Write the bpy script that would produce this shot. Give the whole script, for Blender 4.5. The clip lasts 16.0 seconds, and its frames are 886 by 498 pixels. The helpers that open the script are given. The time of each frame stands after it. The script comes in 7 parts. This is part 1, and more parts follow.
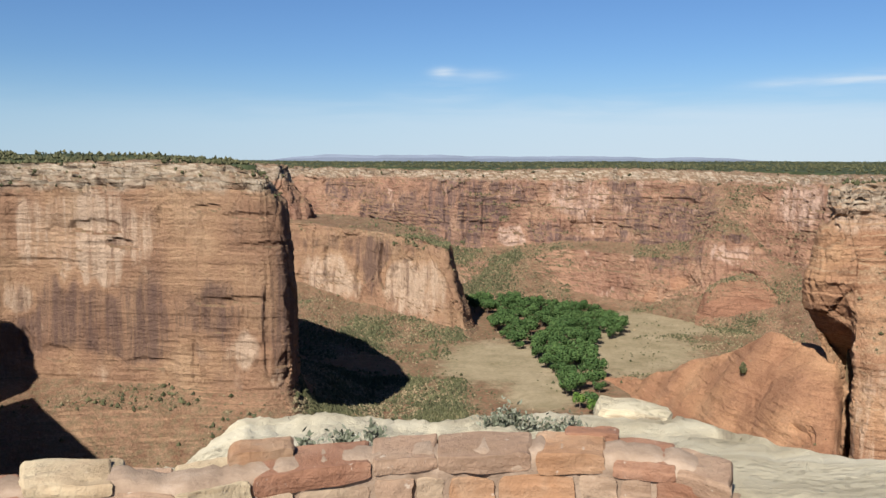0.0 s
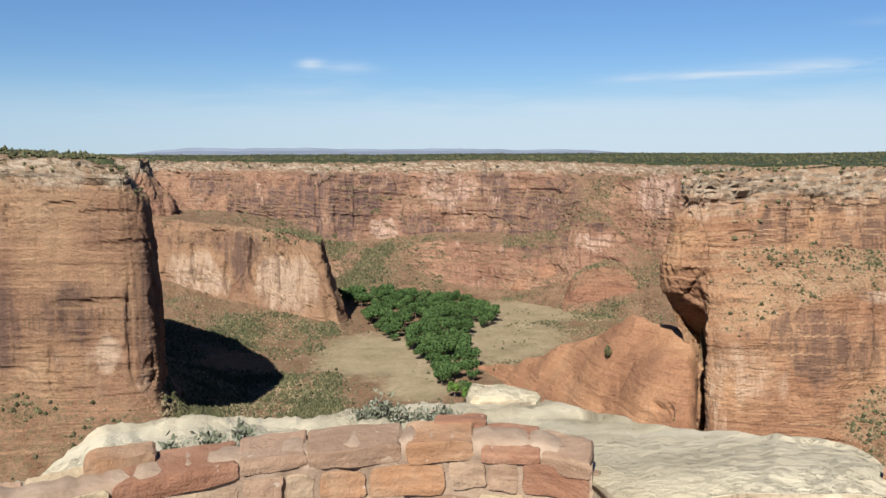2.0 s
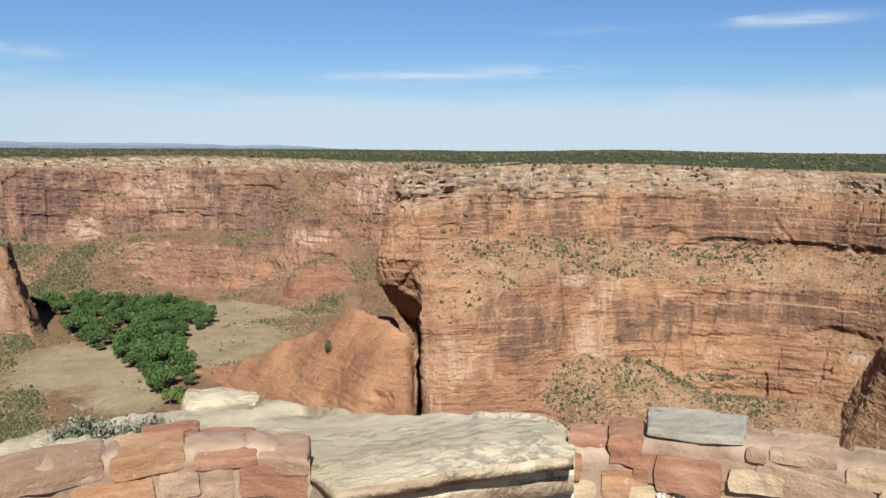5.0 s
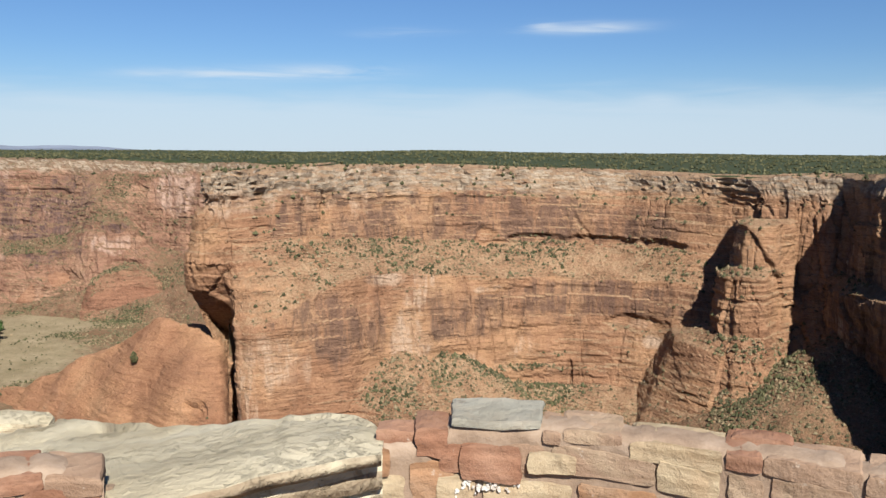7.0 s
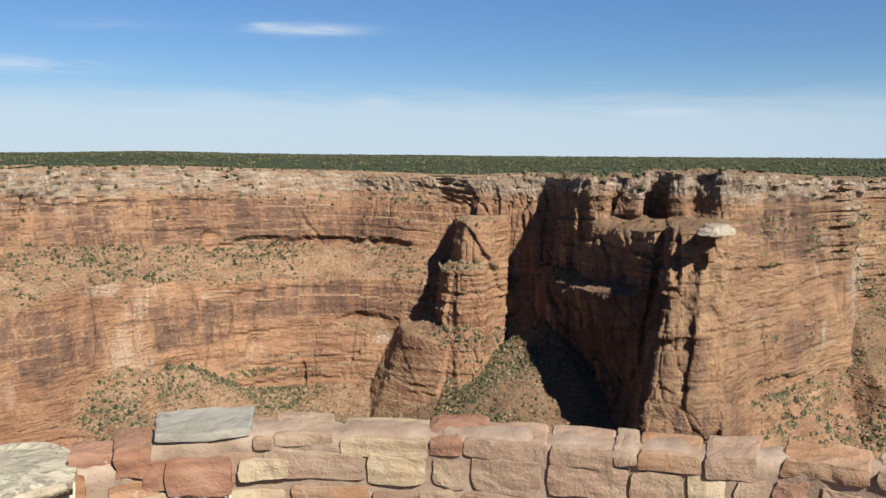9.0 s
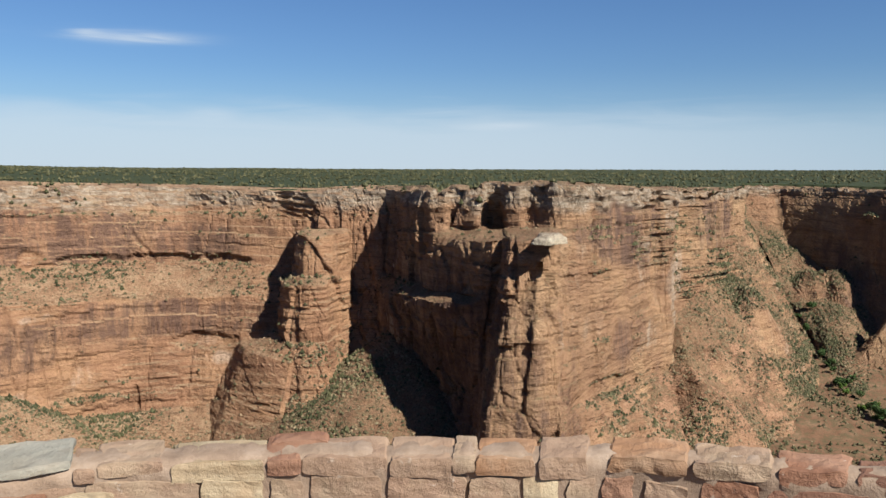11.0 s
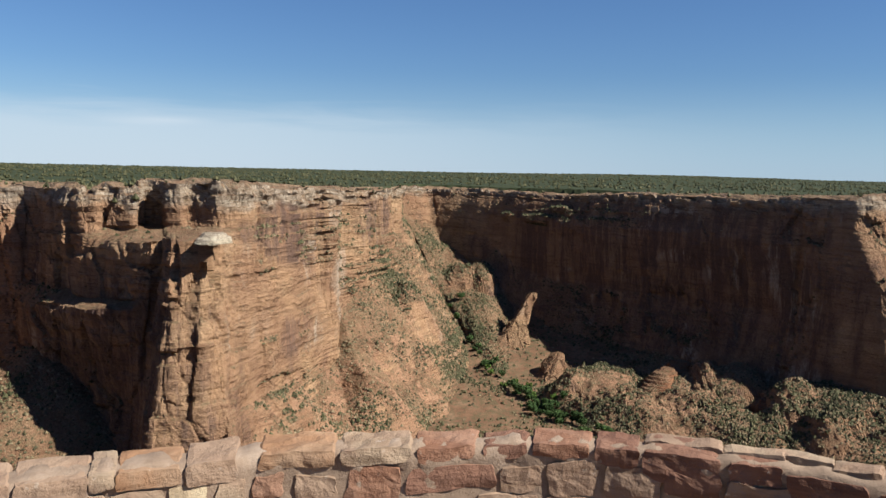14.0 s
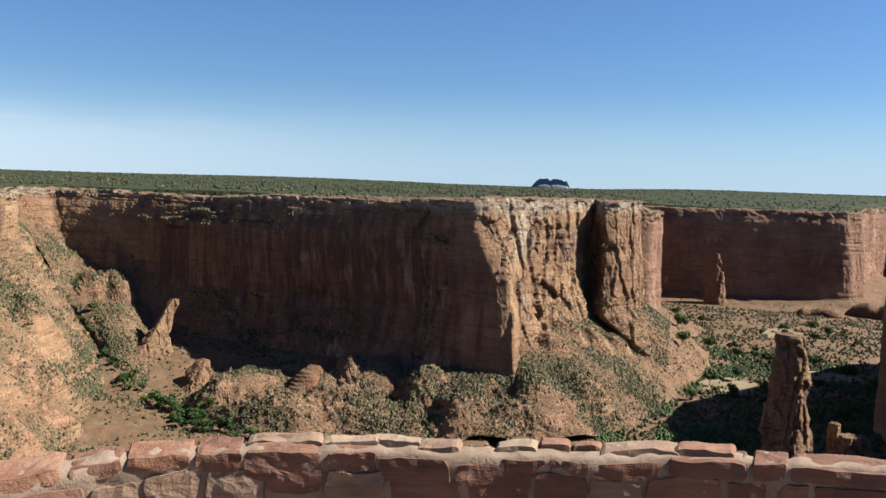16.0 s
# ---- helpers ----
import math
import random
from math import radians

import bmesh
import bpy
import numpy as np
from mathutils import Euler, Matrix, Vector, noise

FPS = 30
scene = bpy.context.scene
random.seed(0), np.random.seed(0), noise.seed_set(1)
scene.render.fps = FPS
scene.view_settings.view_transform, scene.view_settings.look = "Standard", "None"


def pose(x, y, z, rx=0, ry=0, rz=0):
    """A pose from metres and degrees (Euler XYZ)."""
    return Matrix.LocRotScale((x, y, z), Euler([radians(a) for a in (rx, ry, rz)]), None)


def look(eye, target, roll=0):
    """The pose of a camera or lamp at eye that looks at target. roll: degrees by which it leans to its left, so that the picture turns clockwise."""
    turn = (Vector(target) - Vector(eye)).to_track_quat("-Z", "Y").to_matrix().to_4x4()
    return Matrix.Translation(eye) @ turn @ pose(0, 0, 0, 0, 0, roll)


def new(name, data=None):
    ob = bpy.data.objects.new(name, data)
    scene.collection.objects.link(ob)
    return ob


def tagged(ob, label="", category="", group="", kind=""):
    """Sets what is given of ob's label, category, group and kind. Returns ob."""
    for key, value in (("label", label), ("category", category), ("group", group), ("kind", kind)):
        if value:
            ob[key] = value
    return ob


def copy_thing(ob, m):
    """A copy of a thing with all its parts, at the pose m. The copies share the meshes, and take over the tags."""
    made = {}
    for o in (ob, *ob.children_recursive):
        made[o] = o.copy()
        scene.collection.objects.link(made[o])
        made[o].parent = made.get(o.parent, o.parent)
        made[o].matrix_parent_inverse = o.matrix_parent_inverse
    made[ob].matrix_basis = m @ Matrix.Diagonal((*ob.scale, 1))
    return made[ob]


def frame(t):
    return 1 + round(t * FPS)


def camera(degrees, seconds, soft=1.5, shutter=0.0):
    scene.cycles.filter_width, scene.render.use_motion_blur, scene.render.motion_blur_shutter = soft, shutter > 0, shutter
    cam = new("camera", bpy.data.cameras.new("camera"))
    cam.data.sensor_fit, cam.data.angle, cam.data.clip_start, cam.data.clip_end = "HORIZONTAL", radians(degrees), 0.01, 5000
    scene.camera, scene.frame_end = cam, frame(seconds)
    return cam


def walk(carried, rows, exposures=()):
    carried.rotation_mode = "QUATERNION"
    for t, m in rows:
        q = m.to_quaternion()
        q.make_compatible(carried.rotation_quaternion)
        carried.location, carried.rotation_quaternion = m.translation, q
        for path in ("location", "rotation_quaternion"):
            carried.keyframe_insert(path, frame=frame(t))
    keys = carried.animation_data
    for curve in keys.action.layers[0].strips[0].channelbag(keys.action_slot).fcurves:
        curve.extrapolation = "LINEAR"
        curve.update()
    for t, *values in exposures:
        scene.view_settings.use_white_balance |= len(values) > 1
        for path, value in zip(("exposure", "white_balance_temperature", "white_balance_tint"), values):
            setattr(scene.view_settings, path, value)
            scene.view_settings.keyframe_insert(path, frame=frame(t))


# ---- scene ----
cam = camera(56.41, 16.0)
PATH = [
    (0.0, pose(-0.000, 0.000, 0.000, 83.86, -0.14, 0.00)),
    (0.5, pose(0.004, -0.002, 0.000, 83.74, 0.03, -2.40)),
    (1.0, pose(0.009, -0.005, 0.000, 83.62, 0.06, -4.16)),
    (1.5, pose(0.015, -0.006, 0.000, 83.47, 0.00, -6.28)),
    (2.0, pose(0.019, -0.005, 0.000, 83.36, 0.15, -8.91)),
    (2.5, pose(0.020, -0.005, 0.000, 83.32, -0.13, -11.61)),
    (3.0, pose(0.021, -0.006, 0.000, 83.27, -0.28, -15.18)),
    (3.5, pose(0.029, -0.008, 0.000, 83.27, -0.37, -18.77)),
    (6.0, pose(0.046, -0.012, 0.000, 83.12, -0.47, -34.76)),
    (6.5, pose(0.058, -0.020, 0.000, 83.20, -0.49, -38.06)),
    (7.0, pose(0.060, -0.038, 0.000, 83.26, -0.36, -41.26)),
    (7.5, pose(0.064, -0.056, 0.000, 83.16, -0.32, -46.33)),
    (8.0, pose(0.077, -0.064, 0.000, 83.17, -0.50, -52.55)),
    (8.5, pose(0.099, -0.082, 0.000, 83.27, -0.48, -56.83)),
    (11.0, pose(0.123, -0.108, 0.000, 84.41, -0.25, -70.99)),
    (11.5, pose(0.132, -0.116, 0.000, 84.48, -0.27, -74.62)),
    (12.0, pose(0.133, -0.116, 0.000, 84.56, -0.34, -77.93)),
    (12.5, pose(0.133, -0.122, 0.000, 84.57, -0.42, -80.80)),
    (13.0, pose(0.131, -0.130, 0.000, 84.49, -0.43, -84.04)),
    (13.5, pose(0.127, -0.142, 0.000, 84.46, -0.81, -87.15)),
    (14.0, pose(0.125, -0.165, 0.000, 84.64, -1.31, -93.86)),
    (14.5, pose(0.128, -0.198, 0.000, 84.98, -1.45, -103.18)),
    (15.0, pose(0.126, -0.236, 0.000, 85.20, -1.16, -108.97)),
    (15.5, pose(0.113, -0.272, 0.000, 85.32, -1.20, -113.45)),
    (16.0, pose(0.096, -0.302, 0.000, 85.46, -1.92, -118.20)),
]
SUN_BEARING, SUN_HEIGHT = 204.0, 42.0
walk(cam, PATH, exposures=[(0.0, 1.24), (8.5, 1.22), (11.0, 1.15), (13.5, 1.14), (14.5, 1.34), (16.0, 1.50)])


def bearing(az, d, z=0.0):
    """A place by its bearing from the overlook in degrees, its range and its height in metres."""
    a = radians(az)
    return np.array((d * math.sin(a), d * math.cos(a), z))


# ---- light ----
def node(tree, kind, inputs=None, **props):
    n = tree.nodes.new(kind)
    for k, v in props.items():
        setattr(n, k, v)
    for k, v in (inputs or {}).items():
        if isinstance(v, bpy.types.NodeSocket):
            tree.links.new(v, n.inputs[k])
        else:
            n.inputs[k].default_value = v
    return n


def sky_world():
    world = bpy.data.worlds.new("sky")
    scene.world = world
    world.use_nodes = True
    tree = world.node_tree
    tree.nodes.clear()
    out = node(tree, "ShaderNodeOutputWorld")
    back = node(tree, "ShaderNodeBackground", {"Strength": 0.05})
    sky = node(tree, "ShaderNodeTexSky", sky_type="NISHITA", sun_disc=False, sun_elevation=radians(SUN_HEIGHT),
               sun_rotation=radians(SUN_BEARING), altitude=800.0, air_density=1.15, dust_density=0.0, ozone_density=2.0)
    coord = node(tree, "ShaderNodeTexCoord")
    sep = node(tree, "ShaderNodeSeparateXYZ", {0: coord.outputs["Generated"]})

    def m(op, a, b=None, c=None):
        ins = {0: a}
        if b is not None:
            ins[1] = b
        if c is not None:
            ins[2] = c
        return node(tree, "ShaderNodeMath", ins, operation=op).outputs[0]

    az = m("MULTIPLY", m("ARCTAN2", sep.outputs[0], sep.outputs[1]), 57.29578)
    el = m("MULTIPLY", m("ARCSINE", sep.outputs[2]), 57.29578)
    flat = node(tree, "ShaderNodeCombineXYZ", {0: m("MULTIPLY", az, 0.055), 1: m("MULTIPLY", el, 0.55), 2: 0.0})
    wisp = node(tree, "ShaderNodeTexNoise", {"Vector": flat.outputs[0], "Scale": 2.2, "Detail": 6.0, "Roughness": 0.55, "Distortion": 0.6})
    fine = node(tree, "ShaderNodeMapRange", {"Value": wisp.outputs[0], "From Min": 0.36, "From Max": 0.66}).outputs[0]
    total = None
    # thin wisps: bearing, height, half length, half thickness, density
    for a, e, la, le, k in CLOUDS:
        da = m("DIVIDE", m("SUBTRACT", az, a), la)
        de = m("DIVIDE", m("SUBTRACT", m("SUBTRACT", el, e), m("MULTIPLY", m("SUBTRACT", az, a), 0.02)), le)
        r = m("ADD", m("MULTIPLY", da, da), m("MULTIPLY", de, de))
        g = m("MULTIPLY", m("POWER", 2.718, m("MULTIPLY", r, -1.0)), k)
        total = g if total is None else m("ADD", total, g)
    # low bank of thin haze cloud over the horizon
    rise = m("MULTIPLY", m("SUBTRACT", wisp.outputs[0], 0.5), 2.4)
    top = node(tree, "ShaderNodeMapRange", {"Value": m("ADD", el, rise), "From Min": 4.9, "From Max": 2.2}, interpolation_type="SMOOTHSTEP").outputs[0]
    ends = m("MULTIPLY", node(tree, "ShaderNodeMapRange", {"Value": az, "From Min": 122.0, "From Max": 70.0}, interpolation_type="SMOOTHSTEP").outputs[0],
             node(tree, "ShaderNodeMapRange", {"Value": az, "From Min": -45.0, "From Max": 22.0}, interpolation_type="SMOOTHSTEP").outputs[0])
    bank = m("MULTIPLY", m("MULTIPLY", top, ends), 0.55)
    cloud = m("MINIMUM", m("ADD", m("MULTIPLY", total, fine), bank), 0.9)
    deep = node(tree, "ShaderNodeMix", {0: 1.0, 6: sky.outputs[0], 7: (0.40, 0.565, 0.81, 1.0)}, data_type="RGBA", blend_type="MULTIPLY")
    low = node(tree, "ShaderNodeMapRange", {"Value": el, "From Min": 7.0, "From Max": 0.0, "To Max": 0.6}, interpolation_type="SMOOTHSTEP").outputs[0]
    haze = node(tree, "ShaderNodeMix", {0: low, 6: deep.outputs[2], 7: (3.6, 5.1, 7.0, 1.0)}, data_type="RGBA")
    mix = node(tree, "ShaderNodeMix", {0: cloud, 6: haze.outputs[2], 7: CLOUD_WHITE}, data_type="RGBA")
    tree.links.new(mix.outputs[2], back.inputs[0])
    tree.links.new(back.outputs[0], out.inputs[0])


CLOUD_WHITE = (5.9, 6.7, 7.5, 1.0)
CLOUDS = [(0.0, 5.9, 0.8, 0.32, 1.0), (-0.3, 4.5, 2.6, 0.5, 0.8), (2.4, 5.7, 1.8, 0.35, 0.55), (27.5, 5.0, 4.2, 0.45, 0.85),
          (34.0, 5.3, 3.8, 0.42, 0.95), (22.0, 4.8, 3.0, 0.3, 0.4), (38.5, 7.9, 2.6, 0.3, 0.4), (51.0, 8.2, 3.2, 0.35, 0.95),
          (48.0, 8.3, 1.0, 0.3, 0.6), (45.0, 3.6, 2.0, 0.5, 0.4), (55.5, 3.4, 1.5, 0.5, 0.5), (75.0, 2.9, 3.0, 0.3, 0.4)]
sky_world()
sun_data = bpy.data.lights.new("sun", "SUN")
sun_data.energy, sun_data.angle, sun_data.color = 5.0, radians(0.53), (1.0, 0.95, 0.87)
sun = new("sun", sun_data)
sun.matrix_world = look(bearing(SUN_BEARING, 1000 * math.cos(radians(SUN_HEIGHT)), 1000 * math.sin(radians(SUN_HEIGHT))), (0, 0, 0))


# ---- materials ----
REFLECTANCE = 0.6  # dry, dusty surfaces all round


class Mat:
    def __init__(self, name):
        self.m = bpy.data.materials.new(name)
        self.m.use_nodes = True
        self.t = self.m.node_tree
        self.b = self.t.nodes["Principled BSDF"]
        self.pos = self.n("ShaderNodeNewGeometry").outputs["Position"]

    def n(self, kind, inputs=None, **props):
        return node(self.t, kind, inputs, **props)

    def math(self, op, a, b=None, clamp=False):
        ins = {0: a}
        if b is not None:
            ins[1] = b
        return self.n("ShaderNodeMath", ins, operation=op, use_clamp=clamp).outputs[0]

    def stretch(self, sx, sy, sz):
        return self.n("ShaderNodeMapping", {"Vector": self.pos, "Scale": (sx, sy, sz)}).outputs[0]

    def noise(self, vec, scale=1.0, detail=4.0, rough=0.55, dist=0.0):
        return self.n("ShaderNodeTexNoise", {"Vector": vec, "Scale": scale, "Detail": detail, "Roughness": rough, "Distortion": dist}).outputs[0]

    def rng(self, v, a, b, c=0.0, d=1.0, smooth=True):
        return self.n("ShaderNodeMapRange", {"Value": v, "From Min": a, "From Max": b, "To Min": c, "To Max": d},
                      interpolation_type="SMOOTHSTEP" if smooth else "LINEAR").outputs[0]

    def ramp(self, v, stops):
        r = self.n("ShaderNodeValToRGB", {0: v})
        e = r.color_ramp.elements
        while len(e) < len(stops):
            e.new(0.5)
        for q, (p, c) in zip(e, stops):
            q.position, q.color = p, (*c, 1)
        return r.outputs[0]

    def mix(self, f, a, b, blend="MIX"):
        a = (*a, 1) if isinstance(a, tuple) else a
        b = (*b, 1) if isinstance(b, tuple) else b
        return self.n("ShaderNodeMix", {0: f, 6: a, 7: b}, data_type="RGBA", blend_type=blend).outputs[2]

    def done(self, colour, rough=0.9, height=None, strength=0.5, distance=0.1, spec=0.2):
        b = self.b.inputs
        if isinstance(colour, tuple):
            b["Base Color"].default_value = (*(c * REFLECTANCE for c in colour), 1)
        else:
            self.t.links.new(self.mix(1.0, colour, (REFLECTANCE * 0.985, REFLECTANCE * 1.0, REFLECTANCE * 1.02), "MULTIPLY"), b["Base Color"])
        b["Roughness"].default_value = rough
        b["Specular IOR Level"].default_value = spec
        if height is not None:
            bump = self.n("ShaderNodeBump", {"Height": height, "Strength": strength, "Distance": distance})
            self.t.links.new(bump.outputs[0], b["Normal"])
        return self.m


def canyon_rock(name, tone, dark, pale, cap_z=-34.0, varnish=0.5, streaks=0.5, soil=(0.235, 0.135, 0.082), growth=0.6, cover=0.85, curtain=(-90.0, -40.0, 0.0), slick=(0.37, 0.21, 0.126), bedding=0.8, joints=0.16):
    """Massive sandstone: faint beds, curtains of dark varnish and pale wash down the faces, a bleached cap, soil on flat ledges."""
    k = Mat(name)
    z = k.n("ShaderNodeSeparateXYZ", {0: k.pos}).outputs[2]
    t = tone
    patch = k.noise(k.pos, 0.016, 5, 0.6)
    col = k.ramp(patch, [(0.30, (t[0] * 0.78, t[1] * 0.73, t[2] * 0.72)), (0.45, t), (0.56, (t[0] * 1.16, t[1] * 1.20, t[2] * 1.16)), (0.68, (t[0] * 1.34, t[1] * 1.48, t[2] * 1.46))])
    beds = k.noise(k.stretch(0.010, 0.010, 0.11), 1.0, 4, 0.6, 0.6)
    col = k.mix(min(0.75, 0.2 + 0.75 * bedding), col, k.ramp(beds, [(0.30, (0.70, 0.66, 0.64)), (0.46, (0.97, 0.96, 0.95)), (0.54, (1.05, 1.05, 1.04)), (0.68, (0.82, 0.78, 0.76))]), "MULTIPLY")
    tilt = k.n("ShaderNodeMapping", {"Vector": k.pos, "Rotation": (0.10, -0.13, 0.0), "Scale": (0.012, 0.012, 0.42)}).outputs[0]
    lamina = k.noise(tilt, 1.0, 5, 0.7, 0.5)
    cross = k.math("MULTIPLY", k.rng(k.noise(k.stretch(0.012, 0.012, 0.03), 1.0, 3, 0.5), 0.34, 0.48), bedding)
    col = k.mix(cross, col, k.ramp(lamina, [(0.30, (0.62, 0.56, 0.54)), (0.42, (0.97, 0.96, 0.95)), (0.56, (1.09, 1.10, 1.10)), (0.68, (0.80, 0.75, 0.73))]), "MULTIPLY")
    seam = k.rng(k.noise(k.stretch(0.012, 0.012, 0.42), 1.0, 3, 0.5, 0.8), 0.64, 0.70)
    col = k.mix(k.math("MULTIPLY", seam, 0.05 + 0.5 * bedding), col, tuple(c * 0.5 for c in t))
    # thin bedding partings that swell and pinch out
    sheet = k.noise(k.stretch(0.006, 0.006, 0.10), 1.0, 5, 0.62, 0.35)
    parting = k.math("ABSOLUTE", k.math("SUBTRACT", k.math("FRACT", k.math("MULTIPLY", sheet, 12.0)), 0.5))
    shown = k.rng(k.noise(k.stretch(0.022, 0.022, 0.06), 1.0, 4, 0.6), 0.40, 0.60)
    parting = k.math("MULTIPLY", k.rng(parting, 0.10, 0.025), shown)
    col = k.mix(k.math("MULTIPLY", parting, 0.16 + 0.62 * bedding), col, tuple(c * 0.40 for c in t))
    # upright joints
    joint = k.n("ShaderNodeTexVoronoi", {"Vector": k.mix(0.10, k.stretch(0.034, 0.034, 0.017), k.n("ShaderNodeTexNoise", {"Vector": k.pos, "Scale": 0.05, "Detail": 4.0}).outputs[1]), "Scale": 1.0}, feature="DISTANCE_TO_EDGE").outputs["Distance"]
    joint = k.math("MULTIPLY", k.rng(joint, 0.030, 0.006), k.rng(k.noise(k.pos, 0.02, 4, 0.6), 0.48, 0.60))
    col = k.mix(k.math("MULTIPLY", joint, joints), col, tuple(c * 0.34 for c in t))
    steep = k.rng(k.n("ShaderNodeSeparateXYZ", {0: k.n("ShaderNodeNewGeometry").outputs["True Normal"]}).outputs[2], 0.66, 0.34)
    # patches set per cliff: varnish, shade painted into some faces, bleached wash
    blotch = k.n("ShaderNodeAttribute", attribute_name="blotch").outputs["Fac"]
    ragged = k.math("MULTIPLY", k.math("SUBTRACT", k.noise(k.stretch(0.06, 0.06, 0.022), 1.0, 5, 0.65), 0.5), 1.3)
    # vertical wash at many widths; the broad zones decide where varnish or pale rock shows
    wash = k.noise(k.stretch(0.085, 0.085, 0.0042), 1.0, 9, 0.72, 0.12)
    zone = k.noise(k.stretch(0.011, 0.011, 0.013), 1.0, 4, 0.55, 0.5)
    hang = k.math("MULTIPLY", k.math("MULTIPLY", k.rng(z, curtain[0], curtain[0] + 6), k.rng(z, curtain[1] + 6, curtain[1] - 6)), curtain[2])
    zone = k.math("ADD", zone, hang)
    dz = k.rng(zone, 0.62 - 0.22 * varnish, 0.70 - 0.22 * varnish)
    dz = k.math("MULTIPLY", dz, k.rng(blotch, -0.1, -0.4))
    deep = k.rng(k.math("ADD", blotch, k.math("MULTIPLY", ragged, 0.8)), 0.0, 0.42)
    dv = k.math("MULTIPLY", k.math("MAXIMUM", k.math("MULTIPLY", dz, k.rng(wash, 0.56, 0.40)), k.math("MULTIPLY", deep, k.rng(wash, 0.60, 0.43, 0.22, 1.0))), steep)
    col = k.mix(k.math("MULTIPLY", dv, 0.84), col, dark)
    zone2 = k.noise(k.n("ShaderNodeMapping", {"Vector": k.pos, "Scale": (0.013, 0.013, 0.012), "Location": (3.7, 1.9, 5.1)}).outputs[0], 1.0, 3, 0.5, 0.5)
    pz = k.rng(zone2, 0.68 - 0.22 * streaks, 0.74 - 0.2 * streaks)
    bleach = k.rng(k.math("ADD", k.math("MULTIPLY", blotch, -1.0), k.math("MULTIPLY", ragged, 0.8)), 0.05, 0.48)
    pv = k.math("MULTIPLY", k.math("MAXIMUM", k.math("MULTIPLY", pz, k.rng(wash, 0.47, 0.60)), k.math("MULTIPLY", bleach, k.rng(wash, 0.42, 0.56, 0.2, 1.0))), steep)
    col = k.mix(k.math("MULTIPLY", pv, 0.85), col, pale)
    # bleached cap beds
    wob = k.math("MULTIPLY", k.math("SUBTRACT", k.noise(k.pos, 0.035, 3), 0.5), 26.0)
    cap = k.rng(k.math("ADD", z, wob), cap_z - 5.0, cap_z + 5.0)
    capcol = k.ramp(k.noise(k.stretch(0.07, 0.07, 0.4), 1.0, 5, 0.65, 0.2), [(0.32, (0.17, 0.12, 0.085)), (0.44, (0.34, 0.265, 0.19)), (0.60, (0.50, 0.42, 0.315))])
    col = k.mix(k.math("MULTIPLY", cap, 0.85), col, capcol)
    # soil, rubble and thin growth on ledges
    grit = k.noise(k.pos, 0.5, 4, 0.7)
    soilc = k.ramp(grit, [(0.3, tuple(c * 0.6 for c in soil)), (0.52, soil), (0.7, (soil[0] * 1.3, soil[1] * 1.45, soil[2] * 1.55))])
    soilc = k.mix(1.0, soilc, k.ramp(k.noise(k.pos, 0.055, 5, 0.65), [(0.32, (0.66, 0.58, 0.55)), (0.5, (1.0, 1.0, 1.0)), (0.68, (1.18, 1.28, 1.3))]), "MULTIPLY")
    grass = k.rng(k.noise(k.pos, 0.22, 6, 0.72), 0.43, 0.60)
    soilc = k.mix(k.math("MULTIPLY", grass, growth), soilc, (0.10, 0.098, 0.050))
    bald = k.n("ShaderNodeAttribute", attribute_name="bald").outputs["Fac"]
    slickc = k.mix(1.0, slick, k.ramp(lamina, [(0.34, (0.74, 0.68, 0.66)), (0.5, (1.0, 1.0, 1.0)), (0.66, (1.12, 1.14, 1.16))]), "MULTIPLY")
    bald = k.rng(k.math("ADD", bald, k.math("MULTIPLY", k.math("SUBTRACT", k.noise(k.pos, 0.07, 6, 0.7), 0.5), 2.2)), 0.40, 0.56)
    col = k.mix(k.math("MULTIPLY", k.math("SUBTRACT", 1.0, steep), cover), col, k.mix(bald, soilc, slickc))
    fine = k.noise(k.stretch(0.42, 0.42, 0.62), 1.0, 7, 0.78)
    col = k.mix(1.0, col, k.ramp(fine, [(0.28, (0.52, 0.49, 0.47)), (0.44, (0.95, 0.95, 0.95)), (0.58, (1.05, 1.05, 1.05)), (0.74, (1.34, 1.36, 1.38))]), "MULTIPLY")
    grain = k.noise(k.stretch(1.3, 1.3, 1.9), 1.0, 5, 0.8)
    col = k.mix(1.0, col, k.ramp(grain, [(0.30, (0.62, 0.60, 0.58)), (0.5, (1, 1, 1)), (0.70, (1.36, 1.38, 1.40))]), "MULTIPLY")
    h = k.math("ADD", k.noise(k.stretch(0.30, 0.30, 0.45), 1.0, 7, 0.72), k.math("MULTIPLY", k.noise(k.stretch(0.35, 0.35, 0.05), 1.0, 5, 0.65), 0.5))
    h = k.math("SUBTRACT", h, k.math("ADD", k.math("MULTIPLY", parting, 0.1 + 0.4 * bedding), k.math("MULTIPLY", joint, joints)))
    return k.done(col, 0.93, h, 1.0, 1.9, 0.12)


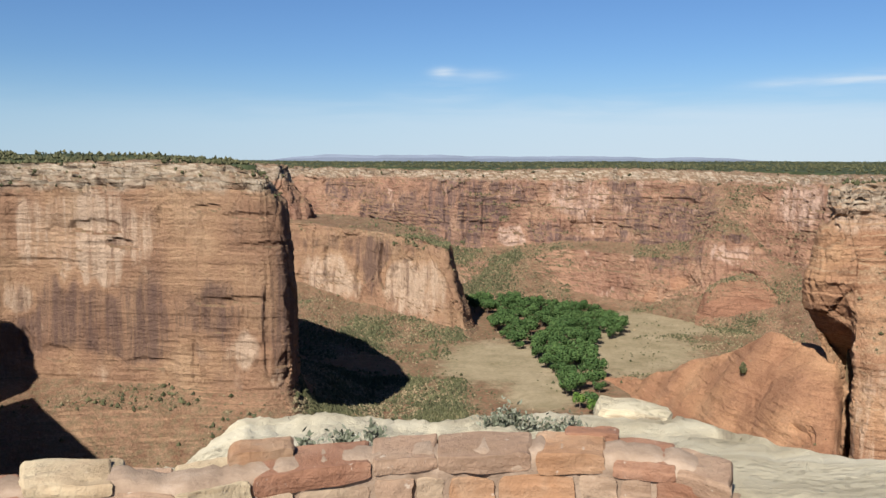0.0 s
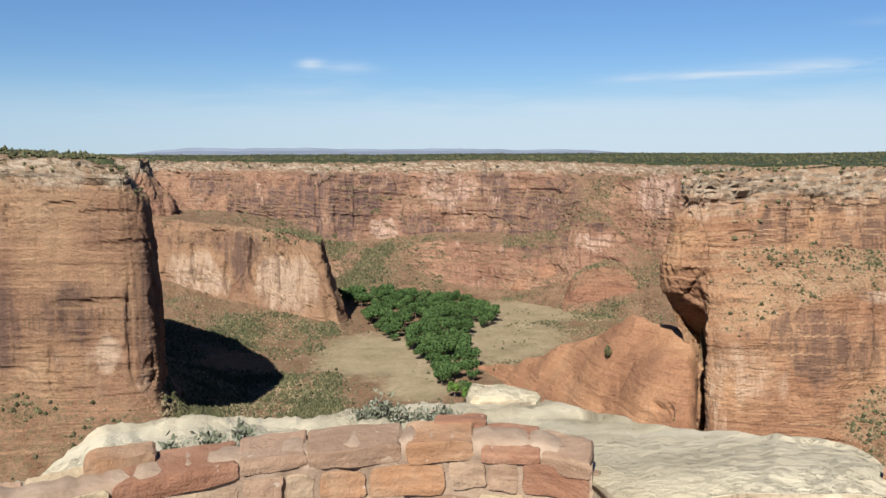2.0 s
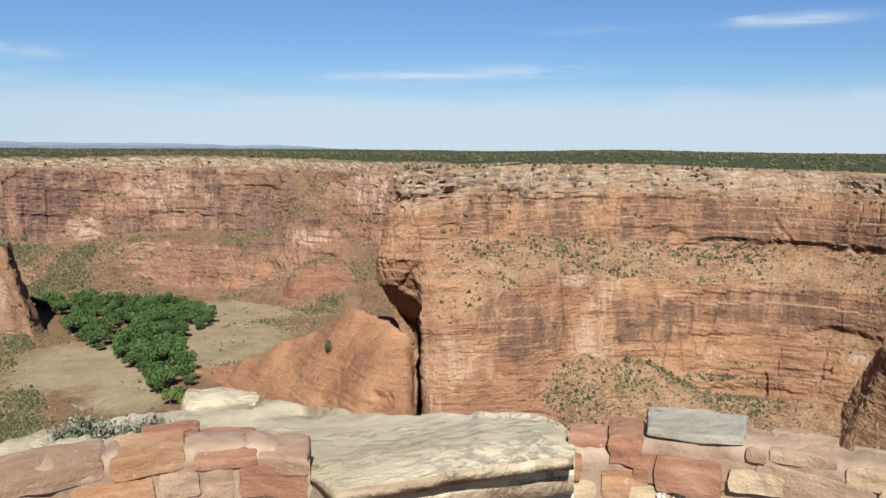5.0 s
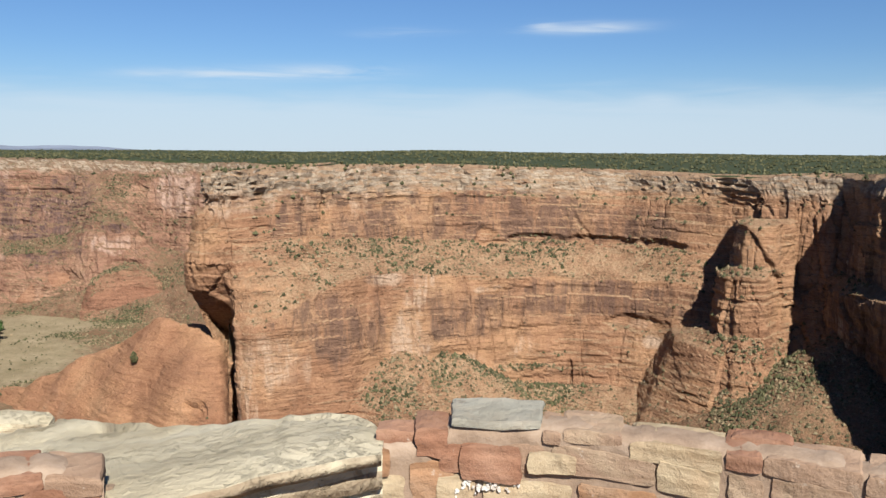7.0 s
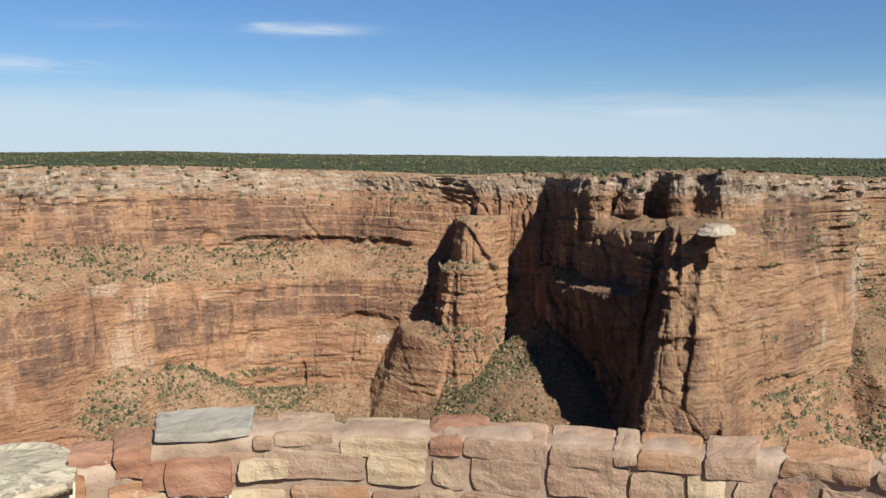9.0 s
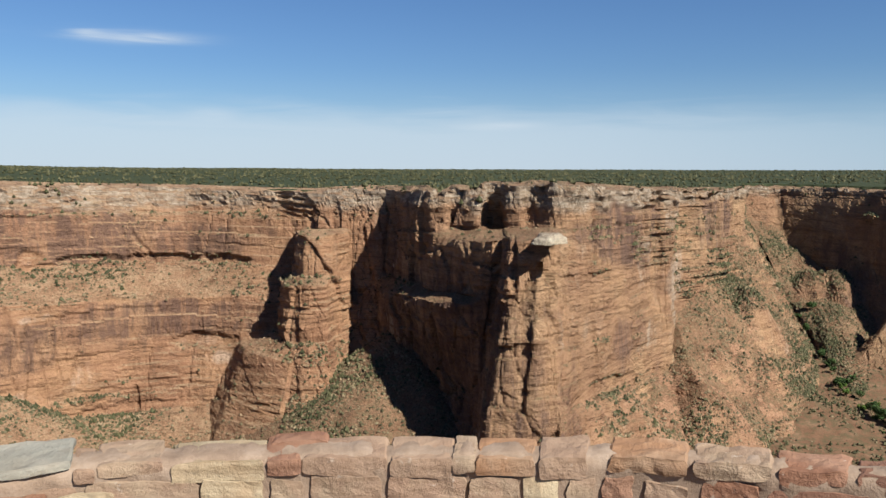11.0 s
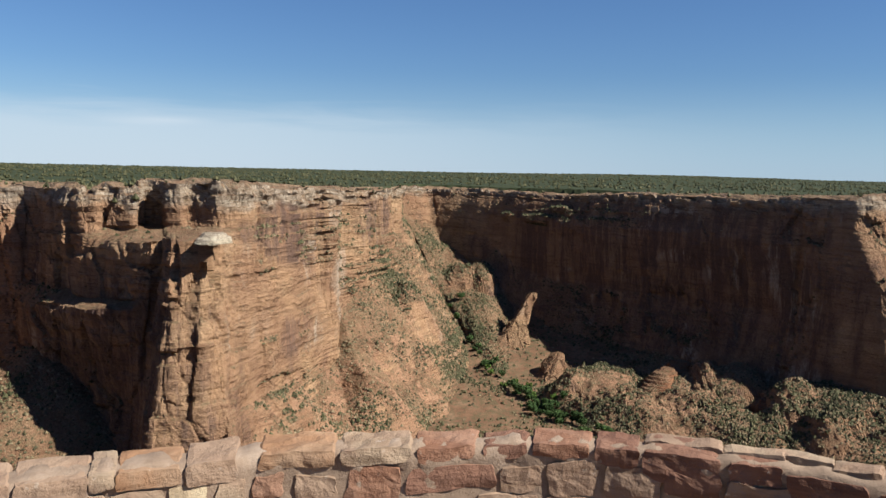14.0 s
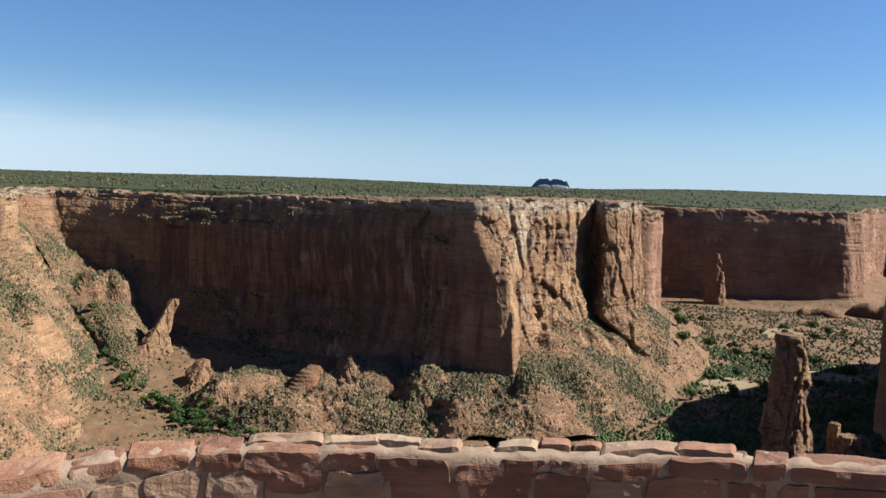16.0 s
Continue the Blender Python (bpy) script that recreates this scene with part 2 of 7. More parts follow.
rock_far = canyon_rock("red_sandstone_far", (0.315, 0.175, 0.118), (0.125, 0.082, 0.074), (0.52, 0.36, 0.275), -36, 0.45, 0.35, curtain=(-120.0, -50.0, 0.02))
rock_butte = canyon_rock("red_sandstone_butte", (0.305, 0.178, 0.110), (0.125, 0.077, 0.062), (0.50, 0.365, 0.26), -24, 0.3, 0.25, bedding=0.22)
rock_amph = canyon_rock("orange_sandstone", (0.375, 0.207, 0.120), (0.152, 0.092, 0.067), (0.54, 0.39, 0.275), -36, 0.45, 0.4, (0.36, 0.22, 0.13), 0.2, 0.85, (-86.0, -42.0, 0.04))
rock_side = canyon_rock("tan_sandstone", (0.365, 0.215, 0.126), (0.140, 0.088, 0.070), (0.48, 0.38, 0.28), -30, 0.4, 0.4, (0.262, 0.150, 0.088), 0.5)
rock_red = canyon_rock("deep_red_sandstone", (0.265, 0.125, 0.070), (0.13, 0.068, 0.052), (0.34, 0.21, 0.14), 50, 0.25, 0.2)
rock_cap = canyon_rock("pale_caprock", (0.48, 0.40, 0.30), (0.28, 0.22, 0.165), (0.58, 0.50, 0.40), 50, 0.1, 0.2, (0.46, 0.38, 0.28), 0.1)
rock_lobe = canyon_rock("pink_slickrock", (0.30, 0.155, 0.098), (0.18, 0.10, 0.075), (0.40, 0.26, 0.18), 50, 0.25, 0.3, (0.26, 0.15, 0.09), 0.25, 0.5, bedding=1.0, joints=0.1)
rock_slick = canyon_rock("slickrock", (0.365, 0.188, 0.106), (0.20, 0.105, 0.070), (0.40, 0.25, 0.16), 50, 0.15, 0.2, (0.36, 0.19, 0.108), 0.12, 0.2, bedding=0.3, joints=0.0)


def ground_material():
    """Canyon floor and plateau: red soil, dry grass on the flats, scrub-green mottling."""
    k = Mat("canyon_soil")
    big = k.noise(k.pos, 0.006, 4, 0.6)
    mid = k.noise(k.pos, 0.05, 5, 0.65)
    grit = k.noise(k.pos, 0.7, 4, 0.7)
    soil = k.ramp(mid, [(0.3, (0.165, 0.087, 0.052)), (0.5, (0.225, 0.125, 0.074)), (0.7, (0.28, 0.18, 0.11))])
    grass = k.ramp(k.noise(k.pos, 0.03, 5, 0.6), [(0.3, (0.235, 0.185, 0.105)), (0.5, (0.31, 0.245, 0.15)), (0.7, (0.38, 0.30, 0.19))])
    att = k.n("ShaderNodeAttribute", attribute_name="meadow").outputs["Fac"]
    wood = k.n("ShaderNodeAttribute", attribute_name="woodland").outputs["Fac"]
    col = k.mix(k.rng(k.math("ADD", att, k.math("MULTIPLY", k.math("SUBTRACT", mid, 0.5), 0.7)), 0.3, 0.7), soil, grass)
    weeds = k.rng(k.noise(k.pos, 0.16, 5, 0.7), 0.43, 0.60)
    col = k.mix(k.math("MULTIPLY", weeds, k.rng(att, 0.2, 0.8, 0.62, 0.22)), col, (0.10, 0.10, 0.052))
    green = k.ramp(k.noise(k.pos, 0.11, 5, 0.7), [(0.38, (0.034, 0.045, 0.021)), (0.58, (0.056, 0.067, 0.033)), (0.80, (0.088, 0.090, 0.050))])
    col = k.mix(k.rng(k.math("ADD", wood, k.math("MULTIPLY", k.math("SUBTRACT", big, 0.5), 0.5)), 0.25, 0.6), col, green)
    col = k.mix(1.0, col, k.ramp(grit, [(0.25, (0.7, 0.7, 0.7)), (0.5, (1, 1, 1)), (0.75, (1.15, 1.15, 1.15))]), "MULTIPLY")
    return k.done(col, 0.95, grit, 0.6, 0.5, 0.1)


def leaf_material(name, a, b, c):
    k = Mat(name)
    rnd = k.n("ShaderNodeNewGeometry").outputs["Random Per Island"]
    col = k.ramp(rnd, [(0.0, a), (0.5, b), (1.0, c)])
    clump = k.noise(k.pos, 0.02, 3, 0.5)
    col = k.mix(1.0, col, k.ramp(clump, [(0.35, (0.75, 0.78, 0.7)), (0.6, (1.12, 1.08, 1.0))]), "MULTIPLY")
    return k.done(col, 0.75, None, spec=0.15)


soil_mat = ground_material()
juniper_leaf = leaf_material("juniper_foliage", (0.044, 0.047, 0.022), (0.078, 0.080, 0.038), (0.13, 0.125, 0.066))
sage_leaf = leaf_material("sagebrush_foliage", (0.072, 0.066, 0.036), (0.165, 0.138, 0.080), (0.32, 0.245, 0.16))
cotton_leaf = leaf_material("cottonwood_foliage", (0.042, 0.086, 0.028), (0.062, 0.118, 0.036), (0.095, 0.155, 0.050))
bright_leaf = leaf_material("young_cottonwood_foliage", (0.075, 0.15, 0.03), (0.11, 0.195, 0.04), (0.16, 0.245, 0.05))
k = Mat("bark")
bark = k.done(k.ramp(k.noise(k.stretch(3, 3, 0.5), 1.0), [(0.3, (0.09, 0.06, 0.045)), (0.7, (0.22, 0.17, 0.13))]), 0.9)


# ---- numeric noise ----
def lattice(ix, iy, iz):
    h = (ix.astype(np.int64) * 374761393 + iy.astype(np.int64) * 668265263 + iz.astype(np.int64) * 2147483647 + 1013904223) & 0xFFFFFFFF
    h = ((h ^ (h >> 13)) * 1274126177) & 0xFFFFFFFF
    h = ((h ^ (h >> 16)) * 2246822519) & 0xFFFFFFFF
    return ((h ^ (h >> 15)) & 0xFFFFFF) / float(0xFFFFFF) * 2 - 1


def vnoise(x, y, z):
    x, y, z = np.broadcast_arrays(np.asarray(x, float), np.asarray(y, float), np.asarray(z, float))
    fx, fy, fz = np.floor(x), np.floor(y), np.floor(z)
    u, v, w = x - fx, y - fy, z - fz
    u, v, w = u * u * (3 - 2 * u), v * v * (3 - 2 * v), w * w * (3 - 2 * w)
    r = 0
    for a in (0, 1):
        for b in (0, 1):
            for c in (0, 1):
                r = r + lattice(fx + a, fy + b, fz + c) * (u if a else 1 - u) * (v if b else 1 - v) * (w if c else 1 - w)
    return r


def fbm(x, y, z, octaves=4, gain=0.5):
    r, a, f = 0, 1.0, 1.0
    for o in range(octaves):
        r = r + a * vnoise(x * f + 17.3 * o, y * f - 9.1 * o, z * f + 5.7 * o)
        a, f = a * gain, f * 2.03
    return r


def sstep(a, b, x):
    t = np.clip((x - a) / (b - a), 0, 1)
    return t * t * (3 - 2 * t)


def cells(x, y, z):
    """Jittered cells in space: a random value for each place's cell, and how near the place is to the next cell."""
    fx, fy, fz = np.floor(x), np.floor(y), np.floor(z)
    best, second, val = np.full(x.shape, 9.0), np.full(x.shape, 9.0), np.zeros(x.shape)
    for a in (-1, 0, 1):
        for b in (-1, 0, 1):
            for c in (-1, 0, 1):
                i, j, k = fx + a, fy + b, fz + c
                d = (i + 0.5 + 0.42 * lattice(i, j, k) - x) ** 2 + (j + 0.5 + 0.42 * lattice(i + 71, j, k) - y) ** 2 + (k + 0.5 + 0.42 * lattice(i, j + 37, k) - z) ** 2
                closer = d < best
                second = np.where(closer, best, np.minimum(second, d))
                val = np.where(closer, lattice(i, j, k + 53), val)
                best = np.minimum(best, d)
    return val, np.sqrt(second) - np.sqrt(best)


# ---- mesh helpers ----
def mesh_of(name, verts, quads, material, smooth=False):
    me = bpy.data.meshes.new(name)
    verts, quads = np.asarray(verts, np.float32).reshape(-1, 3), np.asarray(quads, np.int32)
    n, k = quads.shape
    me.vertices.add(len(verts))
    me.vertices.foreach_set("co", verts.ravel())
    me.loops.add(n * k)
    me.loops.foreach_set("vertex_index", quads.ravel())
    me.polygons.add(n)
    me.polygons.foreach_set("loop_start", np.arange(0, n * k, k, dtype=np.int32))
    me.polygons.foreach_set("use_smooth", np.full(n, smooth))
    me.update(calc_edges=True)
    me.validate()
    if material:
        me.materials.append(material)
    return me


def part(name, me, parent, label=""):
    ob = new(name, me)
    ob.parent = parent
    return tagged(ob, label)


def grid_quads(r, c, wrap=False):
    i = np.arange(r - 1)[:, None] * c
    j = np.arange(c if wrap else c - 1)[None, :]
    j2 = (j + 1) % c
    return np.stack([(i + j), (i + j2), (i + c + j2), (i + c + j)], -1).reshape(-1, 4)


def grid_normals(g, wrap=False):
    du = (np.roll(g, -1, 1) - np.roll(g, 1, 1)) if wrap else np.gradient(g, axis=1)
    dv = np.gradient(g, axis=0)
    n = np.cross(dv, du)
    return n / np.maximum(np.linalg.norm(n, axis=2, keepdims=True), 1e-9)


def rock_relief(g, nrm, rough, cap_z, seed=0.0, crag=0.0, beds=1.0):
    """Moves a face in and out as bedded rock: joint-bounded panels, beds of uneven reach, blocks under the rim."""
    x, y, z = g[..., 0] + seed, g[..., 1] - seed, g[..., 2]
    steep = sstep(0.85, 0.35, np.abs(nrm[..., 2]))
    wx, wy = x + 4 * vnoise(x / 30, y / 30, z / 60), y + 4 * vnoise(x / 30 + 9, y / 30, z / 60)
    c1 = vnoise(wx / 44, wy / 44, z / 300 + 2.2)
    c2 = vnoise(wx / 15, wy / 15, z / 170)
    panels = 0.55 * np.round(c1 * 3.2) / 3.2 + 0.45 * c1
    slabs = 0.7 * np.round(c2 * 2.4) / 2.4 + 0.3 * c2
    cut = vnoise(x / 17 + 40, y / 17, z / 700)
    crack = -np.exp(-(cut / 0.06) ** 2) * sstep(-0.2, 0.4, vnoise(x / 50, y / 50, z / 60))
    h = z + 6 * vnoise(x / 110, y / 110, 3.3) + 0.025 * x
    thick, thin = np.floor(h / 9.0), np.floor(h / 3.1)
    b1 = vnoise(x / 80, y / 80, thick * 7.31)
    b2 = vnoise(x / 26, y / 26, thin * 3.77)
    cap = sstep(cap_z - 4, cap_z + 4, z + 6 * vnoise(x / 30, y / 30, 9.0))
    bedded = sstep(0.1, 0.5, vnoise(x / 150, y / 150, z / 38))
    block = np.round(2 * vnoise(x / 8, y / 8, thin * 3.1)) / 2
    flute = 1 - 2 * np.abs(vnoise(wx / 7.5, wy / 7.5, z / 60))
    saw = ((h + 0.05 * y + 9 * vnoise(x / 200, y / 200, z / 50)) / 8.3) % 1.0
    saw = np.clip(saw * 1.25, 0, 1) ** 2 * (saw < 0.86) - 0.35
    lean = sstep(-0.1, 0.35, vnoise(x / 120, y / 120, z / 30 + 5))
    v1, e1 = cells(wx / 23, wy / 23, z / 58)
    v2, e2 = cells(wx / 9 + 5, wy / 9, z / 24)
    craggy = 5.0 * v1 + 1.5 * v2 - 2.2 * sstep(0.07, 0.0, e1) - 0.7 * sstep(0.10, 0.0, e2)
    mild = 1 - 0.6 * crag
    d = steep * (mild * (3.6 * panels + 1.3 * slabs * (1 - 0.5 * bedded) + 1.6 * crack) + (0.8 * b1 + b2 * 0.3 + 0.35 * saw) * beds - 0.35 * saw + b2 * (0.08 - 0.3 + 1.0 * bedded * beds + 2.8 * cap * (1 - 0.75 * crag)) + 2.6 * cap * block * (1 - 0.8 * crag)
                 + 0.5 * saw * lean * mild + craggy * (0.08 + 0.92 * crag) * (1 - 0.5 * cap))
    d = d + (1 - steep) * (1.6 * fbm(x / 24, y / 24, z / 24, 3) + 0.8 * np.abs(vnoise(x / 5.5, y / 5.5, z / 5.5)))
    d = d + (0.4 + 0.5 * crag) * fbm(x / 11, y / 11, z / 11, 2) * (0.5 + 0.5 * steep) + (0.18 + 0.2 * crag) * vnoise(x / 3.3, y / 3.3, z / 3.3)
    return d * rough


ROWS = []


def loft(stations, step, soften=2):
    """A grid through stations that each list places (bearing, range, height) from the plateau down to the foot."""
    s = np.array([[bearing(*p) for p in st] for st in stations])
    seg = np.linalg.norm(np.diff(s, axis=1), axis=2).mean(0)
    rows = [max(2, int(round(q / step))) for q in seg]
    ROWS[:] = [0] + list(np.cumsum(rows))
    tt = np.concatenate([i + np.arange(n) / n for i, n in enumerate(rows)] + [[len(rows)]])
    k = np.minimum(tt.astype(int), s.shape[1] - 2)
    f = (tt - k)[None, :, None]
    g = s[:, k] * (1 - f) + s[:, k + 1] * f
    run = np.concatenate([[0], np.cumsum(np.linalg.norm(np.diff(s[:, 1:], axis=0), axis=2).mean(1))])
    cols = int(run[-1] / step) + 1
    u = np.linspace(0, run[-1], cols)
    q = np.clip(np.searchsorted(run, u, side="right") - 1, 0, len(run) - 2)
    f = ((u - run[q]) / (run[q + 1] - run[q]))[:, None, None]
    g = (g[q] * (1 - f) + g[q + 1] * f).transpose(1, 0, 2)
    for _ in range(soften):
        p = np.pad(g, ((0, 0), (2, 2), (0, 0)), mode="edge")
        g = (p[:, :-4] + p[:, 1:-3] + p[:, 2:-2] + p[:, 3:-1] + p[:, 4:]) / 5
    p = np.pad(g, ((1, 1), (0, 0), (0, 0)), mode="edge")
    return (p[:-2] + 2 * p[1:-1] + p[2:]) / 4


FACES = []
# up-facing ground for plants: centres, normals, areas


def note_ground(g, wrap=False, sheet=False, bald=None):
    n = grid_normals(g, wrap)[:-1, :-1].reshape(-1, 3)
    n = n * np.sign(n[:, 2:3] + 1e-9)
    c = (g[:-1, :-1] + g[1:, 1:]).reshape(-1, 3) / 2
    a = np.linalg.norm(np.cross(g[1:, :-1] - g[:-1, :-1], g[:-1, 1:] - g[:-1, :-1]), axis=2).ravel()
    FACES.append((c, n, a, np.full(len(a), float(sheet)), np.zeros(len(a)) if bald is None else bald[:-1, :-1].ravel()))


RIMS = {}


def cliff(name, label, category, stations, material, step, rough=1.0, cap_z=-34.0, kind="structure", flip=1, soften=2, seed=0.0, hollows=(), knolls=(), crags=(), ledgy=True, split=(), stains_and_shade=(), beds=1.0):
    g = loft(stations, step, soften)
    cuts = list(ROWS)
    # stepped ledges of the cap rock
    zz = g[..., 2] + 3.5 * vnoise(g[..., 0] / 26 + seed, g[..., 1] / 26, 0.5) + 1.2 * vnoise(g[..., 0] / 7, g[..., 1] / 7, 0.5)
    q = zz / 4.6
    stepped = (np.floor(q) + sstep(0.62, 0.98, q - np.floor(q))) * 4.6 - (zz - g[..., 2])
    wide = np.minimum(1, np.maximum(0, np.arange(g.shape[0])[:, None] - 2) / 5)
    g[..., 2] += (stepped - g[..., 2]) * sstep(cap_z - 7, cap_z + 1, g[..., 2]) * wide * 0.9
    # ledgy mounds of bedrock that stand out of the talus: bearing, range, half width, half depth, height
    calm = np.zeros(g.shape[:2])
    for a, r, w, h, up in knolls:
        c = bearing(a, r)
        side = (g[..., 0] - c[0]) * math.cos(radians(a)) - (g[..., 1] - c[1]) * math.sin(radians(a))
        away = (g[..., 0] - c[0]) * math.sin(radians(a)) + (g[..., 1] - c[1]) * math.cos(radians(a))
        e = np.sqrt((side / w) ** 2 + (away / h) ** 2) + 0.2 * fbm(g[..., 0] / 22, g[..., 1] / 22, a, 3)
        rise = np.clip(1 - e, 0, 1) * 2.2
        rise = np.clip(np.floor(rise * 3) / 3 + sstep(0.55, 1, rise * 3 - np.floor(rise * 3)) / 3, 0, 1)
        soft = sstep(1.1, 0.0, e)
        rise = 0.45 * rise + 0.55 * soft if ledgy else soft
        calm = np.maximum(calm, sstep(1.1, 0.8, e))
        g[..., 2] += up * rise * (g[..., 2] < -95)
    n = grid_normals(g)
    mid = g[g.shape[0] // 2]
    toward = -mid * (1, 1, 0)
    if (n[g.shape[0] // 2] * toward).sum(1).mean() * flip < 0:
        n = -n
    # broken, blocky stretches: first and last bearing, amount
    az = np.degrees(np.arctan2(g[..., 0], g[..., 1]))
    crag = np.zeros(az.shape)
    for c0, c1, much in crags:
        crag = np.maximum(crag, much * sstep(c0 - 0.5, c0 + 0.5, az) * sstep(c1 + 0.5, c1 - 0.5, az))
    d = rock_relief(g, n, rough, cap_z, seed, crag, beds) * (1 - 0.9 * calm) + 0.5 * calm * vnoise(g[..., 0] / 40, g[..., 1] / 40, np.floor(g[..., 2] / 2.4) * 3.1)
    fade = np.minimum(1, np.arange(g.shape[0])[:, None] / 4)
    # alcoves and slots (or, with a negative depth, knobs): bearing, range, height, half width, half height, depth
    for a, q, z, w, h, deep in hollows:
        c = bearing(a, q, z)
        side = (g[..., 0] - c[0]) * math.cos(radians(a)) - (g[..., 1] - c[1]) * math.sin(radians(a))
        away = (g[..., 0] - c[0]) * math.sin(radians(a)) + (g[..., 1] - c[1]) * math.cos(radians(a))
        e = np.sqrt((side / w + 0.25 * vnoise(g[..., 2] / 5, side / 9, a)) ** 2 + ((g[..., 2] - z) / h + 0.25 * vnoise(side / 5, a, 1.0)) ** 2)
        d = d - 0.55 * deep * sstep(1.12, 0.72, e) * (np.abs(away) < 70)
    g = g + n * (d * fade)[..., None]
    RIMS[name] = np.array([(bearing(*st[0]) * 0.5 + bearing(*st[1]) * 0.5)[:2] for st in stations])
    calm = calm * (0.36 if ledgy else 0.5)
    note_ground(g, bald=calm)
    # varnish and painted-in shade (above nought), bleached wash (below): bearing, height, half width, half height,
    # strength
    blotch = np.zeros(g.shape[:2])
    for a, z, w, h, much in stains_and_shade:
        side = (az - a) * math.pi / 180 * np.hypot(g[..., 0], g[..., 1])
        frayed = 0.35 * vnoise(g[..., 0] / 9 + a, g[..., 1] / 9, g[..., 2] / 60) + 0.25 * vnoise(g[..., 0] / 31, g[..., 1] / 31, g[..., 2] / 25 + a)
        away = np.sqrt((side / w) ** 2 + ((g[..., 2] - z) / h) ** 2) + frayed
        blotch = blotch + much * sstep(1.5, 0.45, away)
    def sheet(title, r0, r1):
        me = mesh_of(title, g[r0:r1 + 1], grid_quads(r1 + 1 - r0, g.shape[1]), material)
        at = me.attributes.new("bald", "FLOAT", "POINT")
        at.data.foreach_set("value", calm[r0:r1 + 1].ravel().astype(np.float32))
        at = me.attributes.new("blotch", "FLOAT", "POINT")
        at.data.foreach_set("value", np.clip(blotch, -1, 1)[r0:r1 + 1].ravel().astype(np.float32))
        return me

    last = g.shape[0] - 1
    if not split:
        return tagged(new(name, sheet(name, 0, last)), label, category, kind=kind)
    # crest, face and foot as parts of their own
    (i, j), texts = split
    root = tagged(new(name), label, category, kind=kind)
    for title, r0, r1, text in zip(("caprock", "rock_face", "rubble_apron"), (0, cuts[i], cuts[j]), (cuts[i], cuts[j], last), texts):
        part(title, sheet(title, r0, r1), root, text)
    return root


# ---- canyon walls ----
def station(az, back, *pts):
    """back: how far the plateau shelf goes in from the rim. pts: (range, height) or (bearing, range, height)."""
    full = [p if len(p) == 3 else (az, *p) for p in pts]
    a, d, z = full[0]
    first = back if isinstance(back, tuple) else (a, d + back, z + 0.8)
    return [first] + full


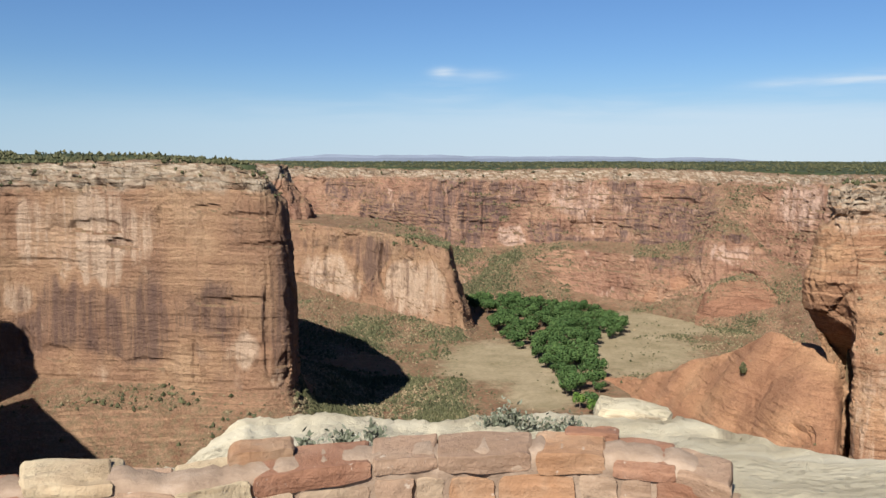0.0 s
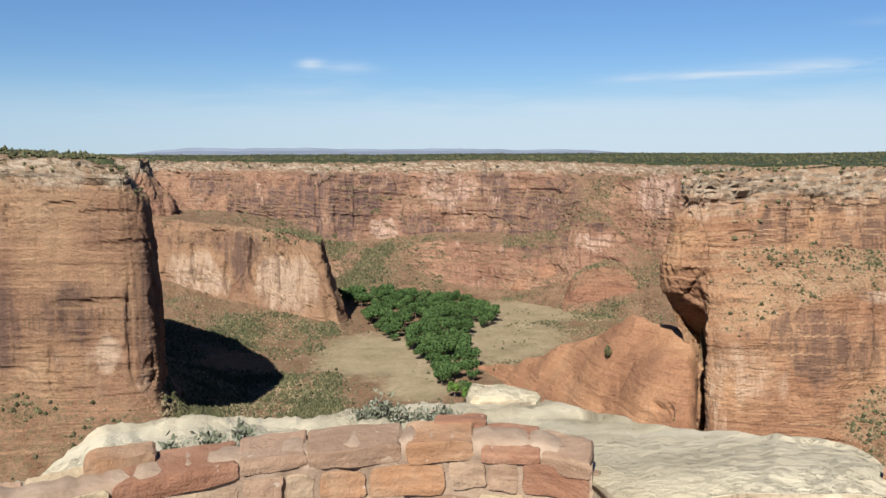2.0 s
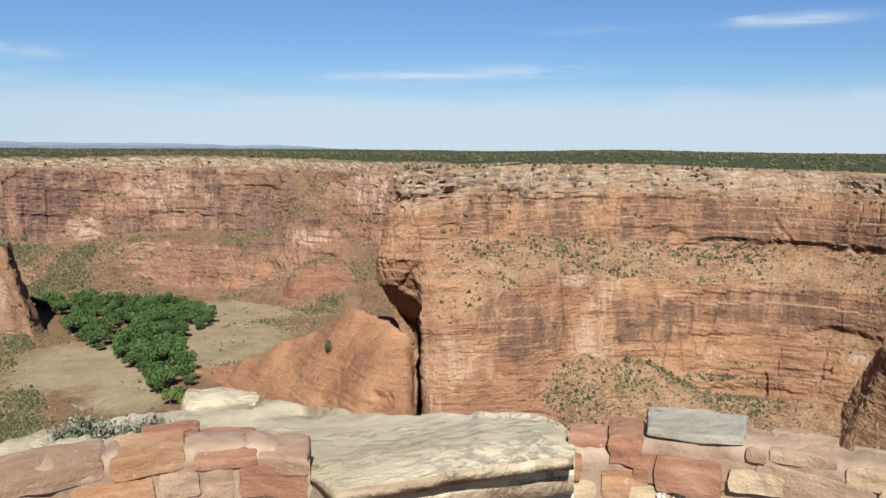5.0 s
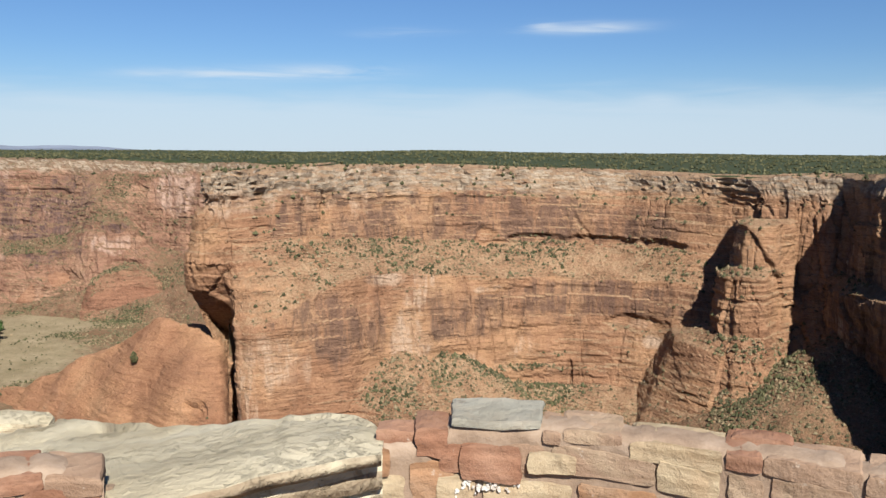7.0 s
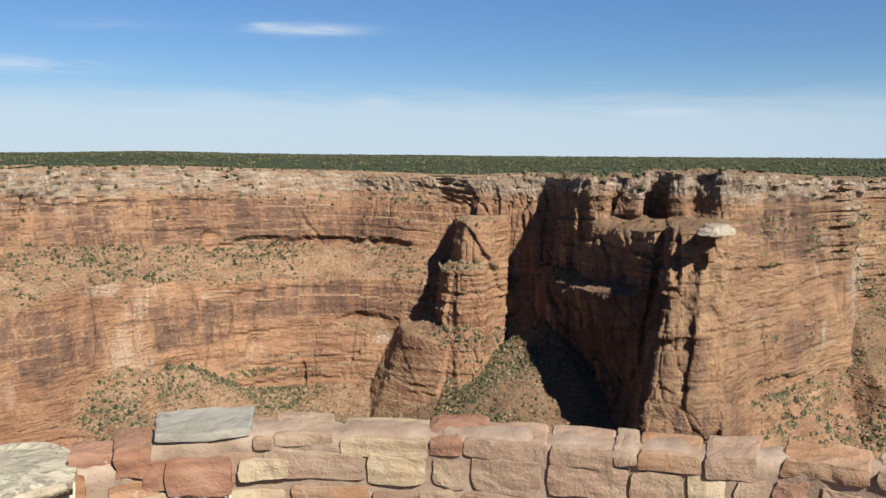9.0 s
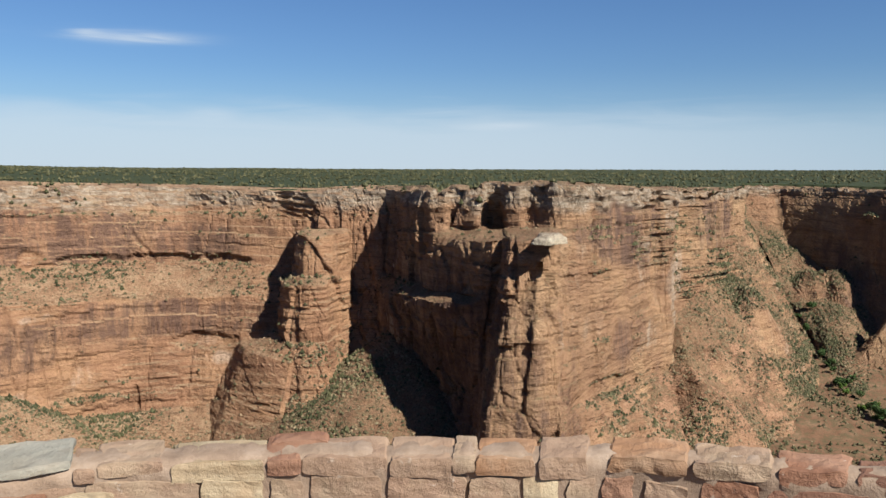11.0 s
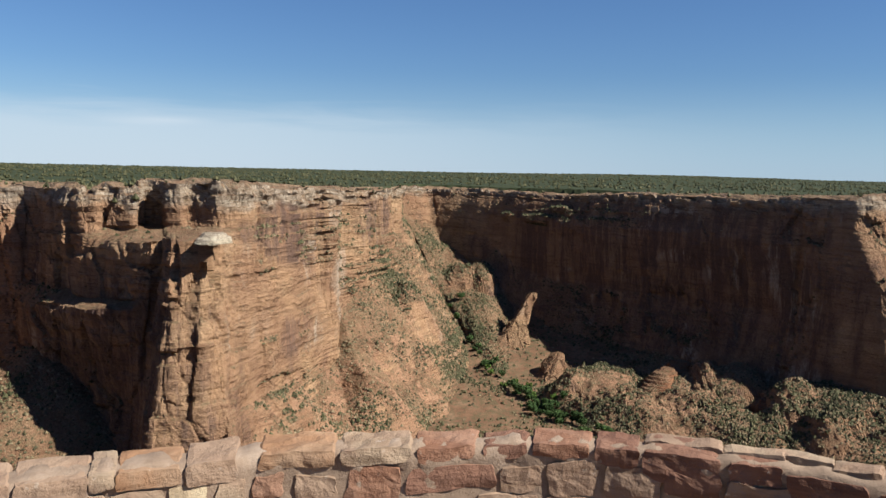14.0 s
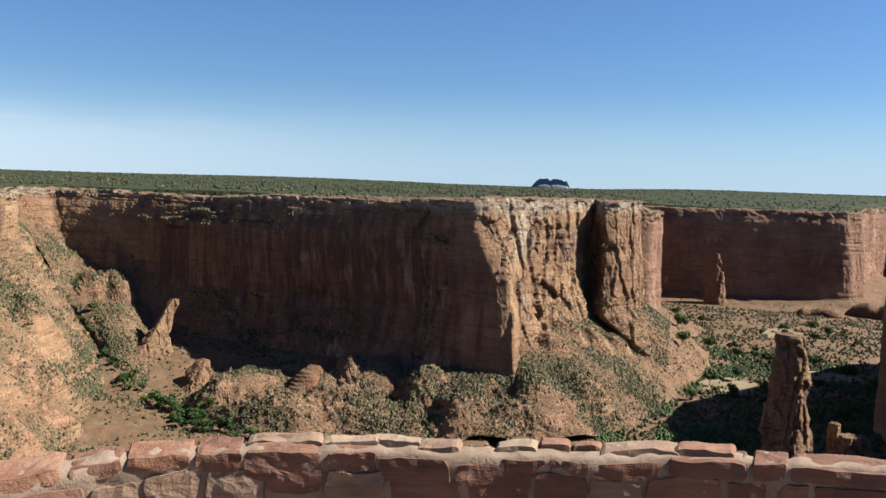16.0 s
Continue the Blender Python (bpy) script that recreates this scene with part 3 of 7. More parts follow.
cliff("canyon_wall_far", "far red sandstone canyon wall with varnish streaks and talus", "cliff", [
    station(-20, 80, (2166, -18), (2140, -38), (2100, -150), (2080, -165), (2040, -225), (1980, -252)),
    station(-14, 80, (2006, -18), (1980, -38), (1940, -150), (1920, -165), (1880, -225), (1820, -252)),
    station(-9, 80, (1866, -17), (1840, -36), (1800, -148), (1775, -165), (1740, -225), (1690, -252)),
    station(-4.5, 80, (1756, -19), (1732, -38), (1690, -150), (1670, -165), (1640, -225), (1600, -252)),
    station(0.6, 80, (1656, -21), (1632, -40), (1602, -170), (1570, -188), (1535, -232), (1490, -252)),
    station(3.6, 80, (1636, -20), (1612, -38), (1585, -164), (1550, -190), (1515, -222), (1455, -252)),
    station(5.8, 80, (1626, -18), (1602, -36), (1572, -156), (1535, -182), (1495, -215), (1440, -252)),
    station(8.6, 80, (1616, -18), (1590, -36), (1560, -152), (1528, -162), (1490, -232), (1455, -252)),
    station(10.5, 80, (1606, -17), (1580, -36), (1550, -150), (1505, -162), (1484, -240), (1440, -252)),
    station(14.0, 80, (1576, -17), (1550, -36), (1510, -150), (1450, -165), (1428, -240), (1390, -252)),
    station(16.4, 80, (1546, -18), (1520, -38), (1480, -140), (1440, -160), (1400, -225), (1330, -252)),
    station(18.6, 80, (1516, -20), (1488, -45), (1425, -100), (1405, -112), (1372, -205), (1290, -252)),
    station(20.2, 80, (1496, -21), (1468, -45), (1420, -105), (1402, -118), (1375, -195), (1270, -252)),
    station(22.5, 80, (1456, -22), (1430, -45), (1405, -160), (1390, -172), (1360, -190), (1230, -252)),
    station(25.5, 80, (1396, -22), (1370, -45), (1345, -160), (1330, -172), (1300, -190), (1150, -252)),
    station(29.5, 80, (1316, -22), (1290, -45), (1265, -160), (1250, -172), (1220, -190), (1080, -252)),
], rock_far, 2.7, 1.8, -38, soften=1, seed=11, beds=1.6, stains_and_shade=[(1.3, -100, 72, 74, 1), (11.0, -150, 120, 9, 0.6), (14.5, -122, 70, 10, 0.6), (7.0, -132, 46, 16, 0.5), (-6.0, -60, 60, 20, 0.3), (17.2, -70, 50, 26, 0.4), (12.4, -76, 34, 50, 0.85), (15.0, -152, 61, 25, 0.5), (-2.5, -102, 52, 39, 0.4), (19.5, -123, 21, 22, 0.9), (-7.1, -66, 37, 23, 0.4), (5.2, -60, 53, 19, 0.4), (15.5, -102, 49, 25, 0.45), (9.3, -65, 52, 34, -0.9), (4.8, -144, 31, 18, -0.9), (23.6, -68, 33, 33, -0.9), (19.6, -144, 37, 17, -0.9), (1.8, -41, 42, 11, -0.3), (-4.9, -109, 15, 28, 0.5)], crags=[(-12, 26, 0.2)], hollows=[(1.5, 1620, -120, 6, 40, 9), (0.2, 1625, -100, 5, 50, 9), (2.8, 1610, -110, 4, 44, 8),
    (16.6, 1450, -205, 26, 16, 12), (20.5, 1400, -190, 22, 14, 12), (8.6, 1575, -60, 22, 10, 8), (10.0, 1565, -118, 40, 5, 9), (13.5, 1530, -122, 44, 5, 9), (-5.2, 1720, -110, 14, 30, -12), (4.0, 1600, -55, 30, 8, 6),
    (11.8, 1570, -62, 5, 42, -9), (15.2, 1530, -70, 60, 5, 7), (18.8, 1425, -170, 8, 50, -6), (7.0, 1590, -66, 26, 18, 7)])

# the long dark overhang above the bench, caves, alcoves and the pocketed lower wall
AMPH_HOLLOWS = [(47.5, 800, -83, 30, 4.5, 9), (52.0, 805, -84, 36, 4.5, 10), (56.0, 785, -84, 26, 4.5, 8), (44.2, 790, -80, 10, 9, 6), (24.9, 700, -43, 5, 8, 9), (25.4, 690, -50, 4, 4, 6),
                (54.8, 755, -152, 30, 7, 8), (31.8, 712, -60, 3, 24, 5), (33.2, 730, -52, 4, 22, 5), (40.5, 790, -62, 3, 18, 4), (29.0, 695, -64, 10, 3, 4),
                (36.5, 690, -135, 5, 30, -4), (43.5, 728, -150, 7, 34, -4), (58.2, 726, -178, 12, 9, 7), (61.8, 722, -60, 3, 20, 5), (63.6, 740, -50, 5, 24, 5), (50.3, 745, -200, 2.5, 12, 6), (47.6, 735, -206, 14, 4, 4)]
cliff("canyon_wall_amphitheatre", "orange sandstone amphitheatre wall with bushy bench and overhanging prow", "cliff", [
    station(29.5, (34, 1330, -19), (30.5, 1180, -20), (30.3, 1170, -45), (30.2, 1150, -90), (30, 1140, -110), (29.6, 1120, -200), (29, 1080, -252)),
    station(28.2, (32, 960, -18), (28.4, 900, -19), (28.2, 895, -45), (27.6, 885, -90), (27.4, 880, -110), (28.0, 870, -200), (27.6, 850, -252)),
    station(25.6, (29, 800, -18), (25.9, 745, -19), (25.6, 742, -42), (24.9, 738, -92), (25.0, 736, -118), (27.2, 730, -190), (27.2, 720, -252)),
    station(24.9, (28, 760, -17), (24.95, 705, -19), (24.75, 701, -44), (23.7, 697, -94), (23.9, 700, -116), (26.6, 716, -185), (26.75, 700, -252)),
    station(25.4, (28, 748, -17), (25.3, 690, -19), (25.1, 686, -46), (24.4, 678, -92), (24.9, 690, -118), (26.5, 760, -178), (26.5, 750, -252)),
    station(26.2, (28.5, 745, -17), (26.2, 690, -19), (26.0, 685, -46), (25.6, 674, -90), (26.5, 682, -122), (26.8, 756, -170), (26.8, 746, -252)),
    station(26.9, (29, 745, -17), (26.9, 692, -18), (26.8, 687, -45), (26.6, 676, -86), (26.9, 648, -136), (27.0, 640, -180), (27.05, 628, -252)),
    station(27.8, 60, (688, -18), (691, -44), (682, -76), (640, -140), (632, -190), (622, -250)),
    station(29.6, 60, (722, -18), (699, -44), (688, -72), (646, -132), (634, -190), (624, -248)),
    station(31.8, 60, (736, -16), (712, -42), (700, -75), (655, -118), (640, -190), (628, -245)),
    station(34.9, 60, (763, -14), (738, -40), (722, -77), (670, -102), (650, -190), (636, -240)),
    station(38.0, 60, (793, -14), (768, -40), (750, -80), (702, -106), (684, -168), (600, -232)),
    station(39.6, 60, (803, -14), (778, -40), (762, -82), (712, -108), (694, -170), (612, -232)),
    station(42.0, 60, (818, -14), (792, -40), (778, -84), (730, -110), (712, -195), (668, -232)),
    station(45.5, 60, (832, -16), (806, -42), (796, -87), (745, -112), (728, -205), (692, -232)),
    station(50.0, 60, (846, -18), (820, -44), (806, -89), (768, -117), (748, -212), (706, -234)),
    station(54.0, 60, (840, -19), (814, -45), (800, -89), (764, -118), (742, -208), (700, -234)),
    station(57.4, 60, (808, -20), (786, -46), (776, -87), (752, -116), (728, -202), (690, -234)),
    station(59.4, 60, (792, -21), (776, -46), (768, -88), (750, -120), (722, -200), (686, -236)),
    station(61.0, 60, (780, -21), (766, -46), (762, -88), (746, -120), (716, -198), (676, -236)),
    station(62.4, 60, (768, -21), (756, -46), (754, -88), (740, -120), (712, -195), (670, -236)),
    station(64.0, 60, (762, -19), (750, -46), (750, -88), (740, -120), (712, -190), (665, -236)),
    station(66.0, 60, (758, -18), (65.9, 752, -44), (65.4, 746, -90), (65.0, 740, -120), (64.4, 722, -168), (61.0, 620, -238)),
    station(68.0, 60, (752, -18), (68.0, 748, -44), (67.8, 746, -90), (67.4, 742, -120), (66.8, 730, -168), (62.5, 620, -238)),
], rock_amph, 1.6, 1.0, -38, seed=23, beds=1.7, stains_and_shade=[(46.0, -66, 150, 22, 0.45), (46.0, -140, 190, 22, 0.25), (39.4, -70, 50, 21, 1), (46.4, -58, 46, 25, 0.6), (53.3, -67, 49, 13, 0.6), (31.4, -48, 13, 25, 0.9), (32.9, -138, 30, 30, 0.5), (52.3, -133, 81, 12, 0.7), (34.9, -36, 30, 10, 0.6), (43.2, -156, 35, 9, 0.4), (38.9, -158, 16, 19, -1), (29.9, -165, 27, 25, -0.55), (27.3, -40, 30, 16, -0.75), (47.3, -58, 7, 22, -0.6), (44.3, -78, 10, 8, -0.6), (37.2, -107, 18, 7, -0.5), (44.7, -124, 15, 4, -0.6), (53.7, -153, 29, 6, -0.3), (55.9, -168, 22, 5, -0.5)], crags=[(60.6, 69, 0.6), (24, 27.3, 0.4)], hollows=AMPH_HOLLOWS)

# the fin that stands out of the amphitheatre wall on a slickrock foot
cliff("rock_fin", "lit orange sandstone fin standing out of the amphitheatre wall", "rock fin", [
    [(61.6, 800, -54), (61.2, 790, -58), (61.2, 788, -64), (61.0, 785, -92), (60.4, 780, -99), (60.0, 775, -142), (56.6, 770, -152), (55.0, 760, -195), (53.5, 745, -240)],
    [(61.8, 744, -54), (61.0, 726, -58), (60.9, 724, -64), (60.6, 720, -92), (59.9, 716, -99), (59.7, 714, -142), (57.6, 712, -154), (56.2, 706, -198), (54.8, 688, -240)],
    [(62.2, 738, -54), (61.5, 712, -58), (61.4, 708, -64), (61.2, 704, -92), (60.5, 697, -99), (60.3, 694, -145), (59.0, 692, -158), (58.0, 684, -200), (56.6, 664, -240)],
    [(62.8, 738, -54), (62.5, 708, -58), (62.4, 704, -64), (62.3, 700, -92), (61.6, 688, -99), (61.6, 685, -145), (61.3, 676, -164), (60.8, 664, -202), (60.2, 642, -240)],
    [(63.6, 740, -54), (63.4, 714, -58), (63.3, 710, -64), (63.3, 705, -92), (63.0, 692, -99), (63.0, 688, -145), (62.8, 676, -164), (62.6, 660, -202), (62.4, 636, -240)],
    [(64.6, 765, -54), (64.6, 750, -58), (64.6, 748, -64), (64.6, 744, -92), (64.6, 740, -99), (64.6, 734, -145), (64.6, 724, -164), (64.5, 704, -202), (64.4, 680, -240)],
], rock_amph, 1.5, 0.9, 50, kind="", soften=1, seed=201, beds=1.8, crags=[(59.4, 66, 0.5)], split=((2, 6), ("broken narrow crest", "lit orange face with dark joints", "rounded slickrock foot")))

# slickrock lobes at the foot of the far wall
for lobe_seed, lobe in ((71, ((13.5, 1455, -246), (14.0, 1450, -215), (14.8, 1445, -186), (16.0, 1440, -173), (17.5, 1430, -166), (18.8, 1425, -160))),
                        (83, ((17.2, 1348, -244), (17.9, 1340, -204), (18.8, 1335, -187), (20.2, 1332, -180), (21.4, 1330, -184), (22.4, 1325, -204)))):
    cliff("slickrock_lobe", "smooth orange slickrock lobe at the foot of the far wall", "rock dome", [
        [(a, r + 90, z + 4), (a, r, z), (a, r - 8, z - 9), (a, r - 16, z * 0.6 - 96), (a, r - 24, min(z - 4, -240)), (a, r - 60, -254)] for a, r, z in lobe
    ], rock_lobe, 2.2, 0.9, 50, kind="", soften=1, seed=lobe_seed, beds=1.6)

SHOULDERS = [(92.2, 918, 26, 40, 24), (90.0, 812, 18, 26, 11), (93.1, 865, 16, 22, 9), (90.6, 752, 62, 34, 16), (86.4, 696, 50, 26, 13), (94.4, 812, 34, 22, 9), (88.3, 724, 36, 24, 10), (83.6, 640, 40, 20, 9), (91.4, 836, 14, 40, 7), (60.0, 680, 30, 22, 12), (58.6, 700, 26, 26, 10)]
SLUMPS = [(102.6, 850, 34, 40, 13), (105.4, 868, 62, 70, 26), (109.4, 815, 66, 44, 16), (110.6, 876, 40, 66, 18), (113.8, 882, 40, 64, 26), (114.8, 808, 60, 42, 15), (119.6, 842, 60, 66, 25), (121.6, 796, 60, 36, 15), (126.0, 834, 60, 50, 18), (117.0, 850, 34, 44, 14), (106.6, 800, 50, 34, 12), (124.0, 862, 36, 34, 10),
          (97.0, 1112, 30, 34, 20), (95.2, 1100, 24, 26, 18), (127.4, 985, 24, 18, 13), (129.2, 1015, 22, 16, 13), (130.8, 1055, 24, 16, 13), (126.4, 935, 22, 18, 11), (128.8, 890, 34, 28, 12)]
cliff("canyon_wall_buttress", "sheer sandstone buttress with pinnacled crest and pale cap", "cliff", [
    station(66.4, 40, (762, -18), (66.4, 758, -50), (66.3, 756, -62), (66.3, 754, -96), (66.2, 750, -110), (65.8, 738, -168), (62.5, 640, -238)),
    station(67.6, 40, (744, -18), (67.6, 738, -50), (67.6, 736, -62), (67.5, 732, -96), (67.0, 708, -108), (67.2, 716, -170), (64.6, 630, -238)),
    station(68.4, 40, (712, -17), (68.4, 707, -50), (68.5, 704, -62), (68.6, 700, -97), (68.0, 672, -104), (69.2, 684, -172), (67.0, 625, -238)),
    station(70.1, 40, (666, -15), (70.1, 662, -50), (70.3, 658, -60), (70.4, 654, -97), (69.6, 640, -102), (71.2, 650, -172), (70.4, 622, -238)),
    station(70.5, 40, (668, -22), (70.5, 658, -50), (70.8, 646, -60), (70.9, 644, -97), (70.4, 622, -102), (71.7, 642, -172), (71.2, 619, -238)),
    station(71.2, 40, (664, -20), (71.2, 656, -49), (71.6, 636, -58), (71.7, 636, -96), (71.2, 612, -101), (72.4, 632, -170), (72.1, 611, -238)),
    station(71.5, 40, (674, -15), (71.5, 668, -48), (71.9, 630, -56), (72.0, 630, -96), (71.8, 608, -100), (72.8, 627, -170), (72.5, 607, -238)),
    station(72.7, 40, (668, -15), (72.7, 662, -48), (73.1, 612, -54), (73.1, 614, -95), (72.6, 602, -100), (73.4, 618, -170), (73.1, 600, -238)),
    station(73.0, 40, (664, -18), (73.0, 656, -48), (73.5, 606, -54), (73.5, 608, -94), (73.1, 600, -99), (73.7, 612, -170), (73.4, 595, -238)),
    station(73.6, 40, (660, -16), (73.6, 652, -47), (74.0, 600, -53), (74.0, 601, -90), (73.6, 600, -98), (73.2, 614, -170), (72.7, 600, -238)),
    station(73.9, 40, (706, -12), (73.9, 698, -47), (74.5, 595, -52), (74.4, 597, -78), (74.2, 598, -96), (73.5, 606, -170), (72.9, 592, -238)),
    station(75.0, 40, (698, -12), (75.0, 690, -47), (75.4, 604, -51), (75.2, 602, -72), (74.8, 600, -94), (73.8, 596, -170), (73.1, 586, -238)),
    station(75.3, 40, (664, -12), (75.3, 658, -47), (75.8, 568, -50), (75.6, 565, -70), (75.2, 560, -92), (74.15, 550, -170), (73.5, 541, -238)),
    station(76.4, 40, (656, -12), (76.4, 650, -46), (76.7, 567, -49), (76.5, 563, -70), (76.1, 557, -92), (75.5, 547, -170), (75.2, 537, -238)),
    station(76.8, 40, (668, -11), (76.8, 661, -46), (77.2, 568, -48), (77.0, 568, -70), (76.8, 562, -92), (76.8, 550, -170), (76.5, 548, -238)),
    station(77.9, 40, (658, -11), (77.9, 651, -46), (78.0, 567, -48), (77.8, 564, -70), (77.6, 558, -92), (77.7, 548, -170), (77.7, 540, -238)),
    station(78.6, 40, (650, -11), (78.6, 644, -46), (78.4, 574, -49), (78.3, 574, -70), (78.3, 566, -92), (78.6, 555, -170), (78.7, 545, -238)),
    station(79.3, 40, (654, -11), (79.3, 648, -46), (78.8, 596, -52), (78.9, 588, -72), (79.0, 578, -95), (79.6, 558, -170), (79.8, 548, -238)),
    station(80.3, 40, (80.3, 664, -12), (80.3, 657, -46), (80, 640, -60), (79.95, 631, -80), (79.9, 622, -100), (80.2, 604, -175), (80.6, 576, -238)),
    station(82, 50, (82, 690, -14), (81.9, 683, -46), (81.8, 676, -62), (81.7, 670, -86), (81.6, 664, -110), (81.6, 652, -178), (81.5, 590, -238)),
    station(83.6, 50, (83.6, 722, -16), (83.6, 716, -46), (83.6, 712, -64), (83.55, 708, -89.5), (83.5, 704, -115), (83.6, 696, -187), (83.7, 615, -240)),
    station(85.3, 50, (85.3, 775, -18), (85.3, 770, -46), (85.2, 766, -66), (85.15, 762, -89), (85.1, 758, -112), (85.2, 750, -192), (86.3, 644, -260)),
    station(86.7, 50, (800, -19), (86.7, 796, -46), (86.65, 792, -66), (86.6, 790, -90), (86.6, 788, -115), (86.7, 781, -186), (88.4, 684, -259)),
    station(87, 50, (87, 850, -20), (86.95, 846, -46), (86.8, 842, -66), (86.8, 840, -83), (86.8, 838, -100), (86.9, 830, -142), (91, 676, -259)),
    station(88, 50, (88, 880, -20), (88, 876, -46), (88, 872, -62), (88, 870, -77), (88, 868, -92), (88, 860, -132), (93, 746, -257)),
    station(90, 50, (90, 960, -21), (89.9, 956, -46), (89.9, 952, -60), (89.9, 950, -72), (89.9, 948, -84), (90, 940, -114), (95.5, 838, -250)),
    station(91, 50, (91, 1040, -22), (90.9, 1035, -46), (90.9, 1032, -56), (90.9, 1030, -61), (90.9, 1028, -66), (91, 1020, -78), (96.6, 918, -238)),
    station(91.2, 50, (91.2, 1150, -22), (91.2, 1146, -40), (91.2, 1142, -48), (91.2, 1140, -52), (91.2, 1138, -56), (91.4, 1130, -66), (96.2, 998, -222)),
# the patch at bearing 71 deepens the alcove's shade in the rock colour
], rock_side, 1.45, 1.0, -32, seed=5, beds=2.3, stains_and_shade=[(71.0, -150, 80, 70, 0.5), (84.0, -53, 29, 24, 0.8), (81.1, -51, 21, 8, 0.35), (89.2, -54, 17, 29, 0.45), (85.5, -64, 6, 14, -0.9), (86.9, -103, 7, 18, -1), (86.5, -41, 7, 15, -0.9), (83.6, -143, 29, 17, 0.25), (81.4, -133, 19, 28, -0.2), (79.9, -28, 17, 8, -0.5)], knolls=SHOULDERS, ledgy=False, crags=[(62, 73.0, 0.8), (73.0, 79.4, 0.45)], hollows=[(83.0, 690, -52, 4, 10, 5), (81.2, 660, -60, 3, 20, 6), (84.6, 745, -60, 4, 30, 5), (79.7, 570, -140, 2.5, 60, 7), (76.0, 566, -70, 3, 18, 8), (78.4, 566, -66, 2.5, 14, 8),
    (82.3, 652, -176, 22, 8, 7), (85.6, 770, -90, 6, 40, 5), (88.9, 900, -60, 4, 30, 7), (89.4, 930, -70, 3, 34, 6), (81.6, 660, -35, 8, 4, 4)])

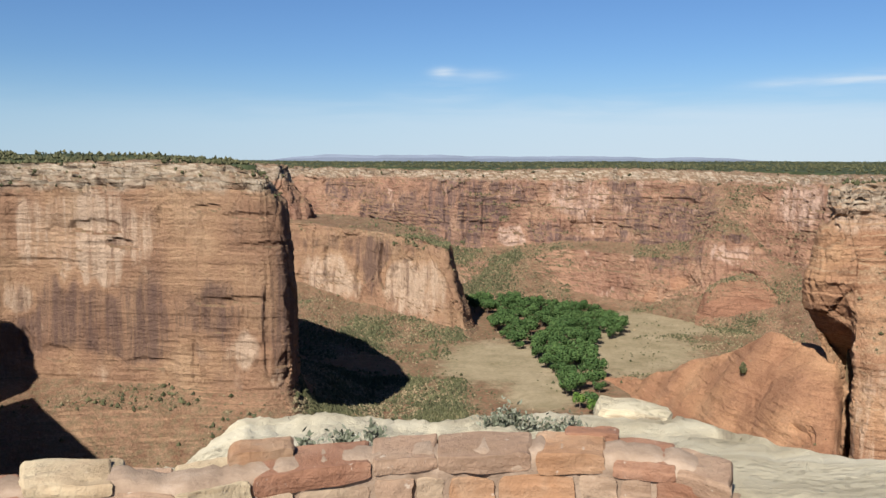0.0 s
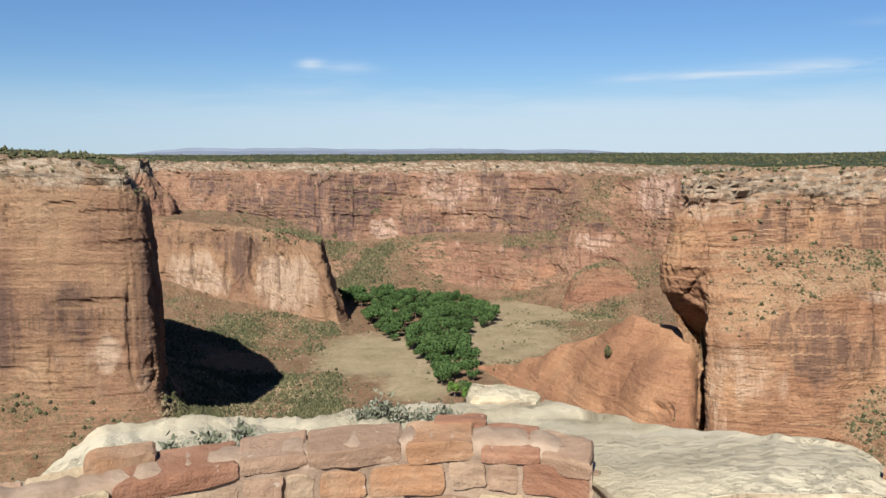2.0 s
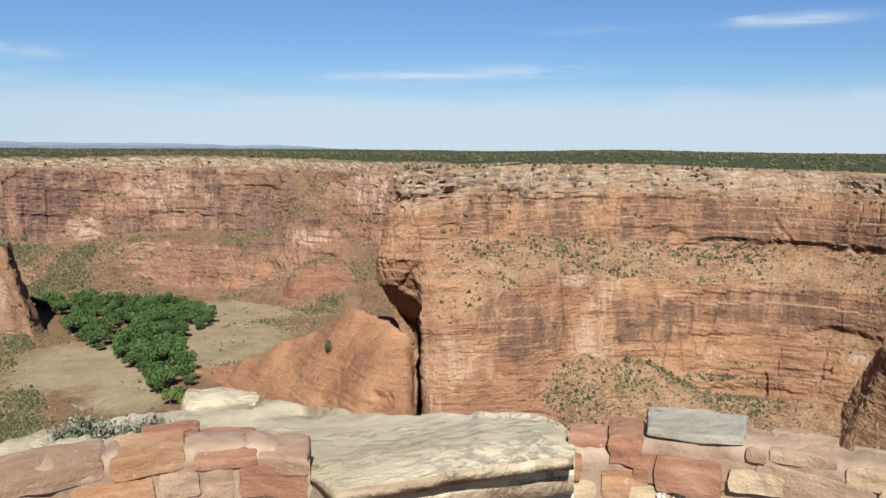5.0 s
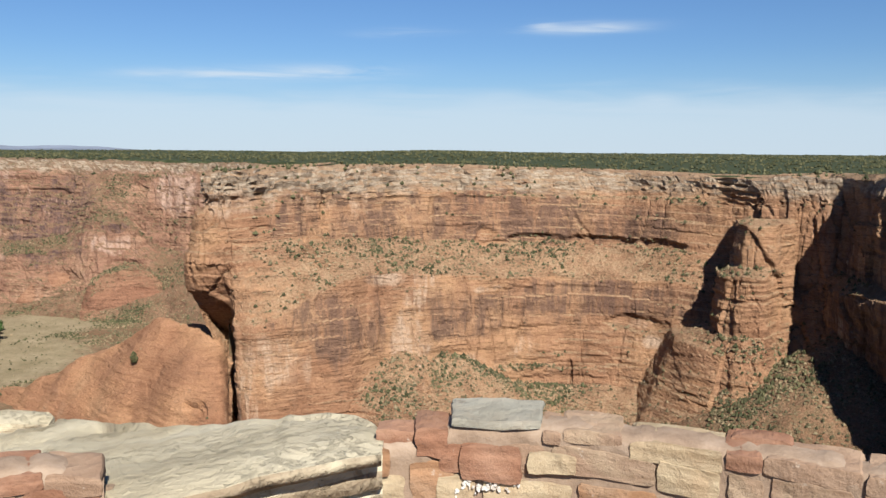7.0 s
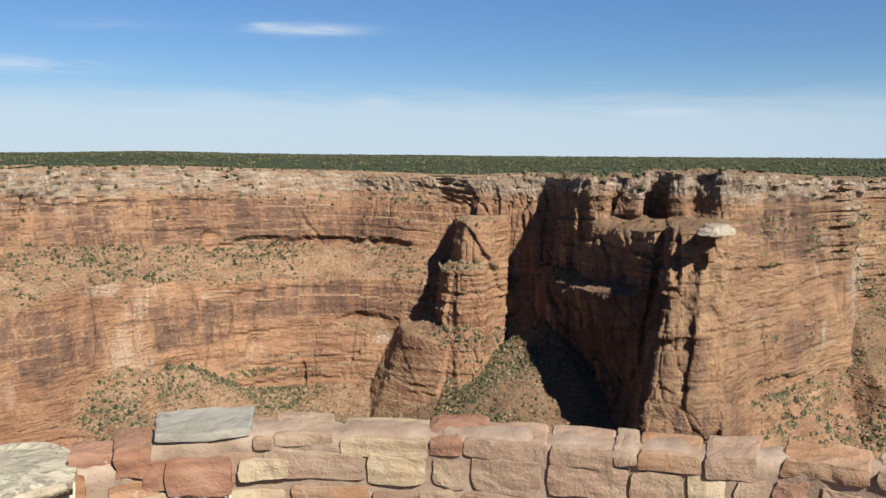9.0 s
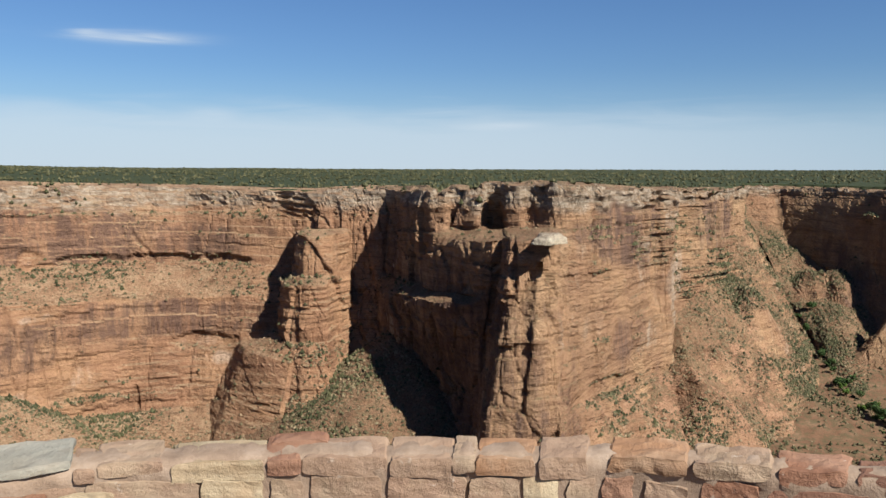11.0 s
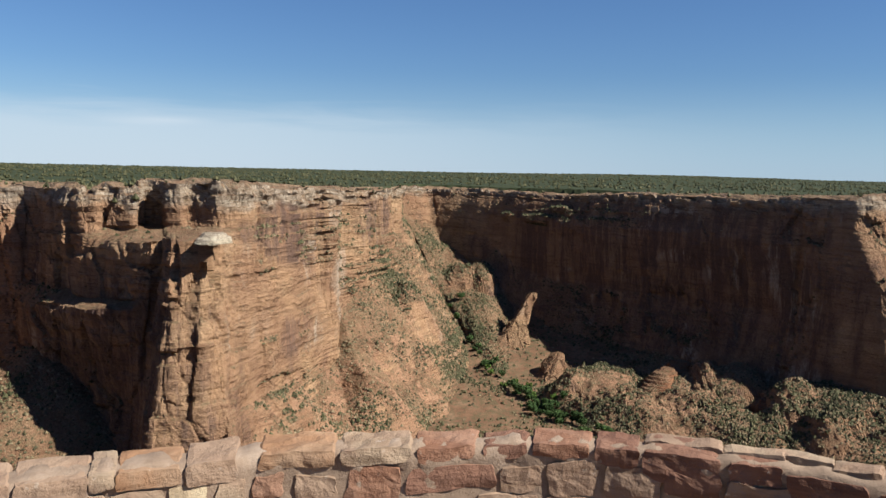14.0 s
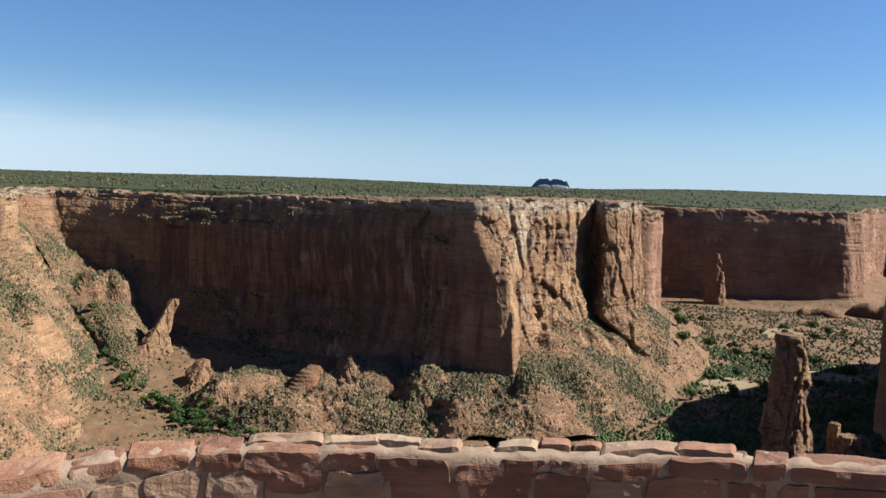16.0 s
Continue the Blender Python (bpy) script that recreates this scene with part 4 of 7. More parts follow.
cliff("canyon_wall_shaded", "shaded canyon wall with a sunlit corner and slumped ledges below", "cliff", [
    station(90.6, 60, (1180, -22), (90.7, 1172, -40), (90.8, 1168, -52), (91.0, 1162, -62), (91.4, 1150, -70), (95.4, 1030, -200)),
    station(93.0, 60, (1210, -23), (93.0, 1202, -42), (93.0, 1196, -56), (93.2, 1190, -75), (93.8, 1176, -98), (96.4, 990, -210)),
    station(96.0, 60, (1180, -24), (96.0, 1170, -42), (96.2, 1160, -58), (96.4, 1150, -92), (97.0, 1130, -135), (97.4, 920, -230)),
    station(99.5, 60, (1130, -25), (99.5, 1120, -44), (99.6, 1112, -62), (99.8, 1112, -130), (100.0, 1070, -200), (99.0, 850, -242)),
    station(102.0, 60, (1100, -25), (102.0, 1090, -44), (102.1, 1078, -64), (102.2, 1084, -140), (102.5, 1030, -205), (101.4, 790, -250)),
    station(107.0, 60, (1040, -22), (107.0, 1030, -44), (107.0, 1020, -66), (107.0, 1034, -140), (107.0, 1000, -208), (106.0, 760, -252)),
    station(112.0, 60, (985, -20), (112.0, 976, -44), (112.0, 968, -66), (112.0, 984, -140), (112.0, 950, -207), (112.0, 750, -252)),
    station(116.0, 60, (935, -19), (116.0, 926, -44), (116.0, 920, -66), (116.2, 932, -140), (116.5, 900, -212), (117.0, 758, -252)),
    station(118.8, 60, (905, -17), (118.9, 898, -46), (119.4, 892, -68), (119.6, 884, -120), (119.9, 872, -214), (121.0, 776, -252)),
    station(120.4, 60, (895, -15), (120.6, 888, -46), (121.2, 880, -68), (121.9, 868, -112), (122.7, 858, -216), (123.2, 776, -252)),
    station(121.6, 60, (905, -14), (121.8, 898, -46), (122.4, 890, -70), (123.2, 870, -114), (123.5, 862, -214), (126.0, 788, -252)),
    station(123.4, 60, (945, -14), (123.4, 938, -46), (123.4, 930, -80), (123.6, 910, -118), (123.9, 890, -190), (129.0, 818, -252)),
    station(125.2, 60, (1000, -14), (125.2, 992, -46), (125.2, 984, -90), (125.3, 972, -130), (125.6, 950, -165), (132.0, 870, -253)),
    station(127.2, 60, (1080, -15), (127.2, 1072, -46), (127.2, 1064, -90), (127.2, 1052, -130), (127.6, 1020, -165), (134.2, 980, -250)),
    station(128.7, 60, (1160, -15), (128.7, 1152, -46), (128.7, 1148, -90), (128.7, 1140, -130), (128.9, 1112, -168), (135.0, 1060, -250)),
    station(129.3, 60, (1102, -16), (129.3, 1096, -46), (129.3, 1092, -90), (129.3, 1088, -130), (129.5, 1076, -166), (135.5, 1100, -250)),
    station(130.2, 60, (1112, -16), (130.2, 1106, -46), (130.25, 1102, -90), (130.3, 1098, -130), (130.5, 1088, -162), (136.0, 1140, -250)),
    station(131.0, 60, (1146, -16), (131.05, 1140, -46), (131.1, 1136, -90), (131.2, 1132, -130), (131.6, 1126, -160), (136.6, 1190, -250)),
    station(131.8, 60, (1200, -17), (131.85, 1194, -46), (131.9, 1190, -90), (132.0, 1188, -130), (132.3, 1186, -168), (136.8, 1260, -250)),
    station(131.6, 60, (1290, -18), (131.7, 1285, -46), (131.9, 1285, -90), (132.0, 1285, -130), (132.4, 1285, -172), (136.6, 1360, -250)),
# the wide first patch puts more of this wall's shade into its colour
], rock_side, 2.1, 1.1, -32, seed=41, stains_and_shade=[(107.0, -130, 190, 120, 0.55), (124.2, -28, 24, 14, -0.8), (124.3, -64, 18, 20, -0.4), (127.3, -70, 26, 22, 0.35)], crags=[(116.5, 133, 0.7)], knolls=SLUMPS, hollows=[(100.6, 1095, -60, 22, 5, -12), (102.0, 1085, -48, 12, 4, -12), (98.4, 1120, -58, 10, 4, -9), (110.0, 970, -160, 40, 26, 10), (105.0, 1010, -170, 30, 22, 10), (114.0, 925, -120, 8, 50, 6), (117.4, 900, -100, 5, 60, 7),
    (123.5, 865, -165, 5, 44, -7), (124.6, 968, -60, 8, 30, 6), (126.2, 1020, -70, 5, 40, 8), (128.8, 1140, -90, 14, 60, 12), (126.0, 1000, -130, 8, 24, -8)])

cliff("canyon_wall_distant", "distant shaded canyon wall beneath a wooded plateau", "cliff", [
    station(131.0, 80, (1400, -20), (131.2, 1392, -45), (131.4, 1390, -120), (131.6, 1388, -180), (131.8, 1384, -215), (134.5, 1390, -252)),
    station(132.5, 80, (1420, -36), (132.6, 1412, -52), (132.7, 1410, -120), (132.8, 1408, -170), (132.9, 1404, -205), (136.0, 1480, -252)),
    station(133.0, 80, (1520, -38), (133.1, 1515, -52), (133.1, 1512, -120), (133.2, 1510, -170), (133.3, 1506, -205), (136.5, 1560, -252)),
    station(130.6, 80, (2080, -36), (130.8, 2072, -60), (130.8, 2066, -120), (131.0, 2060, -180), (131.2, 2046, -220), (132.0, 2000, -252)),
    station(134.5, 80, (2060, -40), (134.5, 2050, -64), (134.5, 2046, -120), (134.5, 2040, -190), (134.6, 2026, -235), (135.0, 1980, -252)),
    station(138.0, 80, (2060, -36), (138.0, 2050, -60), (138.0, 2045, -120), (138.0, 2040, -190), (138.0, 2030, -238), (138.0, 1985, -252)),
    station(141.0, 80, (2090, -36), (141.0, 2080, -60), (141.0, 2076, -120), (141.0, 2070, -190), (141.0, 2060, -238), (141.0, 2000, -252)),
    station(144.4, 80, (2120, -34), (144.5, 2112, -66), (144.6, 2106, -120), (144.8, 2100, -190), (144.9, 2090, -235), (145.0, 2030, -252)),
    station(145.2, 80, (2180, -36), (145.3, 2172, -66), (145.4, 2166, -120), (145.5, 2160, -190), (145.7, 2150, -235), (146.5, 2090, -252)),
    station(144.8, 80, (2600, -36), (144.9, 2590, -66), (145.0, 2586, -120), (145.1, 2580, -190), (145.3, 2570, -235), (147.0, 2540, -252)),
    station(147.0, 80, (3100, -22), (147.0, 3090, -70), (147.0, 3080, -140), (147.0, 3070, -190), (147.0, 3050, -235), (147.0, 3000, -252)),
    station(156.0, 80, (2900, -22), (156.0, 2890, -70), (156.0, 2880, -140), (156.0, 2870, -190), (156.0, 2850, -235), (156.0, 2800, -252)),
], rock_far, 5.0, 1.2, -50, seed=77)

cliff("canyon_wall_upstream", "craggy end of a red canyon wall behind the butte", "cliff", [
    station(-30, 60, (1450, -8), (1440, -30), (1425, -100), (1420, -110), (1410, -170), (1330, -240)),
    station(-16, 60, (1400, -8), (1390, -30), (1376, -100), (1372, -110), (1360, -170), (1280, -235)),
    station(-12.6, 60, (1372, -8), (1364, -28), (1350, -100), (1346, -110), (1335, -175), (1250, -232)),
    station(-11.2, 60, (1360, -9), (-11.0, 1352, -34), (-10.2, 1345, -72), (-9.9, 1342, -100), (-9.8, 1330, -185), (-9.0, 1290, -225)),
    station(-10.6, 60, (1380, -10), (-10.2, 1378, -36), (-9.0, 1376, -72), (-8.6, 1376, -100), (-8.4, 1370, -185), (-7.5, 1390, -235)),
    station(-11.4, 60, (1500, -10), (-11.2, 1500, -36), (-10.4, 1500, -72), (-10.0, 1500, -100), (-9.4, 1500, -185), (-8.4, 1520, -240)),
    station(-15.0, 60, (1700, -12), (-14.8, 1700, -36), (-14.2, 1700, -72), (-14.0, 1700, -100), (-13.4, 1700, -185), (-12.4, 1720, -245)),
], rock_far, 2.6, 1.2, -26, seed=91, crags=[(-12, -8, 1.0)])

cliff("butte", "massive flat-topped red sandstone butte with pale wash marks", "butte", [
    station(-52, 70, (900, -4), (892, -24), (880, -110), (874, -180), (850, -200), (820, -242), (780, -254)),
    station(-40, 70, (850, -4), (842, -24), (832, -110), (826, -182), (800, -202), (765, -242), (730, -254)),
    station(-31, 70, (818, -3), (811, -24), (805, -110), (800, -188), (740, -200), (708, -241), (680, -254)),
    station(-27.5, 70, (800, -3), (793, -24), (788, -110), (784, -188), (730, -201), (704, -239), (672, -254)),
    station(-23, 70, (764, -2), (757, -24), (753, -110), (749, -189), (716, -202), (692, -235), (664, -254)),
    station(-18.7, 70, (738, -1.5), (731, -24), (727, -110), (724, -190), (702, -205), (682, -232), (656, -252)),
    station(-16.4, 70, (722, -2), (716, -24), (712, -110), (709, -191), (698, -206), (690, -216), (650, -248)),
    station(-14.0, 70, (706, -6), (700, -28), (698, -110), (697, -191), (688, -206), (680, -214), (640, -246)),
    station(-12.4, 60, (698, -12), (692, -30), (690, -110), (690, -192), (682, -206), (672, -216), (640, -246)),
    station(-11.3, (-13.2, 745, -8), (-11.9, 705, -18), (-11.4, 698, -34), (-10.9, 695, -110), (-10.9, 694, -192), (-10.6, 686, -206), (-10.2, 676, -218), (-8.0, 640, -257)),
    station(-10.6, (-13.0, 765, -8), (-12.0, 730, -15), (-10.75, 724, -36), (-9.95, 722, -110), (-10.0, 721, -192), (-9.6, 714, -206), (-8.8, 706, -220), (-4.4, 690, -257)),
    station(-11.2, (-13.6, 800, -8), (-12.2, 790, -14), (-11.4, 786, -36), (-10.5, 784, -110), (-10.5, 782, -192), (-9.8, 784, -206), (-8.8, 786, -222), (-3.4, 800, -257)),
    station(-13.0, (-15.5, 870, -6), (-13.6, 880, -10), (-13.2, 880, -36), (-12.8, 880, -110), (-12.6, 880, -192), (-11.6, 890, -206), (-10.6, 900, -216), (-5.4, 960, -256)),
    station(-18.0, (-19, 930, -4), (-18.0, 980, -8), (-18.0, 984, -36), (-17.8, 986, -110), (-17.6, 990, -180), (-16.6, 1000, -196), (-15.6, 1020, -206), (-13.0, 1100, -236)),
    station(-30.0, (-30, 980, -4), (-30, 1060, -8), (-30, 1064, -36), (-30, 1068, -110), (-30, 1072, -180), (-30, 1090, -196), (-30, 1110, -206), (-30, 1190, -236)),
# the patch at bearing -11 colours in the flank's shade along with its varnish
], rock_butte, 1.7, 0.78, -26, kind="", seed=3, stains_and_shade=[(-23.3, -140, 71, 43, 0.5), (-20.6, -154, 23, 25, 0.6), (-14.4, -137, 37, 36, 0.3), (-11.0, -112, 9, 67, 0.8), (-24.5, -19, 49, 11, 0.25), (-24.3, -62, 45, 33, -0.9), (-27.6, -118, 12, 15, -0.7), (-13.6, -157, 14, 17, -0.7), (-23.0, -175, 49, 13, -0.5), (-16.1, -160, 13, 15, -0.3), (-22.3, -100, 17, 12, -0.5)], split=((2, 4), ("blocky cream ledges under the flat top", "sheer red face with pale wash marks", "red bench and scrubby rubble slope")), crags=[(-11.2, -3, 0.6)], hollows=[(-22.8, 757, -56, 24, 6, 5), (-21.5, 752, -70, 11, 4, 5), (-24.8, 768, -72, 14, 22, 3), (-13.8, 700, -116, 20, 3, 3), (-15.5, 706, -118, 16, 4, 3), (-14.8, 702, -150, 34, 30, 2.5),
    (-25.5, 776, -165, 12, 7, 4), (-27.2, 784, -160, 6, 14, 5), (-19.8, 728, -172, 22, 5, 3), (-12.2, 694, -150, 3, 38, 4), (-17.0, 714, -170, 3, 20, 3), (-16.0, 712, -40, 12, 3, 4), (-13.2, 700, -46, 20, 3, 3), (-18.9, 730, -46, 3, 10, 3), (-12.0, 694, -70, 22, 2.5, 3)])

cliff("sandstone_fin", "long red sandstone fin with a flat scrubby crest", "rock fin", [
    station(-13.0, (-13.0, 1430, -90), (-13.0, 1345, -98), (-13.0, 1340, -110), (-13.0, 1334, -150), (-12.8, 1326, -170), (-12.6, 1320, -190), (-12.6, 1000, -257)),
    station(-10.4, (-10.4, 1400, -92), (-10.2, 1322, -100), (-10.1, 1318, -112), (-10.0, 1310, -150), (-9.8, 1302, -172), (-9.6, 1296, -192), (-10.0, 1000, -256)),
    station(-9.4, (-9.4, 1440, -92), (-9.3, 1296, -99), (-9.2, 1290, -116), (-9.1, 1285, -150), (-9.0, 1280, -174), (-8.9, 1274, -196), (-9.0, 1000, -256)),
    station(-6.8, (-6.8, 1420, -94), (-6.8, 1270, -103), (-6.8, 1264, -113), (-6.7, 1260, -160), (-6.7, 1255, -192), (-6.6, 1250, -212), (-6.0, 1030, -256)),
    station(-4.6, (-4.6, 1390, -98), (-4.6, 1250, -107), (-4.6, 1243, -118), (-4.5, 1238, -172), (-4.5, 1234, -202), (-4.4, 1228, -222), (-3.5, 1070, -256)),
    station(-2.0, (-2.0, 1340, -106), (-2.0, 1226, -115), (-2.0, 1220, -127), (-1.9, 1216, -180), (-1.8, 1212, -215), (-1.6, 1206, -234), (-0.8, 1110, -256)),
    station(0.2, (0.2, 1280, -122), (0.2, 1196, -127), (0.4, 1190, -145), (0.9, 1186, -190), (1.4, 1182, -225), (1.7, 1178, -246), (2.0, 1140, -253)),
    station(0.6, (0.4, 1262, -126), (0.65, 1230, -128), (0.75, 1225, -145), (1.4, 1222, -200), (2.1, 1222, -230), (2.4, 1222, -248), (2.8, 1222, -254)),
    station(0.2, (0.0, 1290, -126), (0.3, 1290, -130), (0.4, 1290, -145), (0.9, 1290, -200), (1.4, 1290, -230), (1.6, 1290, -248), (2.0, 1290, -254)),
    station(-4.0, (-4.0, 1400, -110), (-4.0, 1440, -116), (-4.0, 1444, -145), (-4.0, 1450, -190), (-4.0, 1454, -225), (-4.0, 1458, -240), (-4.0, 1500, -250)),
], rock_butte, 2.4, 1.1, -60, kind="", soften=1, seed=57, stains_and_shade=[(-7.8, -177, 39, 34, -0.85), (-2.2, -186, 37, 42, -0.85), (-4.9, -157, 21, 32, 0.6), (-4.8, -131, 104, 19, 0.25)], split=((1, 5), ("flat scrubby crest", "streaked red face", "scrubby red rubble slope")), crags=[(-11, 3, 0.35)], hollows=[(-4.25, 1244, -160, 6, 34, 12), (-6.0, 1256, -180, 3, 24, 8), (-2.2, 1220, -152, 5, 7, 8), (0.7, 1186, -215, 3, 24, 6), (-8.0, 1276, -150, 4, 20, 6)])

cliff("canyon_wall_near", "sheer sandstone wall below the overlook", "cliff", [
    station(-48, (-60, 640, -4), (-41, 640, -6), (640, -40), (638, -120), (636, -180), (634, -220), (-40, 625, -254)),
    station(-52, (-66, 300, -4), (-52, 300, -7), (301, -40), (304, -120), (306, -180), (310, -220), (-50, 330, -254)),
    station(-48, (-85, 60, -4), (-48, 60, -9), (62, -40), (66, -120), (70, -180), (80, -220), (-46, 150, -254)),
    station(-10, (-30, 6, -5), (-10, 14, -8), (17, -40), (22, -120), (28, -180), (40, -220), (-10, 110, -254)),
    station(20, (20, 4, -5), (20, 13, -8), (16, -40), (20, -120), (26, -180), (40, -220), (20, 110, -254)),
    station(60, (60, 3, -5), (60, 9, -8), (12, -40), (16, -120), (22, -180), (40, -220), (60, 110, -254)),
    station(100, (100, 3, -5), (100, 9, -8), (12, -40), (16, -120), (22, -180), (40, -220), (100, 110, -254)),
    station(140, (150, 6, -5), (140, 12, -8), (15, -40), (20, -120), (26, -180), (40, -220), (140, 110, -254)),
    station(161, (174, 200, -5), (161, 200, -8), (203, -40), (206, -120), (210, -180), (220, -220), (157, 250, -254)),
    station(160, (167, 700, -8), (160, 700, -12), (160, 700, -40), (700, -120), (700, -180), (700, -220), (156, 720, -254)),
    station(147.0, (152, 1100, -12), (147.2, 1020, -20), (147.0, 1018, -60), (146.7, 1014, -120), (146.7, 1010, -180), (146.7, 1004, -220), (146.6, 980, -254)),
    station(147.0, (152, 1150, -12), (147.2, 1120, -20), (147.0, 1122, -60), (146.8, 1124, -120), (146.8, 1126, -180), (146.8, 1130, -220), (146.6, 1160, -254)),
    station(153.0, (158, 1400, -12), (153, 1500, -20), (153, 1504, -60), (153, 1508, -120), (153, 1512, -180), (153, 1520, -220), (152, 1560, -254)),
], rock_side, 5.0, 0.25, -30, soften=0, seed=133)


# ---- ground sheet: canyon floor and plateau out to the horizon ----
def inside(poly, x, y):
    r = np.zeros(x.shape, bool)
    for (x0, y0), (x1, y1) in zip(poly, np.roll(poly, -1, 0)):
        if y0 != y1:
            r ^= ((y0 > y) != (y1 > y)) & (x < (x1 - x0) * (y - y0) / (y1 - y0) + x0)
    return r


def far_points(*pairs):
    return np.array([bearing(a, d)[:2] for a, d in pairs])


MAIN = np.concatenate([RIMS["canyon_wall_far"], RIMS["canyon_wall_amphitheatre"], RIMS["canyon_wall_buttress"], RIMS["canyon_wall_shaded"],
                       RIMS["canyon_wall_distant"], far_points((156, 9000), (110, 9000), (60, 9000), (20, 9000), (-20, 9000))])
BUTTE = np.concatenate([RIMS["butte"], far_points((-60, 1300), (-60, 900))])
UPSTREAM = np.concatenate([RIMS["canyon_wall_upstream"], far_points((-24, 9000), (-80, 9000), (-60, 1500))])
NEAR = np.concatenate([RIMS["canyon_wall_near"], far_points((165, 9000), (-150, 9000), (-90, 9000))])
MEADOWS = [(4.2, 1020, 80, 115), (7.2, 890, 42, 80), (12.5, 1120, 100, 160), (14.5, 1300, 110, 90), (138, 1130, 40, 50), (143.5, 1250, 50, 40), (141, 1600, 40, 60)]
GROVE = far_points((1.9, 1417), (5, 1405), (9, 1395), (12.9, 1262), (12.2, 1180), (10.7, 1080), (10.4, 1000), (11.4, 900), (11, 800), (9.6, 800), (8.8, 860),
                   (8.0, 950), (7.2, 991), (5.6, 1080), (4.2, 1146), (3.3, 1230), (4.2, 1310), (2, 1350))


def floor_z(x, y):
    return -250 + 2.5 * fbm(x / 130, y / 130, 0.5, 3) + 0.5 * fbm(x / 20, y / 20, 1.5, 3)


def ground_height(x, y):
    r = np.hypot(x, y)
    az = np.degrees(np.arctan2(x, y))
    z = floor_z(x, y)
    wash = (az > 84) & (az < 122)
    z = np.where(wash, np.maximum(z, np.interp(r, (600, 800, 930, 1010, 1050, 1180, 1300), (-254, -243, -222, -203, -194, -140, -100)) + 0.8 * fbm(x / 25, y / 25, 4.4, 3)), z)
    hill = fbm(x / 900, y / 900, 7.7, 3)
    east = sstep(126, 134, az) * sstep(3600, 2400, r)
    rise = 11 * np.exp(-((az - 41) / 5) ** 2) * sstep(1100, 1700, r) + 12 * np.exp(-((az - 107) / 9) ** 2) * sstep(1800, 3000, r) + 16 * sstep(128, 136, az) * sstep(2600, 4200, r)
    plateau = rise - 21 + (r - 900) / 4000 * 15 + 4 * hill * sstep(1000, 2500, r) - 20 * east + 1.5 * fbm(x / 60, y / 60, 2.2, 3)
    z = np.where(inside(MAIN, x, y), plateau, z)
    z = np.where(inside(UPSTREAM, x, y), -11 + (r - 1400) / 3500 * 8 + 2 * hill, z)
    z = np.where(inside(BUTTE, x, y), -5 + 11 * sstep(760, 1000, r) + 1.0 * fbm(x / 40, y / 40, 2.2, 3), z)
    own = inside(NEAR, x, y)
    z = np.where(own, np.where(r < 40, -4.5, -6 + 1.0 * fbm(x / 30, y / 30, 2.2, 2)), z)
    return z


def ground_sheet():
    az = np.concatenate([np.arange(-62, 166, 0.34), np.arange(166, 298, 3.0)])
    r = np.concatenate([[0.5, 4, 8, 12, 16, 20, 30, 40, 60, 80, 120, 200, 300, 400, 480], np.arange(520, 2200, 9.0), np.geomspace(2200, 4950, 42)])
    A, R = np.meshgrid(np.radians(az), r)
    x, y = R * np.sin(A), R * np.cos(A)
    z = ground_height(x, y)
    g = np.stack([x, y, z], -1)
    note_ground(g[20:, :660], sheet=True)
    me = mesh_of("ground", g, grid_quads(*g.shape[:2], wrap=True), soil_mat, True)
    meadow = np.zeros(x.shape)
    for a, d, sx, sy in MEADOWS:
        c = bearing(a, d)
        u = np.array((math.sin(radians(a)), math.cos(radians(a))))
        along, across = (x - c[0]) * u[0] + (y - c[1]) * u[1], (x - c[0]) * u[1] - (y - c[1]) * u[0]
        meadow = np.maximum(meadow, 1.25 - np.sqrt((along / sy) ** 2 + (across / sx) ** 2) * 0.75)
    wood = (z > -60) * 1.0
    for name, v in (("meadow", np.clip(meadow, 0, 1)), ("woodland", wood)):
        at = me.attributes.new(name, "FLOAT", "POINT")
        at.data.foreach_set("value", v.ravel().astype(np.float32))
    return tagged(new("ground", me), "red sandy canyon floor and wooded plateau reaching the horizon", "ground", kind="structure")


ground_sheet()

cliff("slickrock_dome", "smooth orange slickrock dome at the canyon foot", "rock dome", [
    [(a - 0.3, d + 70, -252), (a - 0.1, d + 25, z - 8), (a, d, z), (a, d - 35, z - 20), (a, d - 80, z - 55), (a, d - 130, -250), (a, d - 170, -254)]
    for a, d, z in ((10.4, 965, -252), (12.0, 940, -246), (14.0, 890, -232), (15.5, 862, -217), (17.0, 838, -203), (19.4, 802, -178), (21.0, 782, -165), (22.3, 764, -154), (24.6, 735, -150), (25.9, 722, -152), (26.35, 716, -166), (26.45, 716, -252))
], rock_slick, 1.9, 0.85, 50, kind="", soften=2, seed=64, split=((2, 4), ("rounded crest", "smooth bare orange face", "low slickrock foot")), ledgy=False, knolls=[(20.8, 762, 46, 34, 9), (16.4, 836, 42, 22, 7), (23.4, 690, 34, 34, 8), (18.4, 740, 30, 34, 7), (14.0, 868, 30, 20, 6)], hollows=[(24.0, 690, -205, 7, 6, 8), (24.6, 688, -204, 4, 6, 8)])


